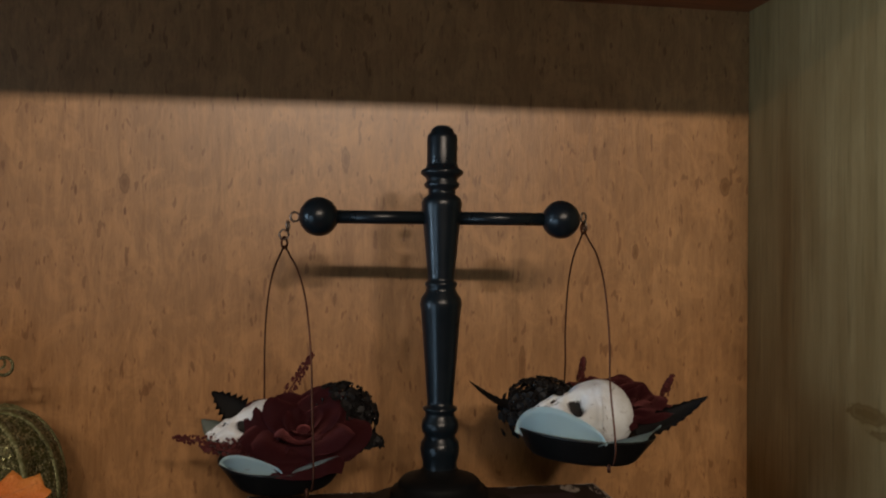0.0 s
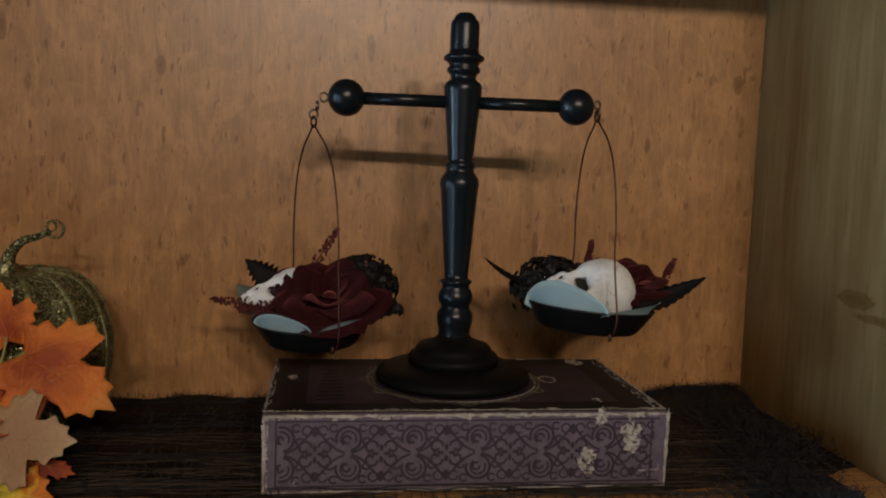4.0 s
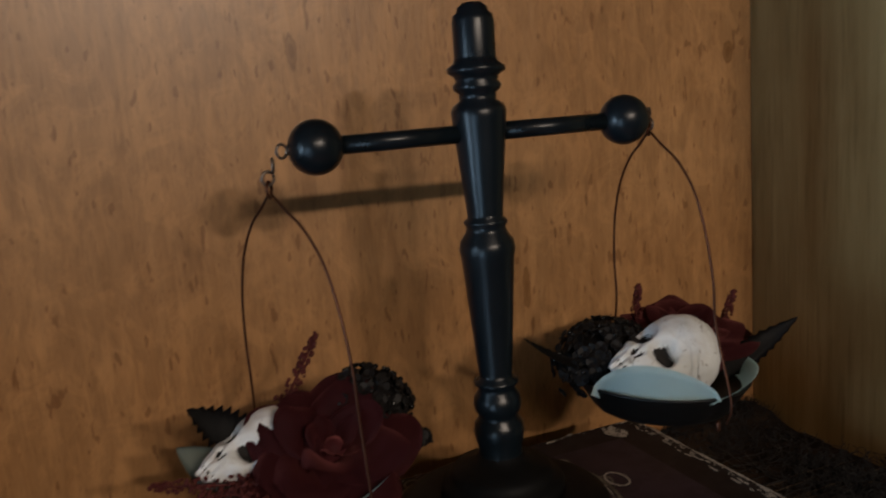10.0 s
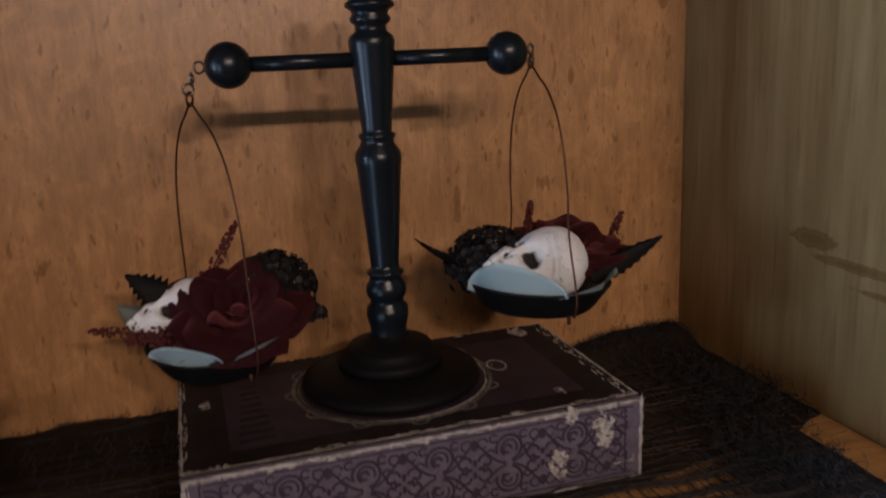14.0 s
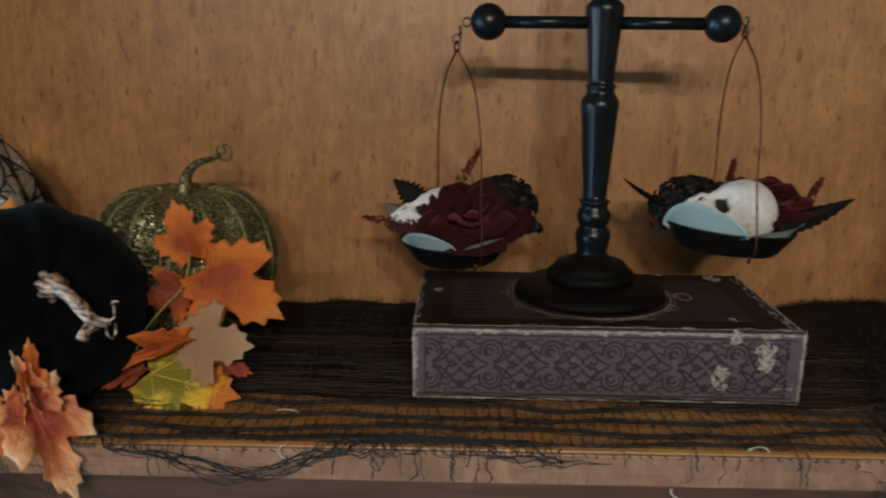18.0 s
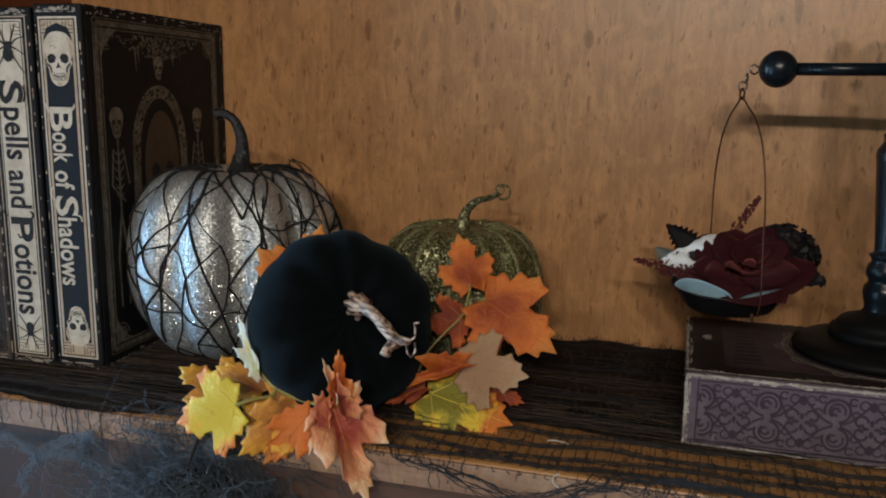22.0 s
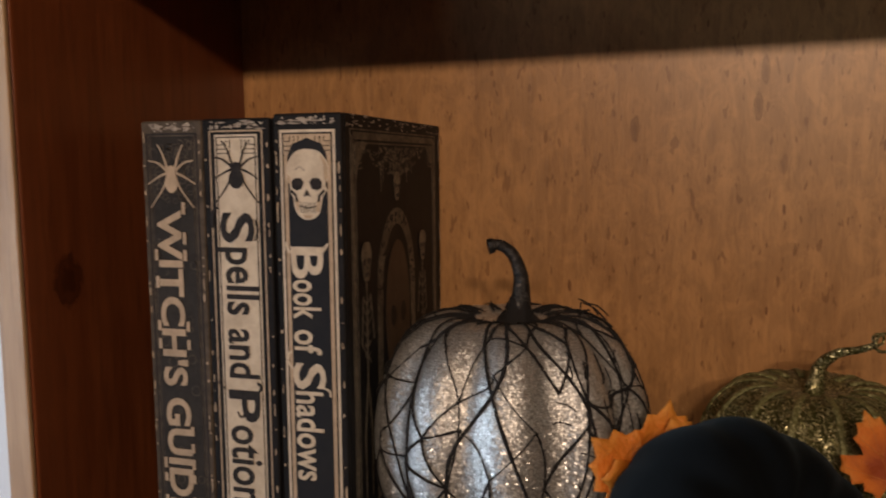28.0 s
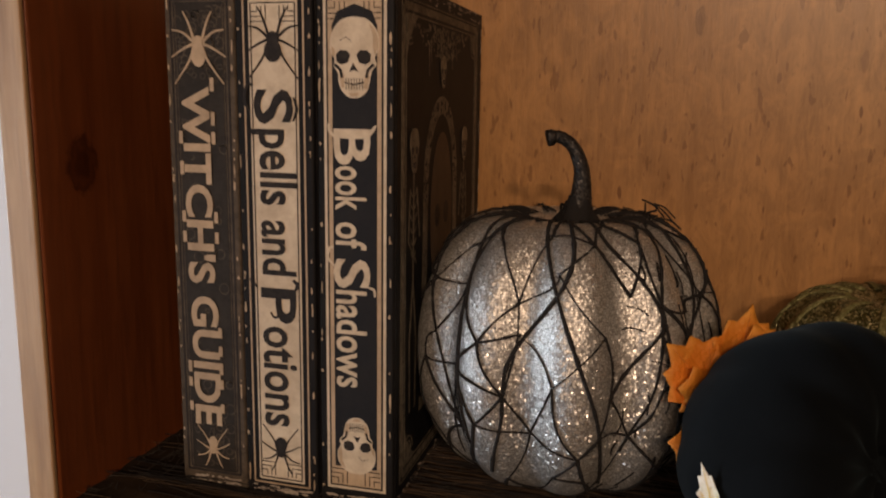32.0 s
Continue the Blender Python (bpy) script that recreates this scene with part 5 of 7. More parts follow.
def woven_glitter(name):
    """A fine metallic weave; here and there a grain stands out and flashes."""
    n = Nodes(name)
    geo = n.node("NewGeometry")
    fine = n.node("TexVoronoi", {"Vector": n.coords((1, 1, 0.62)), "Scale": 1250.0, "Randomness": 0.55})
    big = n.node("TexVoronoi", {"Vector": n.coords(), "Scale": 1000.0, "Randomness": 1.0})
    pick = n.node("SeparateColor", {0: big.outputs["Color"]})
    flash = n.math("GREATER_THAN", pick.outputs[2], 0.93)
    tilt = n.math("MULTIPLY_ADD", flash, 0.50, 0.48)
    both = n.mix(flash, fine.outputs["Color"], big.outputs["Color"])
    lean = n.node("VectorMath", {0: both, 1: (0.5, 0.5, 0.5)}, operation="SUBTRACT").outputs[0]
    lean = n.node("VectorMath", {0: lean, "Scale": tilt}, operation="SCALE").outputs[0]
    up_ = n.node("VectorMath", {0: geo.outputs["Normal"], 1: lean}, operation="ADD").outputs[0]
    n.t.links.new(n.node("VectorMath", {0: up_}, operation="NORMALIZE").outputs[0], n.p.inputs["Normal"])
    dots = n.ramp(fine.outputs["Distance"], (0.25, 1.0), (0.62, 0.0))
    col = n.mix(dots, (0.34, 0.36, 0.36), (0.91, 0.95, 0.95))
    soil = n.noise(n.coords((55, 55, 55)), 1.0, 4)
    col = n.mix(n.ramp(soil, (0.35, 0.0), (0.7, 0.30)), col, (0.36, 0.37, 0.365))
    col = n.mix(flash, col, (0.86, 0.88, 0.88))
    return n.done(col, n.math("MULTIPLY_ADD", flash, -0.10, 0.46), 0.75)


silver = woven_glitter("silver_glitter_cloth")
lace_black = paint("black_lace", (0.007, 0.007, 0.008), 0.9, vary=0.4, scale=400, relief=0.6)
stem_black = glitter("black_glitter", (0.010, 0.010, 0.011), (0.06, 0.06, 0.06), 0.2, 0.0008, 0.8, 0.35)
olive = glitter("olive_glitter", (0.085, 0.085, 0.026), (0.62, 0.60, 0.36), 0.55, 0.0010, 0.9, 0.26)
gold_thread = glitter("gold_green_thread", (0.17, 0.165, 0.065), (0.66, 0.63, 0.42), 0.7, 0.0006, 1.0, 0.25)
rib_green = glitter("light_olive_rib", (0.16, 0.165, 0.065), (0.40, 0.40, 0.22), 0.3, 0.0010, 0.7, 0.4)

sp = thing("silver_pumpkin", pose(-0.4115, 0.4905, 0.0035, 0, 0, 12), "silver glitter fabric pumpkin wrapped in torn black lace", "pumpkin")
PS = (0.0850, 0.160, 10, 0.125, 0.16, 3)
part("body", pumpkin(*PS), silver, sp, "silver glitter fabric body")
lace = bmesh.new()
rnd = random.Random(21)


def on_silver(a, t, lift=1.004):
    p = pumpkin_point(*PS, a, t)
    c = Vector((0, 0, PS[1] / 2))
    return c + (p - c) * lift + Vector((0, 0, 0.0004))


def strand(pts, r):
    lump = [r * (0.7 + 0.8 * abs(noise.noise(Vector(p) * 1500))) for p in pts]
    tube(pts, lump, 5, lace, 0.6)


def wander(p, q, sag):
    """A slack thread between two places (a, t) of the body."""
    n = 14
    da, dt = rnd.uniform(-sag, sag), rnd.uniform(-sag, sag)
    out = []
    for i in range(n + 1):
        f = i / n
        out.append(on_silver(min(3.02, max(0.25, p[0] + (q[0] - p[0]) * f + da * math.sin(math.pi * f))), p[1] + (q[1] - p[1]) * f + dt * math.sin(math.pi * f), 1.007))
    return out


def ride(a0, a1, t0, t1, sway, n=44):
    """A long thread over the body from (a0, t0) to (a1, t1), swaying as it goes."""
    ph, fr = rnd.uniform(0, 6.28), rnd.uniform(0.7, 1.5)
    out = []
    for i in range(n + 1):
        f = i / n
        t = t0 + (t1 - t0) * f + sway * math.sin(fr * 6.28 * f + ph) * math.sin(math.pi * min(1, f + 0.12))
        out.append((a0 + (a1 - a0) * f + 0.03 * math.sin(13 * f + ph), t))
    return out


# a coarse torn web: knots in uneven rows, tied to their neighbours into large ragged cells
ROWS_, COLS = 8, 17
knot = [[(0.32 + 2.50 * (i / (ROWS_ - 1)) ** 0.92 + rnd.uniform(-0.13, 0.13), 2 * math.pi * (k + 0.5 * (i % 2)) / COLS + rnd.uniform(-0.11, 0.11)) for k in range(COLS)] for i in range(ROWS_)]
ties, long_threads = [], []


def tie(p, q, sag=0.05):
    qt = q[1] + 2 * math.pi * round((p[1] - q[1]) / (2 * math.pi))
    b1, b2 = rnd.uniform(-sag, sag), rnd.uniform(-sag, sag)
    return [(p[0] + (q[0] - p[0]) * f / 12 + b1 * math.sin(math.pi * f / 12), p[1] + (qt - p[1]) * f / 12 + b2 * math.sin(math.pi * f / 12)) for f in range(13)]


for i in range(ROWS_ - 1):
    for k in range(COLS):
        right = (k + (i % 2)) % COLS
        left_ = (right - 1) % COLS
        for up_k, chance in ((right, 0.86), (left_, 0.66)):
            if rnd.random() < chance:
                ties.append(tie(knot[i][k], knot[i + 1][up_k]))
        if rnd.random() < 0.28:
            ties.append(tie(knot[i][k], knot[i][(k + 1) % COLS], 0.10))
for k in range(COLS):
    for d in (-0.10, 0.10):
        ties.append(tie(knot[-1][k], (3.02, knot[-1][k][1] + d), 0.03))
for k in range(20):
    t0 = 2 * math.pi * k / 20 + rnd.uniform(-0.2, 0.2)
    ties.append(ride(3.0, rnd.uniform(0.4, 1.2), t0, t0 + (-1) ** k * rnd.uniform(0.3, 0.8), rnd.uniform(0.03, 0.12)))
for th in ties:
    pts = [on_silver(p, q, 1.008 + 0.002 * rnd.random()) for p, q in th]
    long_threads.append(pts)
    strand(pts, rnd.uniform(0.0007, 0.0014))
# a finer net towards one side and low down
for i in range(11):
    for j in range(11):
        cell = [(0.5 + 0.17 * (i + u + rnd.uniform(-0.25, 0.25)), 5.05 + 0.125 * (j + v + rnd.uniform(-0.25, 0.25))) for u, v in ((0, 0), (1, 0), (0, 1))]
        for q in cell[1:]:
            if rnd.random() < 0.30:
                strand(wander(cell[0], q, 0.02), rnd.uniform(0.0006, 0.0009))
for k in range(2600):
    c = rnd.choice(rnd.choice(long_threads))
    tube([c, c + Vector((rnd.uniform(-1, 1), rnd.uniform(-1, 1), rnd.uniform(-1, 1))) * 0.0020], 0.0002, 3, lace)
lace_ob = tagged(part("lace", lace, lace_black, sp), "torn black lace net")
STEM = curve([(0.004, 0, 0.142), (0.005, 0.0, 0.152), (0.0065, 0, 0.165), (0.006, 0, 0.178), (0.001, 0, 0.190), (-0.007, -0.001, 0.1955), (-0.0135, -0.002, 0.1945)], 6)
n_ = len(STEM)
part("stem", tube(STEM, [0.0090 * (1 - i / n_) ** 3.4 + 0.0034 + 0.0012 * (i > n_ - 5) for i in range(n_)], 16), stem_black, sp, "black curved glitter stem")
gather = lathe([(0.015, 0.1475), (0.0110, 0.1510), (0.0078, 0.1570), (0.0056, 0.1630)], 36)
for v in gather.verts:
    v.co *= 1 + 0.05 * noise.noise(v.co * 220)
moved(gather, Matrix.Translation((0.0050, 0, -0.0015)))
part("lace_gather", gather, lace_black, lace_ob, "black lace gathered round the stem")
tuft = bmesh.new()
for k in range(14):
    a = Vector((0.050 + rnd.uniform(-0.014, 0.012), 0.004 + rnd.uniform(-0.01, 0.01), 0.148 + rnd.uniform(-0.003, 0.003)))
    d = Vector((rnd.uniform(-0.016, 0.010), rnd.uniform(-0.008, 0.008), rnd.uniform(0.001, 0.011)))
    tube(curve([a, a + d * 0.5 + Vector((0, 0, 0.002)), a + d], 4), 0.0005, 4, tuft)
part("lace_tuft", tuft, lace_black, lace_ob, "frayed end of the black lace")

# the velvet one lies on its side, its stem towards the front
n = Nodes("black_velvet")
nap = n.noise(n.coords((900, 900, 900)), 1.0, 3, 0.7)
soft_ = n.noise(n.coords((28, 28, 28)), 1.0, 3)
n.bump(nap, 0.35, 0.0006)
velvet = n.done(n.mix(soft_, (0.0010, 0.0014, 0.0018), (0.003, 0.005, 0.0065)), 0.95, 0.0, Sheen_Weight=0.14, Sheen_Roughness=0.45, Sheen_Tint=(0.12, 0.22, 0.28), Specular_IOR_Level=0.1)
AX = Vector((0.50, -0.80, 0.36)).normalized()
VC = Vector((-0.2835, 0.4050, 0.0630))
vm = Matrix.Translation(VC) @ AX.to_track_quat("Z", "Y").to_matrix().to_4x4()
bp = thing("black_pumpkin", Matrix.Translation((VC.x, VC.y, 0.0)), "black velvet pumpkin lying on its side with a dried stem", "pumpkin")
up0 = Matrix.Translation((-VC.x, -VC.y, 0))
PV = (0.0620, 0.108, 11, 0.022, 0.40, 5)
part("body", moved(pumpkin(*PV, wobble=0.034), up0 @ vm @ pose(0, 0, -0.054)), velvet, bp, "black velvet body")
n = Nodes("dried_stem")
along = n.node("VectorRotate", {"Vector": n.coords(), "Angle": radians(37)}, rotation_type="Z_AXIS").outputs[0]
st_ = n.noise(n.node("Mapping", {"Vector": along, "Scale": (45, 420, 420)}).outputs[0], 1.0, 3, 0.6, 0.4)
n.bump(st_, 0.45, 0.001)
dried = n.done(n.mix(n.ramp(st_, (0.42, 0.0), (0.58, 1.0)), (0.045, 0.018, 0.012), (0.60, 0.44, 0.32)), 0.65)
pts = curve([(-0.268, 0.388, 0.0855), (-0.260, 0.380, 0.0865), (-0.250, 0.371, 0.0850), (-0.240, 0.364, 0.0800), (-0.2300, 0.357, 0.0735), (-0.2255, 0.354, 0.0700)], 5)
lens_ = len(pts)
bm = tube(pts, [0.0043 + 0.0045 * max(0, 1 - i / 5) + 0.0003 * math.sin(i * 0.9) for i in range(lens_)], 10)
join(bm, tube(curve([(-0.2285, 0.3560, 0.0725), (-0.2320, 0.3520, 0.0675), (-0.2335, 0.3490, 0.0630)], 4), [0.0036, 0.0035, 0.0034, 0.0033, 0.0033, 0.0035, 0.0037, 0.0038, 0.0032], 10))
join(bm, tube(curve([(-0.2290, 0.3560, 0.0730), (-0.2210, 0.3530, 0.0735), (-0.2160, 0.3510, 0.0745)], 4), [0.0038, 0.0036, 0.0034, 0.0032, 0.003, 0.0028, 0.0026, 0.0024, 0.002], 8))
for k in range(7):
    q = 6.28 * k / 7
    s = (AX.orthogonal().normalized() * math.cos(q) + AX.cross(AX.orthogonal().normalized()) * math.sin(q))
    b0 = Vector((-0.269, 0.3885, 0.0855))
    tube([b0 + s * 0.002 + AX * 0.003, b0 + s * 0.0055 + AX * 0.002, b0 + s * (0.0080 + 0.0018 * (k % 2)) - AX * 0.002], [0.0034, 0.0032, 0.0026], 7, bm)
K0 = Vector((-0.268, 0.388, 0.0855))
SH = Matrix.Translation(K0 + Vector((0.0125, -0.020, 0.0015))) @ Matrix.Scale(0.86, 4) @ Matrix.Translation(-K0)
bstem = part("stem", moved(bm, up0 @ SH), dried, bp, "dried forked pumpkin stem")
bm = tube(curve([(-0.2165, 0.3505, 0.0750), (-0.2125, 0.349, 0.0780), (-0.2118, 0.349, 0.0835), (-0.2125, 0.349, 0.0875), (-0.2090, 0.348, 0.0885)], 5), 0.0007, 6)
tube(curve([(-0.2190, 0.3515, 0.0725), (-0.2170, 0.349, 0.0670), (-0.2140, 0.348, 0.0650), (-0.2115, 0.348, 0.0690), (-0.2120, 0.349, 0.0745)], 5), 0.0008, 6, bm)
part("tendril", moved(bm, up0 @ SH), dried, bstem, "thin curled tendril")

gp = thing("green_pumpkin", pose(-0.2345, 0.531, 0.003, 0, 0, 8), "olive green pumpkin woven from glitter threads", "pumpkin")
PG = (0.0665, 0.117, 14, 0.055, 0.20, 4)
part("body", pumpkin(*PG, seg=8), olive, gp, "dark olive glitter body")
for k in range(14):
    t0 = 2 * math.pi * (k + 0.5) / 14
    part("rib", tube([pumpkin_point(*PG, a, t0) * 1.002 + Vector((0, 0, 0.0004)) for a in (0.35 + 2.62 * i / 26 for i in range(27))], [0.0022] * 27, 8, None, 0.5), rib_green, gp)
rnd = random.Random(8)
th = bmesh.new()
for k in range(620):
    a, t0 = rnd.uniform(0.35, 2.9), rnd.uniform(0, 6.283)
    s, q0 = rnd.uniform(0.03, 0.11), rnd.uniform(0, 6)
    pts = []
    for i in range(7):
        p = pumpkin_point(*PG, min(3.05, max(0.1, a + s * math.sin(q0 + i * 0.8))), t0 + 1.3 * s * math.cos(q0 * 1.7 + i * 0.7))
        c = Vector((0, 0, 0.0585))
        pts.append(c + (p - c) * (1.008 + 0.01 * rnd.random()))
    tube(pts, 0.00038, 3, th)
tagged(part("glitter_threads", th, gold_thread, gp), "tangled gold-green glitter threads", kind="stuff")
G = curve([(0.0, 0, 0.103), (0.0015, -0.0, 0.113), (0.004, 0, 0.123), (0.012, -0.005, 0.1315), (0.022, -0.010, 0.135), (0.030, -0.014, 0.139)], 6)
gstem = part("stem", tube(G, [0.0050 * (1 - i / len(G)) ** 2 + 0.0020 for i in range(len(G))], 10), olive, gp, "curved glitter stem")
bm = tube([(0.0335 + 0.0052 * math.cos(q), -0.015 - 0.0006 * q, 0.1405 + 0.0056 * math.sin(q)) for q in (3.6 - 0.35 * i for i in range(20))], 0.0010, 6)
tube([(0.031 + 0.0030 * math.cos(q), -0.013, 0.1420 + 0.0034 * math.sin(q)) for q in (3.6 - 0.4 * i for i in range(14))], 0.0008, 6, bm)
part("tendril", bm, gold_thread, gstem, "curled glitter tendril")

# ---- the maple leaf garland ----
HALF = [(0, 0), (0.10, -0.05), (0.29, -0.14), (0.33, -0.03), (0.45, 0.02), (0.41, 0.12), (0.60, 0.15), (0.58, 0.26), (0.70, 0.35), (0.62, 0.44), (0.61, 0.53), (0.43, 0.49), (0.27, 0.46), (0.27, 0.58), (0.34, 0.69), (0.23, 0.74), (0.20, 0.86), (0.10, 0.85), (0, 1.0)]


def maple(fold, curl, wave, seed, wide=1.0):
    """A maple leaf of length 1 from its base at the origin along y, front towards z."""
    rnd = random.Random(seed)
    full = HALF + [(-x, y) for x, y in HALF[-2:0:-1]]
    rim = []
    for (x0, y0), (x1, y1) in zip(full, full[1:] + full[:1]):
        rim += [(x0, y0), ((x0 * 2 + x1) / 3 + rnd.uniform(-0.008, 0.008), (y0 * 2 + y1) / 3 + rnd.uniform(-0.008, 0.008)), ((x0 + 2 * x1) / 3, (y0 + 2 * y1) / 3)]
    cx, cy = 0.0, 0.28
    bm = bmesh.new()

    def bend(x, y, back):
        z = fold * abs(x) + curl * (y - 0.25) * abs(y - 0.25) + wave * math.sin(5.5 * x + seed) * math.sin(4.5 * y + 2 * seed)
        z += 0.16 * fold * math.cos(7 * math.atan2(abs(x), y - 0.05) + 0.5) * math.hypot(x, y)
        z += 0.015 * noise.noise((x * 4, y * 4, seed))
        return (x * wide, y, z - (0.010 if back else 0.0))

    def sheet(back):
        rings = []
        for s in (0.22, 0.45, 0.68, 0.86, 1.0):
            rings.append([bm.verts.new(bend(cx + (x - cx) * s, cy + (y - cy) * s, back)) for x, y in rim])
        mid = bm.verts.new(bend(cx, cy, back))
        k = len(rim)
        for i in range(k):
            j = (i + 1) % k
            tri = (mid, rings[0][i], rings[0][j])
            bm.faces.new(tri[::-1] if back else tri)
            for lo, hi in zip(rings, rings[1:]):
                q = (lo[i], hi[i], hi[j], lo[j])
                bm.faces.new(q[::-1] if back else q)
        return rings[-1]

    a, b = sheet(False), sheet(True)
    for i in range(len(a)):
        j = (i + 1) % len(a)
        bm.faces.new((a[i], b[i], b[j], a[j]))
    veins = bmesh.new()
    for ex, ey in ((0, 0.93), (0.62, 0.38), (-0.62, 0.38), (0.27, -0.10), (-0.27, -0.10), (0.24, 0.68), (-0.24, 0.68)):
        sy = 0.03 if abs(ex) != 0.24 else 0.38
        pts = [Vector(bend(ex * f, sy + (ey - sy) * f, False)) + Vector((0, 0, 0.002)) for f in (i / 8 for i in range(9))]
        tube(pts, [0.0075 * (1 - 0.75 * i / 8) for i in range(9)], 5, veins)
    return bm, veins


def leaf_paint(name, mid, edge, tips, spread=0.5, soft=0.25):
    """Colour runs from the leaf's middle to its tips, uneven and blotched."""
    n = Nodes(name)
    tc = n.node("TexCoord")
    v = n.node("VectorMath", {0: tc.outputs["Object"], 1: (0, 0.25, 0)}, operation="SUBTRACT").outputs[0]
    d = n.node("VectorMath", {0: v}, operation="LENGTH").outputs[1]
    blot = n.noise(n.coords((3.2, 3.2, 3.2)), 1.0, 4, 0.6, 0.6)
    fine = n.noise(n.coords((22, 22, 22)), 1.0, 4, 0.6)
    f = n.math("ADD", d, n.math("MULTIPLY", n.math("SUBTRACT", blot, 0.5), 0.9))
    c = n.ramp(f, (spread - soft, mid), (spread, edge), (spread + soft, tips))
    c = n.mix(n.math("MULTIPLY", fine, 0.2), c, [x * 0.55 for x in edge])
    n.bump(fine, 0.3, 0.02)
    m = n.done(c, 0.58, 0.0)
    n.put(n.p.inputs["Subsurface Weight"], 0.0)
    return m


OR, RED, YEL, BEIGE, GRN = (0.70, 0.19, 0.025), (0.34, 0.058, 0.014), (0.90, 0.68, 0.05), (0.46, 0.29, 0.16), (0.26, 0.25, 0.035)
PAINTS = {
    "yellow": leaf_paint("leaf_yellow", (0.80, 0.66, 0.06), (0.90, 0.64, 0.05), (0.84, 0.27, 0.06), 0.50, 0.12),
    "gold": leaf_paint("leaf_gold", (0.36, 0.14, 0.035), (0.76, 0.36, 0.045), (0.94, 0.56, 0.06), 0.40, 0.25),
    "peach": leaf_paint("leaf_peach", (0.36, 0.055, 0.040), (0.83, 0.37, 0.18), (0.94, 0.66, 0.38), 0.36, 0.22),
    "orange": leaf_paint("leaf_orange", RED, OR, (0.76, 0.30, 0.06), 0.42, 0.3),
    "bright": leaf_paint("leaf_bright_orange", OR, (0.72, 0.21, 0.025), (0.78, 0.33, 0.06), 0.45, 0.3),
    "dark": leaf_paint("leaf_dark_orange", (0.20, 0.035, 0.012), RED, OR, 0.5, 0.3),
    "beige": leaf_paint("leaf_beige", (0.40, 0.24, 0.13), BEIGE, (0.56, 0.40, 0.24), 0.45, 0.3),
    "green": leaf_paint("leaf_yellow_green", GRN, YEL, OR, 0.33, 0.12),
    "pale": leaf_paint("leaf_pale", (0.66, 0.66, 0.42), (0.74, 0.73, 0.56), (0.82, 0.80, 0.70), 0.30, 0.2),
}
vein_mats = {k: paint("vein_" + k, c, 0.6) for k, c in (("yellow", (0.74, 0.58, 0.09)), ("orange", (0.50, 0.16, 0.035)), ("beige", (0.38, 0.23, 0.13)))}
stem_green = paint("stem_green", (0.30, 0.26, 0.07), 0.55, vary=0.4, scale=120)


def leaf(kind, base, tip, label, wide=1.0, fold=0.12, curl=0.05, wave=0.05, face=(0, 0, 0), seed=1, vein="orange", spin=0.0, lengthen=1.0):
    b, t = Vector(base), Vector(tip)
    y = (t - b)
    l = y.length * lengthen
    y.normalize()
    f = (Vector((-0.10, 0.0, 0.22)) - b).normalized() + Vector(face)
    z = (f - y * f.dot(y)).normalized()
    z = Matrix.Rotation(radians(spin), 3, y) @ z
    x = y.cross(z)
    m = Matrix((x, y, z)).transposed().to_4x4()
    m.translation = b
    ob = thing("maple_leaf", m @ Matrix.Diagonal((l, l, l, 1)), label, "leaf", "maple leaf garland")
    blade, veins = maple(fold, curl, wave, seed, wide)
    sheet_ob = part("blade", blade, PAINTS[kind], ob)
    part("vein_net", veins, vein_mats[vein], sheet_ob)
    return ob


leaf("yellow", (-0.3270, 0.3400, 0.0230), (-0.3660, 0.3320, 0.0090), "bright yellow silk maple leaf with orange tips", 1.0, -0.06, -0.1, 0.04, seed=2, vein="yellow")
leaf("gold", (-0.2930, 0.3660, 0.0170), (-0.3340, 0.3500, 0.0070), "brown and gold silk maple leaf on the shelf edge", 0.95, 0.14, 0.12, 0.08, seed=3, face=(0, 0, 0.3))
leaf("gold", (-0.2930, 0.3560, 0.0180), (-0.3250, 0.3400, -0.0100), "orange-gold silk maple leaf hanging over the shelf edge", 0.62, 0.25, 0.15, 0.08, seed=4)
leaf("bright", (-0.2810, 0.3520, 0.0190), (-0.3100, 0.3420, -0.0150), "small orange silk maple leaf on the shelf edge", 0.50, 0.3, 0.1, 0.08, seed=5)
leaf("peach", (-0.2680, 0.3450, 0.0330), (-0.2770, 0.3400, -0.0020), "narrow peach silk maple leaf on the shelf edge", 0.30, 0.5, 0.1, 0.06, seed=25)
leaf("peach", (-0.2650, 0.3470, 0.0300), (-0.2380, 0.3370, -0.0280), "folded peach and wine-red silk maple leaf over the shelf edge", 0.50, 0.38, 0.05, 0.08, seed=6, spin=-10)
leaf("peach", (-0.2540, 0.3430, 0.0250), (-0.2680, 0.3390, 0.0600), "upright folded peach silk maple leaf", 0.36, 0.7, -0.05, 0.06, seed=7, spin=20)
leaf("orange", (-0.2580, 0.3450, 0.0340), (-0.2580, 0.3420, 0.0680), "narrow orange silk maple leaf behind the peach one", 0.34, 0.5, 0.0, 0.05, seed=8)
leaf("gold", (-0.3550, 0.3800, 0.0150), (-0.3980, 0.3850, 0.0240), "dull gold silk maple leaf in front of the silver pumpkin", 0.8, 0.1, 0.1, 0.06, seed=9, face=(0, 0, 0.8))
leaf("gold", (-0.3300, 0.3790, 0.0190), (-0.3700, 0.3880, 0.0260), "dull gold silk maple leaf in front of the silver pumpkin", 0.8, 0.1, 0.1, 0.06, seed=10, face=(0, 0, 0.6))
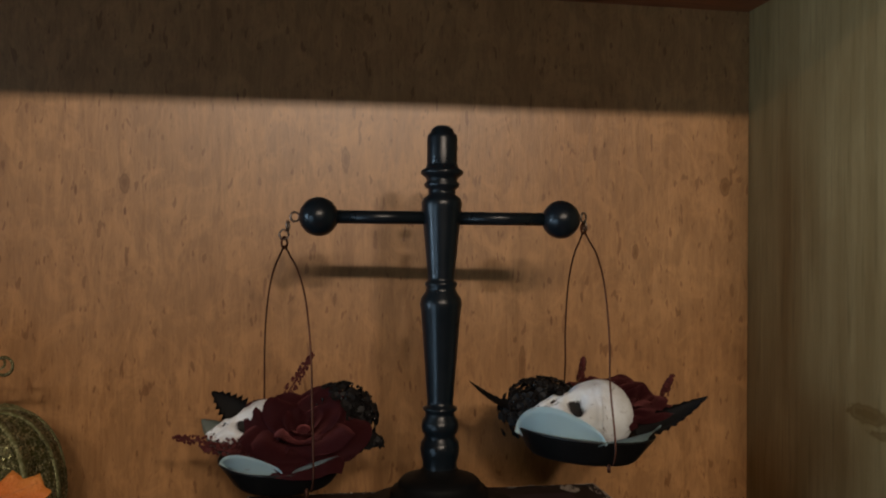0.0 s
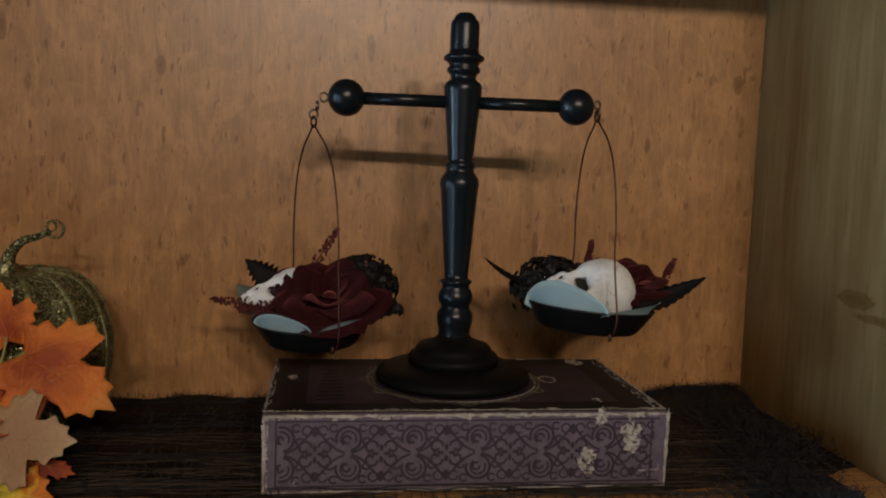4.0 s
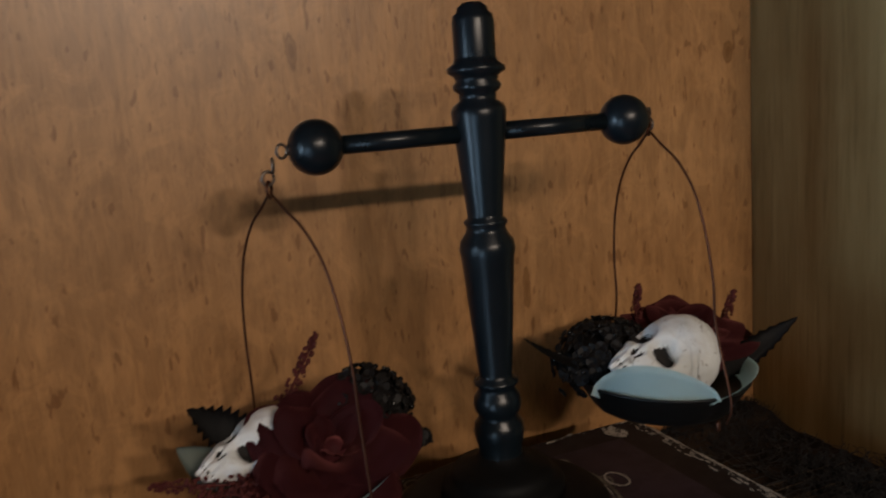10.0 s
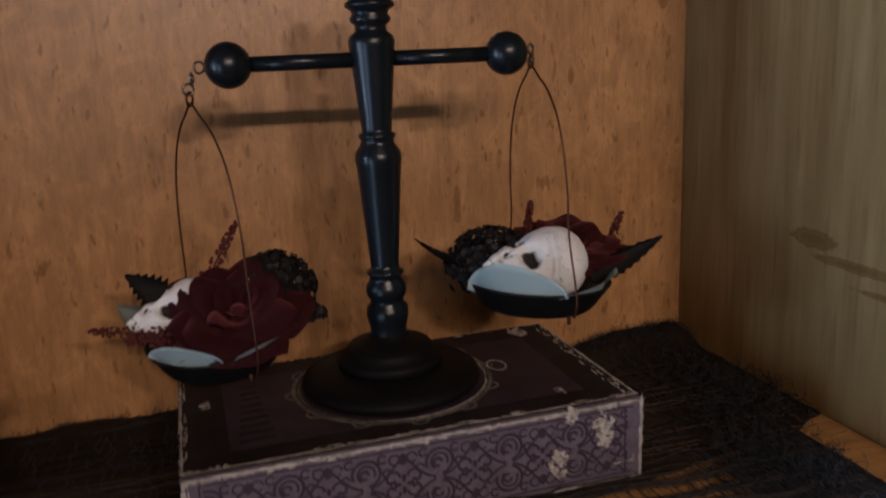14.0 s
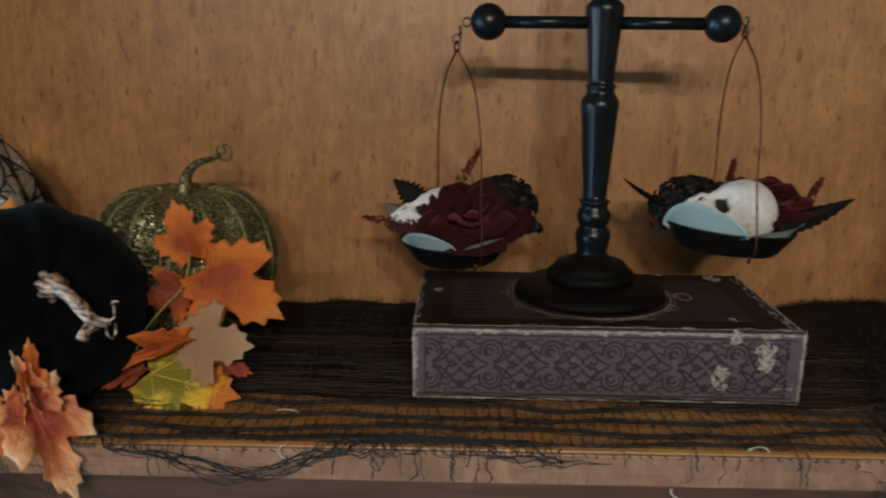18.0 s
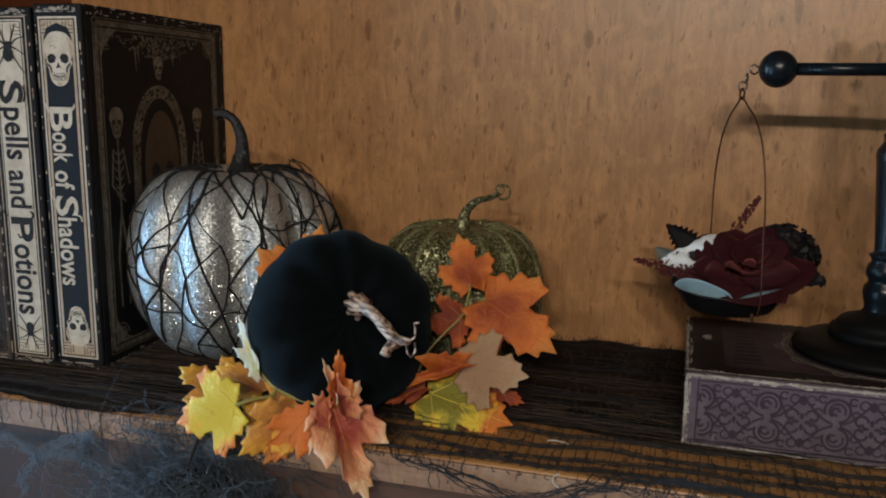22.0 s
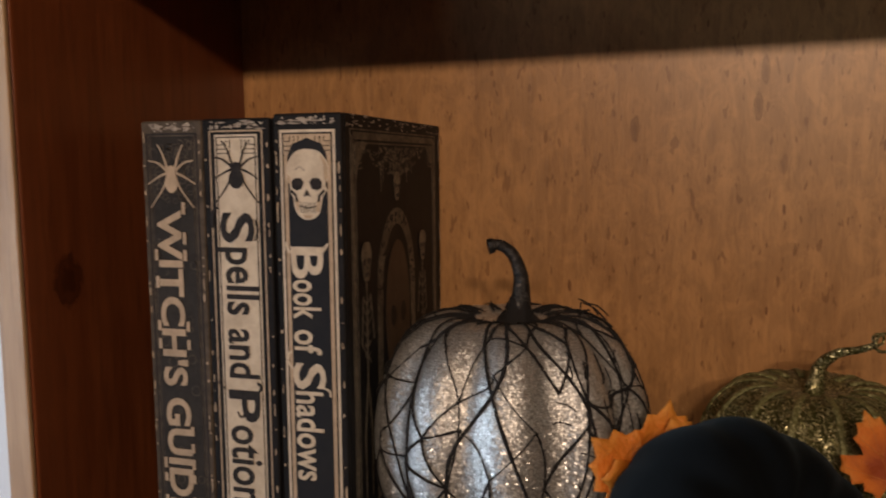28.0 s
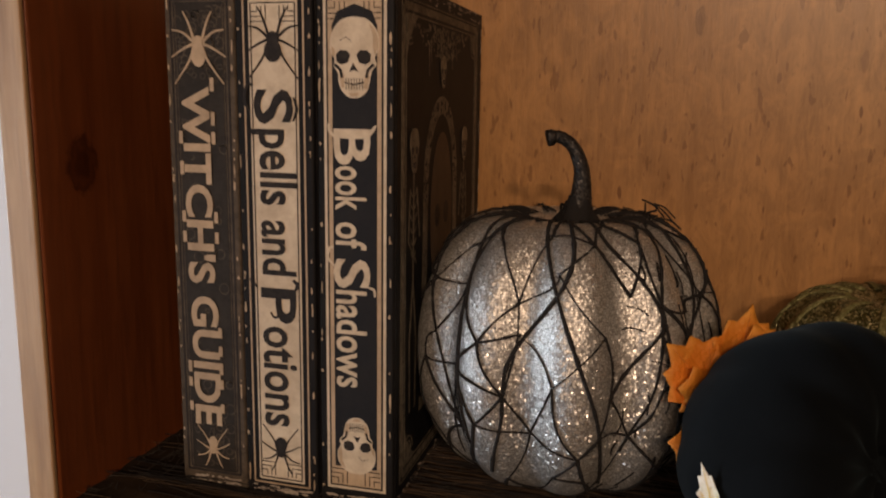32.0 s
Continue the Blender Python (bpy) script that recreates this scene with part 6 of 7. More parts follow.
leaf("pale", (-0.3230, 0.3660, 0.0360), (-0.3370, 0.3640, 0.0750), "pale green silk maple leaf seen edge-on", 0.36, 0.3, 0.05, 0.05, seed=11, vein="yellow", face=(-2, -2, 0))
leaf("bright", (-0.3220, 0.4400, 0.0620), (-0.3150, 0.4430, 0.1235), "orange silk maple leaf standing behind the velvet pumpkin", 0.92, 0.10, -0.05, 0.05, seed=12, spin=14)
leaf("bright", (-0.3120, 0.4320, 0.0680), (-0.3560, 0.4230, 0.1060), "large orange silk maple leaf beside the velvet pumpkin", 1.0, 0.1, 0.05, 0.05, seed=14)
leaf("orange", (-0.2060, 0.4560, 0.0830), (-0.2190, 0.4620, 0.1200), "rust orange silk maple leaf before the green pumpkin", 0.78, 0.12, -0.1, 0.06, seed=15, spin=-12)
leaf("dark", (-0.2090, 0.4440, 0.0640), (-0.2330, 0.4400, 0.0540), "dark orange silk maple leaf beside the velvet pumpkin", 1.15, 0.10, -0.1, 0.06, seed=16, spin=-10)
leaf("orange", (-0.1930, 0.4400, 0.0790), (-0.1400, 0.4280, 0.0500), "large rust orange silk maple leaf", 0.82, 0.12, -0.08, 0.06, seed=17, face=(0, 0, 0.1))
leaf("beige", (-0.1990, 0.4130, 0.0390), (-0.1540, 0.4040, 0.0400), "dull beige silk maple leaf", 0.86, 0.05, -0.06, 0.04, seed=18, vein="beige")
leaf("green", (-0.2250, 0.4180, 0.0160), (-0.1620, 0.4040, 0.0050), "yellow-green silk maple leaf with orange tips", 0.74, 0.06, 0.1, 0.06, seed=19, vein="yellow", face=(0, 0, 0.2))
leaf("orange", (-0.1970, 0.4110, 0.0410), (-0.2450, 0.4010, 0.0210), "folded orange silk maple leaf", 0.26, 0.5, 0.05, 0.05, seed=20, face=(0, 0, 0.4))
leaf("dark", (-0.1830, 0.4200, 0.0240), (-0.1580, 0.4180, 0.0160), "small brown silk maple leaf", 0.6, 0.1, 0.05, 0.05, seed=21)
leaf("dark", (-0.2260, 0.4120, 0.0220), (-0.2510, 0.4050, 0.0090), "small brown-orange silk maple leaf on the shelf", 0.45, 0.25, 0.05, 0.05, seed=22, face=(0, 0, 0.5))

vine = thing("garland_stem", pose(-0.25, 0.41, 0.0), "thin green wire stems of the leaf garland", "stem")
off = Vector((-0.25, 0.41, 0.0))
for pts, r in (
    (((-0.2070, 0.4570, 0.0850), (-0.2070, 0.4500, 0.0750), (-0.2100, 0.4440, 0.0640), (-0.2200, 0.4360, 0.0530), (-0.2300, 0.4280, 0.0400), (-0.2320, 0.4200, 0.0320), (-0.2360, 0.4050, 0.0240)), 0.0008),
    (((-0.1920, 0.4410, 0.0800), (-0.2000, 0.4420, 0.0730), (-0.2100, 0.4440, 0.0640)), 0.0008),
    (((-0.1980, 0.4130, 0.0400), (-0.2090, 0.4140, 0.0360), (-0.2220, 0.4160, 0.0300), (-0.2320, 0.4200, 0.0300)), 0.0008),
    (((-0.3270, 0.3400, 0.0230), (-0.3180, 0.3460, 0.0260), (-0.3100, 0.3540, 0.0260), (-0.3090, 0.3600, 0.0290)), 0.0013),
    (((-0.3240, 0.3660, 0.0370), (-0.3170, 0.3630, 0.0330), (-0.3090, 0.3600, 0.0290), (-0.2960, 0.3570, 0.0260), (-0.2810, 0.3520, 0.0260), (-0.2690, 0.3470, 0.0270)), 0.0013),
):
    part("stem", tube(curve([Vector(p) - off for p in pts], 6), r, 7), stem_green, vine)

# ---- the black gauze on the shelf ----
gauze = paint("black_gauze", (0.013, 0.012, 0.013), 0.9, vary=0.6, scale=300, relief=0.2)
gauze_brown = paint("brown_gauze", (0.095, 0.062, 0.039), 0.9, vary=0.6, scale=300, relief=0.2)
# lighter grey-brown for the front and cross threads
gauze_net = paint("grey_brown_gauze", (0.040, 0.034, 0.030), 0.9, vary=0.6, scale=300, relief=0.2)
# the black gauze again, with blue window light put into its colour
gauze_daylit = paint("daylit_gauze", (0.17, 0.215, 0.27), 0.9, vary=0.6, scale=300, relief=0.2)
matted = Nodes("matted_gauze")
weave = matted.noise(matted.coords((380, 620, 400)), 1.0, 4, 0.7, 0.9)
fold = matted.noise(matted.coords((16, 60, 30), loc=(1, 2, 3)), 1.0, 4, 0.6, 0.8)
matted.bump(weave, 0.5, 0.0012)
broad = matted.ramp(matted.noise(matted.coords((7, 12, 7), loc=(4, 0, 0)), 1.0, 3), (0.40, 0.25), (0.65, 1.0))
matted = matted.done(matted.mix(matted.math("MULTIPLY", matted.math("MULTIPLY", weave, fold), broad), (0.0045, 0.004, 0.004), (0.15, 0.094, 0.057)), 0.95, Specular_IOR_Level=0.1)
gauze_dark = paint("slate_gauze", (0.030, 0.038, 0.050), 0.9, vary=0.6, scale=300, relief=0.2)
# a dimmer copy of the gauze, blue daylight painted in as well
gauze_half_daylit = paint("half_daylit_gauze", (0.07, 0.088, 0.11), 0.9, vary=0.6, scale=300, relief=0.2)
lint = paint("white_lint", (0.55, 0.53, 0.48), 0.9)


def threads(paths, radius):
    """Thin three-sided threads along many paths, as one mesh."""
    verts, faces = [], []
    for path, r in zip(paths, radius if hasattr(radius, "__len__") else [radius] * len(paths)):
        p = np.asarray(path, float)
        d = np.gradient(p, axis=0)
        d /= np.linalg.norm(d, axis=1, keepdims=True) + 1e-12
        ref = np.array((0.3, 0.2, 1.0)) if abs(d[:, 2]).mean() < 0.7 else np.array((1.0, 0.3, 0.1))
        s = np.cross(d, ref)
        s /= np.linalg.norm(s, axis=1, keepdims=True) + 1e-12
        u = np.cross(s, d)
        base, n = len(verts), len(p)
        ring_ = np.stack([p + r * (math.cos(a) * s + math.sin(a) * u) for a in (0.5, 2.6, 4.7)], 1).reshape(-1, 3)
        verts.extend(ring_.tolist())
        for i in range(n - 1):
            q = base + 3 * i
            for k in range(3):
                j = (k + 1) % 3
                faces.append((q + k, q + j, q + 3 + j, q + 3 + k))
    me = bpy.data.meshes.new("threads")
    me.from_pydata(verts, [], faces)
    me.polygons.foreach_set("use_smooth", [True] * len(me.polygons))
    return me


rng = np.random.default_rng(4)


def wavy(n, amp, freq):
    """A smooth random wave of n values."""
    x = np.linspace(0, 1, n)
    return amp * sum(np.sin(2 * np.pi * (freq * k * x + rng.random())) * rng.uniform(0.3, 1) / k for k in (1, 1.7, 2.9)) / 1.5


XL, XR = LEFT + 0.004, RIGHT - 0.004


def torn(paths):
    """The threads cut off along the torn edge of the cloth, which leaves a bare wedge of shelf by the side board."""
    out = []
    for p in paths:
        keep = p[:, 0] < 0.300 + 0.42 * np.maximum(0.0, p[:, 1] - 0.370) + 0.004 * np.sin(p[:, 1] * 400)
        n_ = len(p) if keep.all() else int(np.argmin(keep))
        if n_ > 2:
            out.append(p[:n_])
    return out


N = 110
gz = thing("gauze_cloth", pose(0, 0, 0), "torn black gauze cloth spread over the shelf and hanging down", "cloth")
# loose bundles of threads along the front, dense matted threads towards the back
front, back = [], []
xs = np.linspace(XL, XR, N)
for row, yc in enumerate((0.3605, 0.3745, 0.3900, 0.4080)):
    mid = wavy(N, 0.0066, 4) + wavy(N, 0.0016, 11)
    for k in range(13):
        y = yc + mid + wavy(N, 0.0014, 9) + wavy(N, 0.0007, 24) + rng.normal(0, 0.0016)
        i0, i1 = (0, N) if k < 8 else sorted(rng.integers(0, N, 2))
        if i1 - i0 > 6:
            front.append(np.stack([xs, np.maximum(y, 0.3575), 0.0009 + np.abs(wavy(N, 0.0014, 9)) + 0.0001 * k], 1)[i0:i1])
for k in range(300):
    f = rng.random() ** 1.4
    yc = 0.420 + 0.19 * f
    m = int(rng.integers(8, 50))
    i0 = int(rng.integers(0, N - m + 1))
    slope = rng.normal(0, 0.020) * np.linspace(-1, 1, N)
    y = np.clip(yc + slope + wavy(N, 0.0050, 5) + wavy(N, 0.0016, 18), 0.405, 0.612)
    back.append(np.stack([xs, y, 0.0030 + 0.002 * rng.random() + np.abs(wavy(N, 0.0018, 9))], 1)[i0:i0 + m])
# extra threads, half of them brown, painting the window's light onto the left
for k in range(170):
    m = int(rng.integers(6, 22))
    i0 = int(rng.integers(0, 44 - m // 2))
    y = np.clip(rng.uniform(0.365, 0.50) + wavy(N, 0.003, 5) + wavy(N, 0.0012, 18), 0.3600, 0.51)
    back.append(np.stack([xs, y, 0.0042 + 0.0015 * rng.random() + np.abs(wavy(N, 0.0012, 9))], 1)[i0:i0 + m])
tagged(part("front_thread_mass", threads(torn(front), 0.00029), gauze_net, gz), kind="stuff")
tagged(part("matted_thread_mass", threads(torn(back[::2]), 0.00034), gauze, gz), kind="stuff")
tagged(part("brown_thread_mass", threads([p for p in back[1::2] if p[:, 1].mean() < 0.52], 0.00021), gauze_brown, gz, "brownish threads, more on the left where window light is painted in"), kind="stuff")


def heap(x):
    """Height of the rumpled rim at the back panel."""
    return 0.0025 + 0.009 * np.exp(-(((x - 0.300) / 0.045) ** 2)) + 0.0015 * np.sin(x * 40) + 0.001 * np.sin(x * 97 + 1)


# the matted inner layer of the cloth, a rumpled sheet that climbs a little at the back
lay = bmesh.new()
NX, NY = 150, 44
grid = []
for i in range(NX + 1):
    col_ = []
    for j in range(NY + 1):
        v = j / NY
        x = XL + (XR - XL) * i / NX
        y0 = 0.416 + 0.006 * math.sin(x * 31) + 0.004 * noise.noise(Vector((x * 70, 1, 2)))
        y0 -= 0.062 * max(0.0, min(1.0, (-0.33 - x) / 0.08))
        if x > 0.27:
            y0 += 0.55 * (x - 0.27)
        y = y0 + (0.6138 - y0) * v
        z = 0.0014 + 0.0026 * abs(noise.noise(Vector((x * 22, y * 70, 0)))) * min(1, 6 * v) + 0.0008 * noise.noise(Vector((x * 160, y * 200, 4)))
        up_ = max(0.0, min(1.0, (y - 0.565) / 0.046))
        z += float(heap(x)) * up_ * up_ * (3 - 2 * up_) * (1 + 0.35 * noise.noise(Vector((x * 60, y * 40, 7))))
        col_.append(lay.verts.new((x, y, max(z, 0.0006))))
    grid.append(col_)
for i in range(NX):
    for j in range(NY):
        lay.faces.new((grid[i][j], grid[i + 1][j], grid[i + 1][j + 1], grid[i][j + 1]))
part("inner_layer", lay, matted, gz, "matted black-brown inner layer of gauze")
cross = []
x = XL + 0.003
while x < XR:
    m = 46
    yy = np.linspace(0.357, 0.61, m)
    cross.append(np.stack([x + wavy(m, 0.0016, 2), yy, 0.0010 + np.abs(wavy(m, 0.0012, 6))], 1))
    # each goes on over the edge and down
    drop = rng.uniform(0.003, 0.016) * (rng.random() > 0.8) + 0.002
    zz = np.linspace(0.001, -drop, 8)
    cross.append(np.stack([x + wavy(8, 0.0025, 1) * np.linspace(0, 1, 8), np.full(8, 0.3508), zz], 1))
    x += rng.uniform(0.0055, 0.0100)
for k in range(700):
    m = 12
    a = rng.uniform(0.41, 0.57)
    b = a + rng.uniform(0.01, 0.04)
    x = rng.uniform(XL, XR)
    cross.append(np.stack([x + wavy(m, 0.003, 1), np.linspace(a, b, m), 0.0035 + np.abs(wavy(m, 0.002, 4))], 1))
tagged(part("cross_thread_mass", threads(torn(cross), 0.00032), gauze_net, gz), kind="stuff")
# fine hairs that stand off the cloth, more of them at the back rim and in the right corner
hair = []
for k in range(7000):
    m = 5
    kind_ = rng.random()
    x = rng.uniform(XL + 0.005, XR - 0.005) if kind_ < 0.8 else rng.normal(0.285, 0.03)
    x = min(x, XR - 0.004)
    y = rng.uniform(0.358, 0.61) if kind_ < 0.35 else 0.611 - 0.05 * rng.random() ** 2
    up_ = max(0.0, min(1.0, (y - 0.565) / 0.046))
    z = 0.002 + float(heap(x)) * up_ * up_ * (3 - 2 * up_)
    d = rng.normal(0, 1, 3) * (1, 0.5, 0.5) + (0, -0.2, 0.5)
    s_ = np.linspace(0, 1, m)[:, None]
    pts = np.array((x, y, z)) + d / np.linalg.norm(d) * s_ * rng.uniform(0.002, 0.007) + rng.normal(0, 0.0015, 3) * s_**2
    pts[:, 1] = np.minimum(pts[:, 1], 0.6145)
    pts[:, 0] = np.minimum(pts[:, 0], XR)
    hair.append(pts)
for k in range(5200):
    m = 5
    row = front[int(rng.integers(0, len(front)))]
    c = row[int(rng.integers(0, len(row)))]
    d = rng.normal(0, 1, 3) * (1, 0.9, 0.35)
    s_ = np.linspace(0, 1, m)[:, None]
    pts = c + d / np.linalg.norm(d) * s_ * rng.uniform(0.0015, 0.0045) + rng.normal(0, 0.0015, 3) * s_**2
    pts[:, 1] = np.maximum(pts[:, 1], 0.3568)
    pts[:, 2] = np.maximum(pts[:, 2], 0.0004)
    hair.append(pts)
tagged(part("hair_mass", threads(torn(hair), 0.00019), gauze, gz), kind="stuff")


def tangle(n, centre, spread, length, drop, seed):
    """Loose hairy threads round a place."""
    g = np.random.default_rng(seed)
    out = []
    for k in range(n):
        m = 14
        p = np.array(centre) + g.normal(0, 1, 3) * spread
        d = g.normal(0, 1, 3) * (1.0, 0.35, 0.7)
        d /= np.linalg.norm(d)
        s = np.linspace(-0.5, 0.5, m)[:, None]
        bend_ = g.normal(0, 1, 3) * length * 0.5
        pts = p + d * s * length + bend_ * (s**2) + np.array((0, 0, -drop)) * np.abs(s)
        pts += np.stack([wavy(m, 0.0015, 2) for _ in range(3)], 1)
        pts[:, 1] = np.where(pts[:, 2] < 0.001, np.minimum(pts[:, 1], 0.3500), pts[:, 1])
        out.append(pts)
    return out


hang = tangle(1000, (-0.365, 0.3485, -0.036), (0.034, 0.0016, 0.020), 0.034, 0.02, 1)
hang += tangle(900, (-0.345, 0.3485, -0.072), (0.055, 0.0016, 0.020), 0.040, 0.02, 2)
hang += tangle(520, (-0.352, 0.3040, -0.036), (0.030, 0.0030, 0.013), 0.028, 0.012, 21)
tagged(part("hanging_clump", threads(hang, 0.00022), gauze_half_daylit, gz, "matted blue-grey clump hanging over the edge, coloured as daylit"), kind="stuff")
wisp = []
for k in range(18):
    c = np.array((rng.normal(-0.365, 0.045), 0.3480 - 0.002 * rng.random(), rng.normal(-0.046, 0.022)))
    d = rng.normal(0, 1, 3) * (1, 0.1, 0.8)
    d /= np.linalg.norm(d)
    bend0 = rng.normal(0, 0.020, 3) * (1, 0.1, 1)
    ln = rng.uniform(0.02, 0.06)
    for j in range(16):
        m = 16
        s_ = np.linspace(-0.5, 0.5, m)[:, None]
        pts = c + rng.normal(0, 0.0030, 3) * (1, 0.3, 1) + d * s_ * ln * rng.uniform(0.6, 1.1) + bend0 * s_**2 * 2 + rng.normal(0, 0.012, 3) * (1, 0.1, 1) * s_
        pts += np.stack([wavy(m, 0.0012, 2), wavy(m, 0.0004, 2), wavy(m, 0.0012, 2)], 1)
        pts[:, 1] = np.clip(pts[:, 1], 0.3440, 0.3510)
        pts[:, 2] = np.minimum(pts[:, 2], -0.005 - 0.004 * rng.random())
        wisp.append(pts)
wisp += tangle(70, (-0.360, 0.3000, -0.036), (0.032, 0.0025, 0.015), 0.034, 0.010, 22)
tagged(part("wisp_mass", threads(wisp, 0.00018), gauze_daylit, gz, "pale blue-grey wisps of torn gauze, coloured as daylit"), kind="stuff")
# torn web under the edge: bundles of fine threads along slack curves
sw = []
WEB = (
    ((-0.655, -0.024), (-0.600, -0.034), (-0.560, -0.030), (-0.529, -0.030), (-0.512, -0.026), (-0.500, -0.031), (-0.488, -0.036), (-0.470, -0.033), (-0.453, -0.032), (-0.432, -0.040), (-0.409, -0.041)),
    ((-0.453, -0.032), (-0.449, -0.024), (-0.446, -0.017), (-0.440, -0.013)),
    ((-0.488, -0.037), (-0.498, -0.049), (-0.504, -0.056), (-0.502, -0.066)),
    ((-0.488, -0.036), (-0.475, -0.028), (-0.464, -0.022), (-0.450, -0.016)),
    ((-0.600, -0.034), (-0.585, -0.046), (-0.590, -0.060)),
)
for line, many in zip(WEB, (60, 34, 18, 22, 14)):
    way = np.array([tuple(p) for p in curve([(x, 0.3455, z) for x, z in line], 7)])
    m = len(way)
    for k in range(many):
        i0, i1 = sorted(rng.integers(0, m, 2)) if k % 3 else (0, m)
        if i1 - i0 > 5:
            thick_ = 0.0022 * (0.5 + np.abs(wavy(m, 1.0, 3)))[:, None]
            off_ = rng.normal(0, 1, 3) * (0.6, 0.5, 1.0) * thick_
            loose = np.stack([wavy(m, 0.0012, 4), wavy(m, 0.0006, 4), wavy(m, 0.0016, 4)], 1)
            p = way + off_ + loose
            p[:, 1] = np.clip(p[:, 1], 0.3430, 0.3505)
            sw.append(p[i0:i1])
    for k in range(many):
        c = way[int(rng.integers(0, m))]
        sw += tangle(1, c, (0.002, 0.001, 0.002), 0.012, 0.003, 400 + k)
tagged(part("hanging_swag", threads(sw, 0.00022), gauze_daylit, gz, "blue-grey swag of torn gauze under the edge, coloured as daylit"), kind="stuff")
# single threads that fall over the front edge
fall = []
for k in range(60):
    m = 16
    x = rng.uniform(-0.655, -0.37) if k < 32 else rng.uniform(-0.37, 0.33)
    low = rng.uniform(0.012, 0.032) if k < 32 else rng.uniform(0.006, 0.020)
    zz = np.linspace(0.0022, -low, m)
    xx = x + wavy(m, 0.0030, 1.2) * np.linspace(0.2, 1, m)
    fall.append(np.stack([xx, np.where(zz > 0.0006, 0.3545, 0.3512) - 0.0008 * np.linspace(0, 1, m), zz], 1))
    if k % 2:
        fall.append(fall[-1] + np.stack([wavy(m, 0.0012, 2), np.zeros(m), np.zeros(m)], 1))
tagged(part("falling_thread_mass", threads(fall, 0.00024), gauze_dark, gz), kind="stuff")


def tidy(paths):
    return [np.stack([np.minimum(p[:, 0], RIGHT - 0.002), p[:, 1], np.where(p[:, 1] > 0.352, np.maximum(p[:, 2], 0.0008), p[:, 2])], 1) for p in paths]


dark_ = tangle(420, (0.262, 0.428, 0.003), (0.016, 0.026, 0.002), 0.018, 0.0, 3) + tangle(500, (0.300, 0.500, 0.004), (0.018, 0.025, 0.002), 0.020, 0.0, 8)
tagged(part("corner_clump", threads(torn(tidy(dark_)), 0.00026), gauze, gz, "matted black clump in the corner"), kind="stuff")
dark_ = tangle(130, (0.283, 0.385, 0.002), (0.010, 0.012, 0.001), 0.014, 0.0, 6)
tagged(part("corner_wisp", threads(torn(tidy(dark_)), 0.00022), gauze_dark, gz), kind="stuff")
rt = []
rt += tangle(200, (0.275, 0.346, -0.012), (0.014, 0.003, 0.010), 0.020, 0.02, 4)
rt += tangle(170, (0.210, 0.346, -0.030), (0.030, 0.003, 0.008), 0.022, 0.02, 5)
tagged(part("corner_fringe", threads(tidy(rt), 0.00022), gauze_dark, gz, "blue-grey fringe of torn gauze"), kind="stuff")
# strands that dip over the front edge, and lint caught in the net
dip = []
for k in range(22):
    m = 60
    a, b = sorted(rng.uniform(-0.27, 0.06, 2))
    if b - a < 0.05:
        a, b = -0.255, 0.03
    xx = np.linspace(a, b, m)
    low = 0.013 * np.exp(-(((xx + 0.150) / 0.035) ** 2)) + 0.004 * np.sin(xx * 30)
    zz = 0.0015 - low * rng.uniform(0.7, 1.2) - 0.005 * rng.random() + wavy(m, 0.0038, 4) + wavy(m, 0.0014, 14)
    dip.append(np.stack([xx, np.where(zz > 0.0, 0.3585, 0.3500) - 0.001 * rng.random(), zz], 1))
tagged(part("dipping_strand_mass", threads(dip, 0.00026), gauze_dark, gz), kind="stuff")
for c, r, a0 in (((-0.132, 0.392, 0.003), 0.007, 20), ((-0.122, 0.3495, 0.000), 0.006, 110), ((0.136, 0.352, 0.003), 0.007, 0), ((0.236, 0.356, 0.006), 0.008, 40), ((-0.235, 0.3470, -0.036), 0.006, 80), ((0.095, 0.3490, -0.020), 0.005, 150)):
    pts = [Vector(c) + Vector((r * math.cos(radians(a0 + 16 * i)), 0.3 * r * math.sin(radians(16 * i)) if c[1] > 0.355 else -0.0004 * i, 0.6 * r * math.sin(radians(a0 + 16 * i)) * (0.15 if c[1] > 0.355 else 1))) for i in range(10)]
    tagged(part("lint", tube(pts, 0.00045, 6), lint), "short curl of white lint caught in the gauze", "lint")

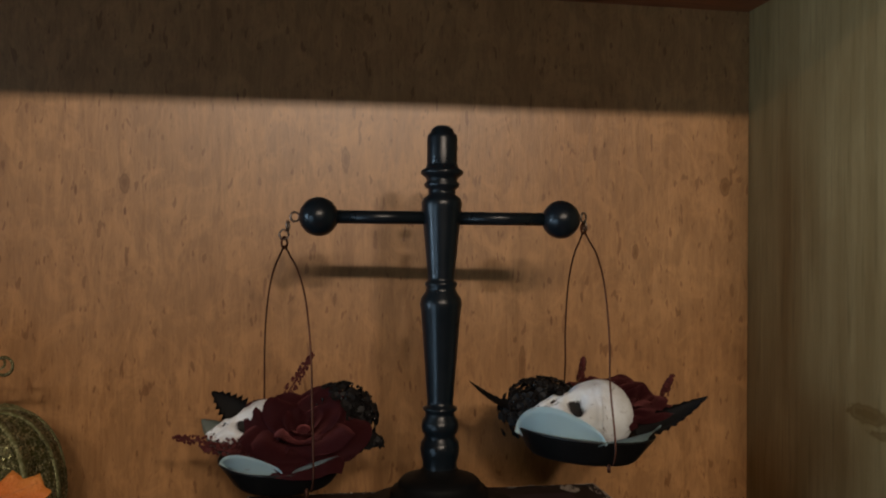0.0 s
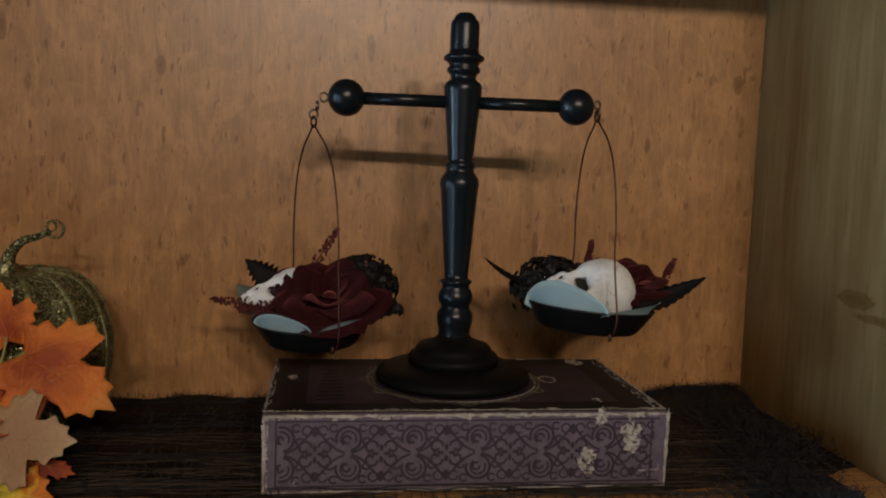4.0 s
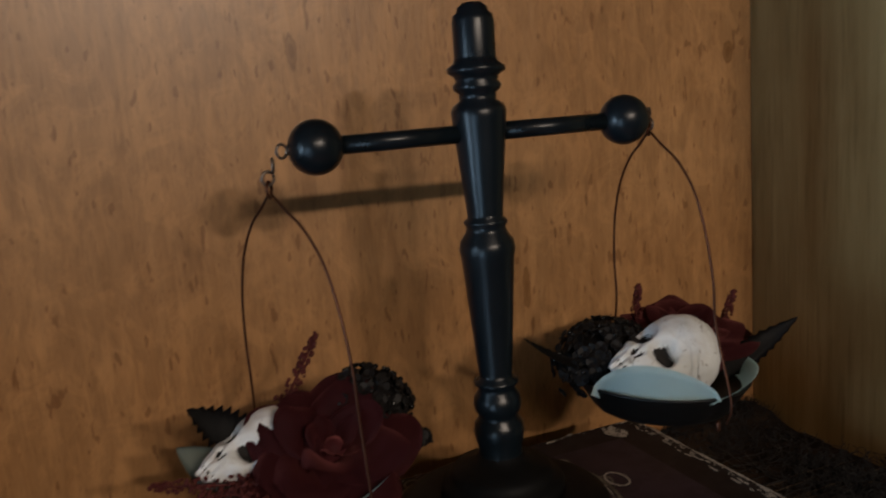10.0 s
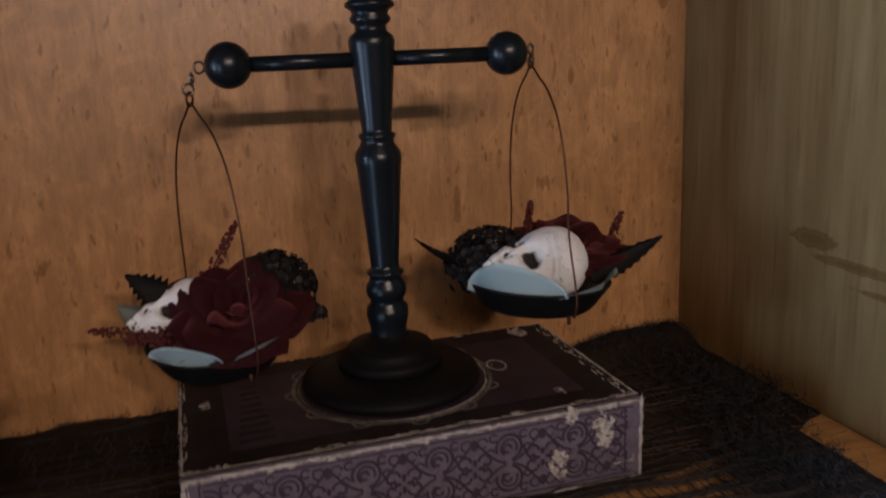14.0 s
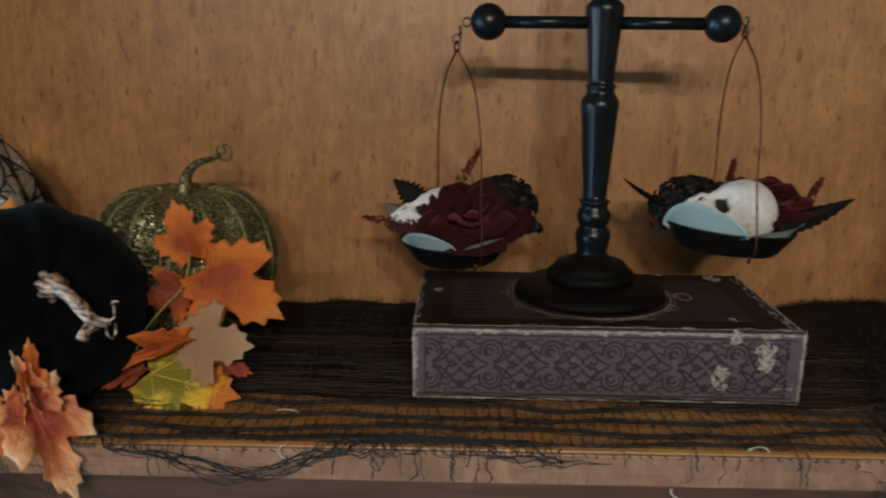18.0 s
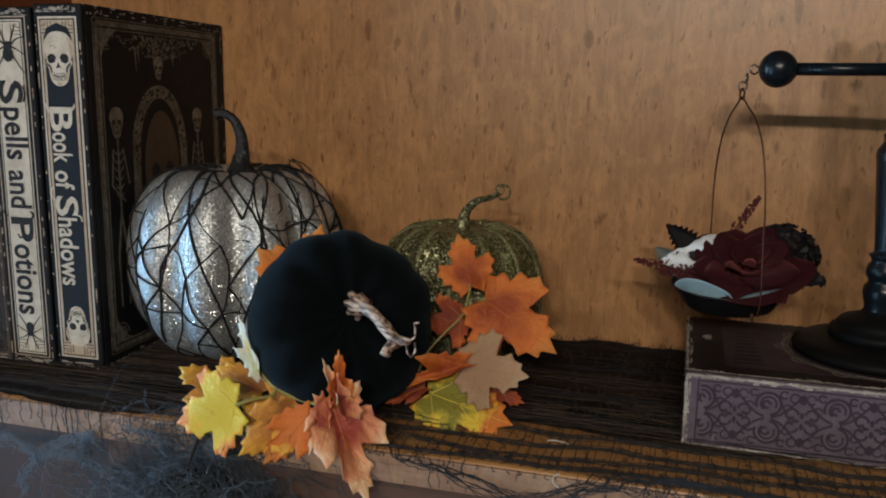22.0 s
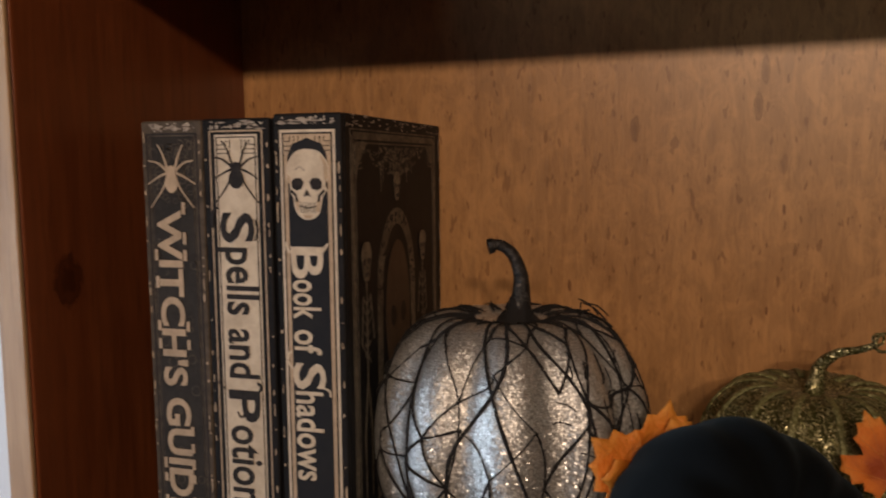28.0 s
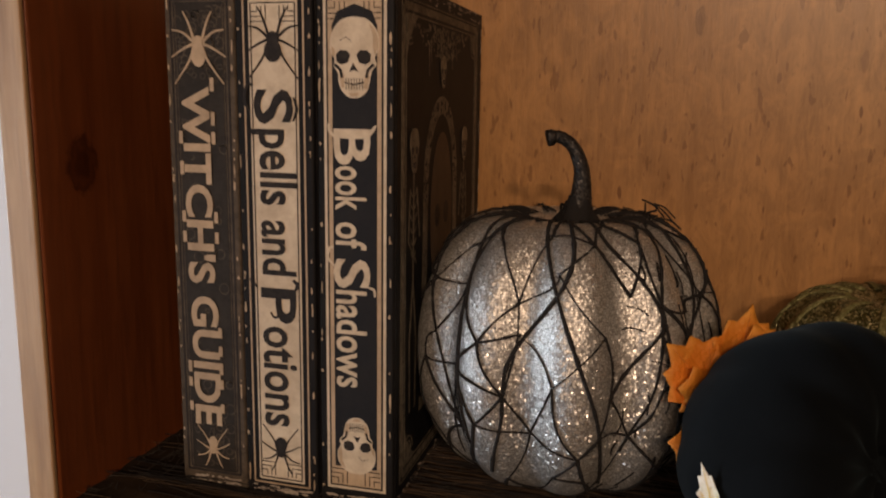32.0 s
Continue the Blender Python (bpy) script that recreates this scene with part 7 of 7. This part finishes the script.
# a wrapped ornament that hangs below the shelf edge, seen only in part
OC = Vector((-0.357, 0.3270, -0.038))
orn = thing("hanging_ornament", Matrix.Translation(OC), "dark gauze-wrapped ornament hanging below the shelf edge", "ornament")
bm = bmesh.new()
bmesh.ops.create_icosphere(bm, subdivisions=4, radius=0.0190)
for v in bm.verts:
    v.co *= 1 + 0.16 * noise.noise(v.co * 60) + 0.06 * noise.noise(v.co * 200)
    v.co.x *= 1.2
part("wrapped_ball", bm, matted, orn, "lumpy ball wound in black gauze")
g = np.random.default_rng(77)
wound = []
for k in range(420):
    m = 14
    n1 = g.normal(0, 1, 3)
    n1 /= np.linalg.norm(n1)
    e1 = np.cross(n1, (0.3, 0.2, 0.9))
    e1 /= np.linalg.norm(e1)
    e2 = np.cross(n1, e1)
    a = g.uniform(0, 6.28) + np.linspace(0, g.uniform(0.6, 2.4), m)[:, None]
    pts = (np.cos(a) * e1 + np.sin(a) * e2 + n1 * g.uniform(-0.5, 0.5)) * g.uniform(0.0195, 0.0235)
    pts *= np.array((1.2, 1, 1))
    pts += np.stack([wavy(m, 0.0012, 2) for _ in range(3)], 1)
    wound.append(pts)
tagged(part("wound_thread_mass", threads(wound, 0.00030), gauze_half_daylit, orn, "slate-grey wound threads"), kind="stuff")
ruff = bmesh.new()
rows = []
for i in range(7):
    f = i / 6
    rows.append([ruff.verts.new(((0.016 + 0.026 * f + 0.003 * f * math.sin(9 * q)) * math.cos(q) * 1.1, (0.010 + 0.006 * f) * math.sin(q), -0.017 - 0.010 * f + 0.004 * f * math.sin(11 * q + 1))) for q in (2 * math.pi * k / 90 for k in range(90))])
for lo, hi in zip(rows, rows[1:]):
    for k in range(90):
        ruff.faces.new((lo[k], lo[(k + 1) % 90], hi[(k + 1) % 90], hi[k]))
bmesh.ops.solidify(ruff, geom=ruff.faces[:], thickness=0.0008)
part("ruff", ruff, stem_black, orn, "ruffled black glitter collar")
part("cord", tube(curve([(0, 0, 0.016), (0.001, 0.008, 0.028), (0, 0.0215, 0.0365), (0, 0.030, 0.0390)], 5), 0.0012, 7), gauze, orn)
pale_knob = lathe([(0, -0.008), (0.009, -0.006), (0.0125, 0.0), (0.010, 0.006), (0, 0.0085)], 28)
part("knob", moved(pale_knob, Matrix.Translation((-0.026, -0.004, -0.0245))), bone, orn, "white oval knob")
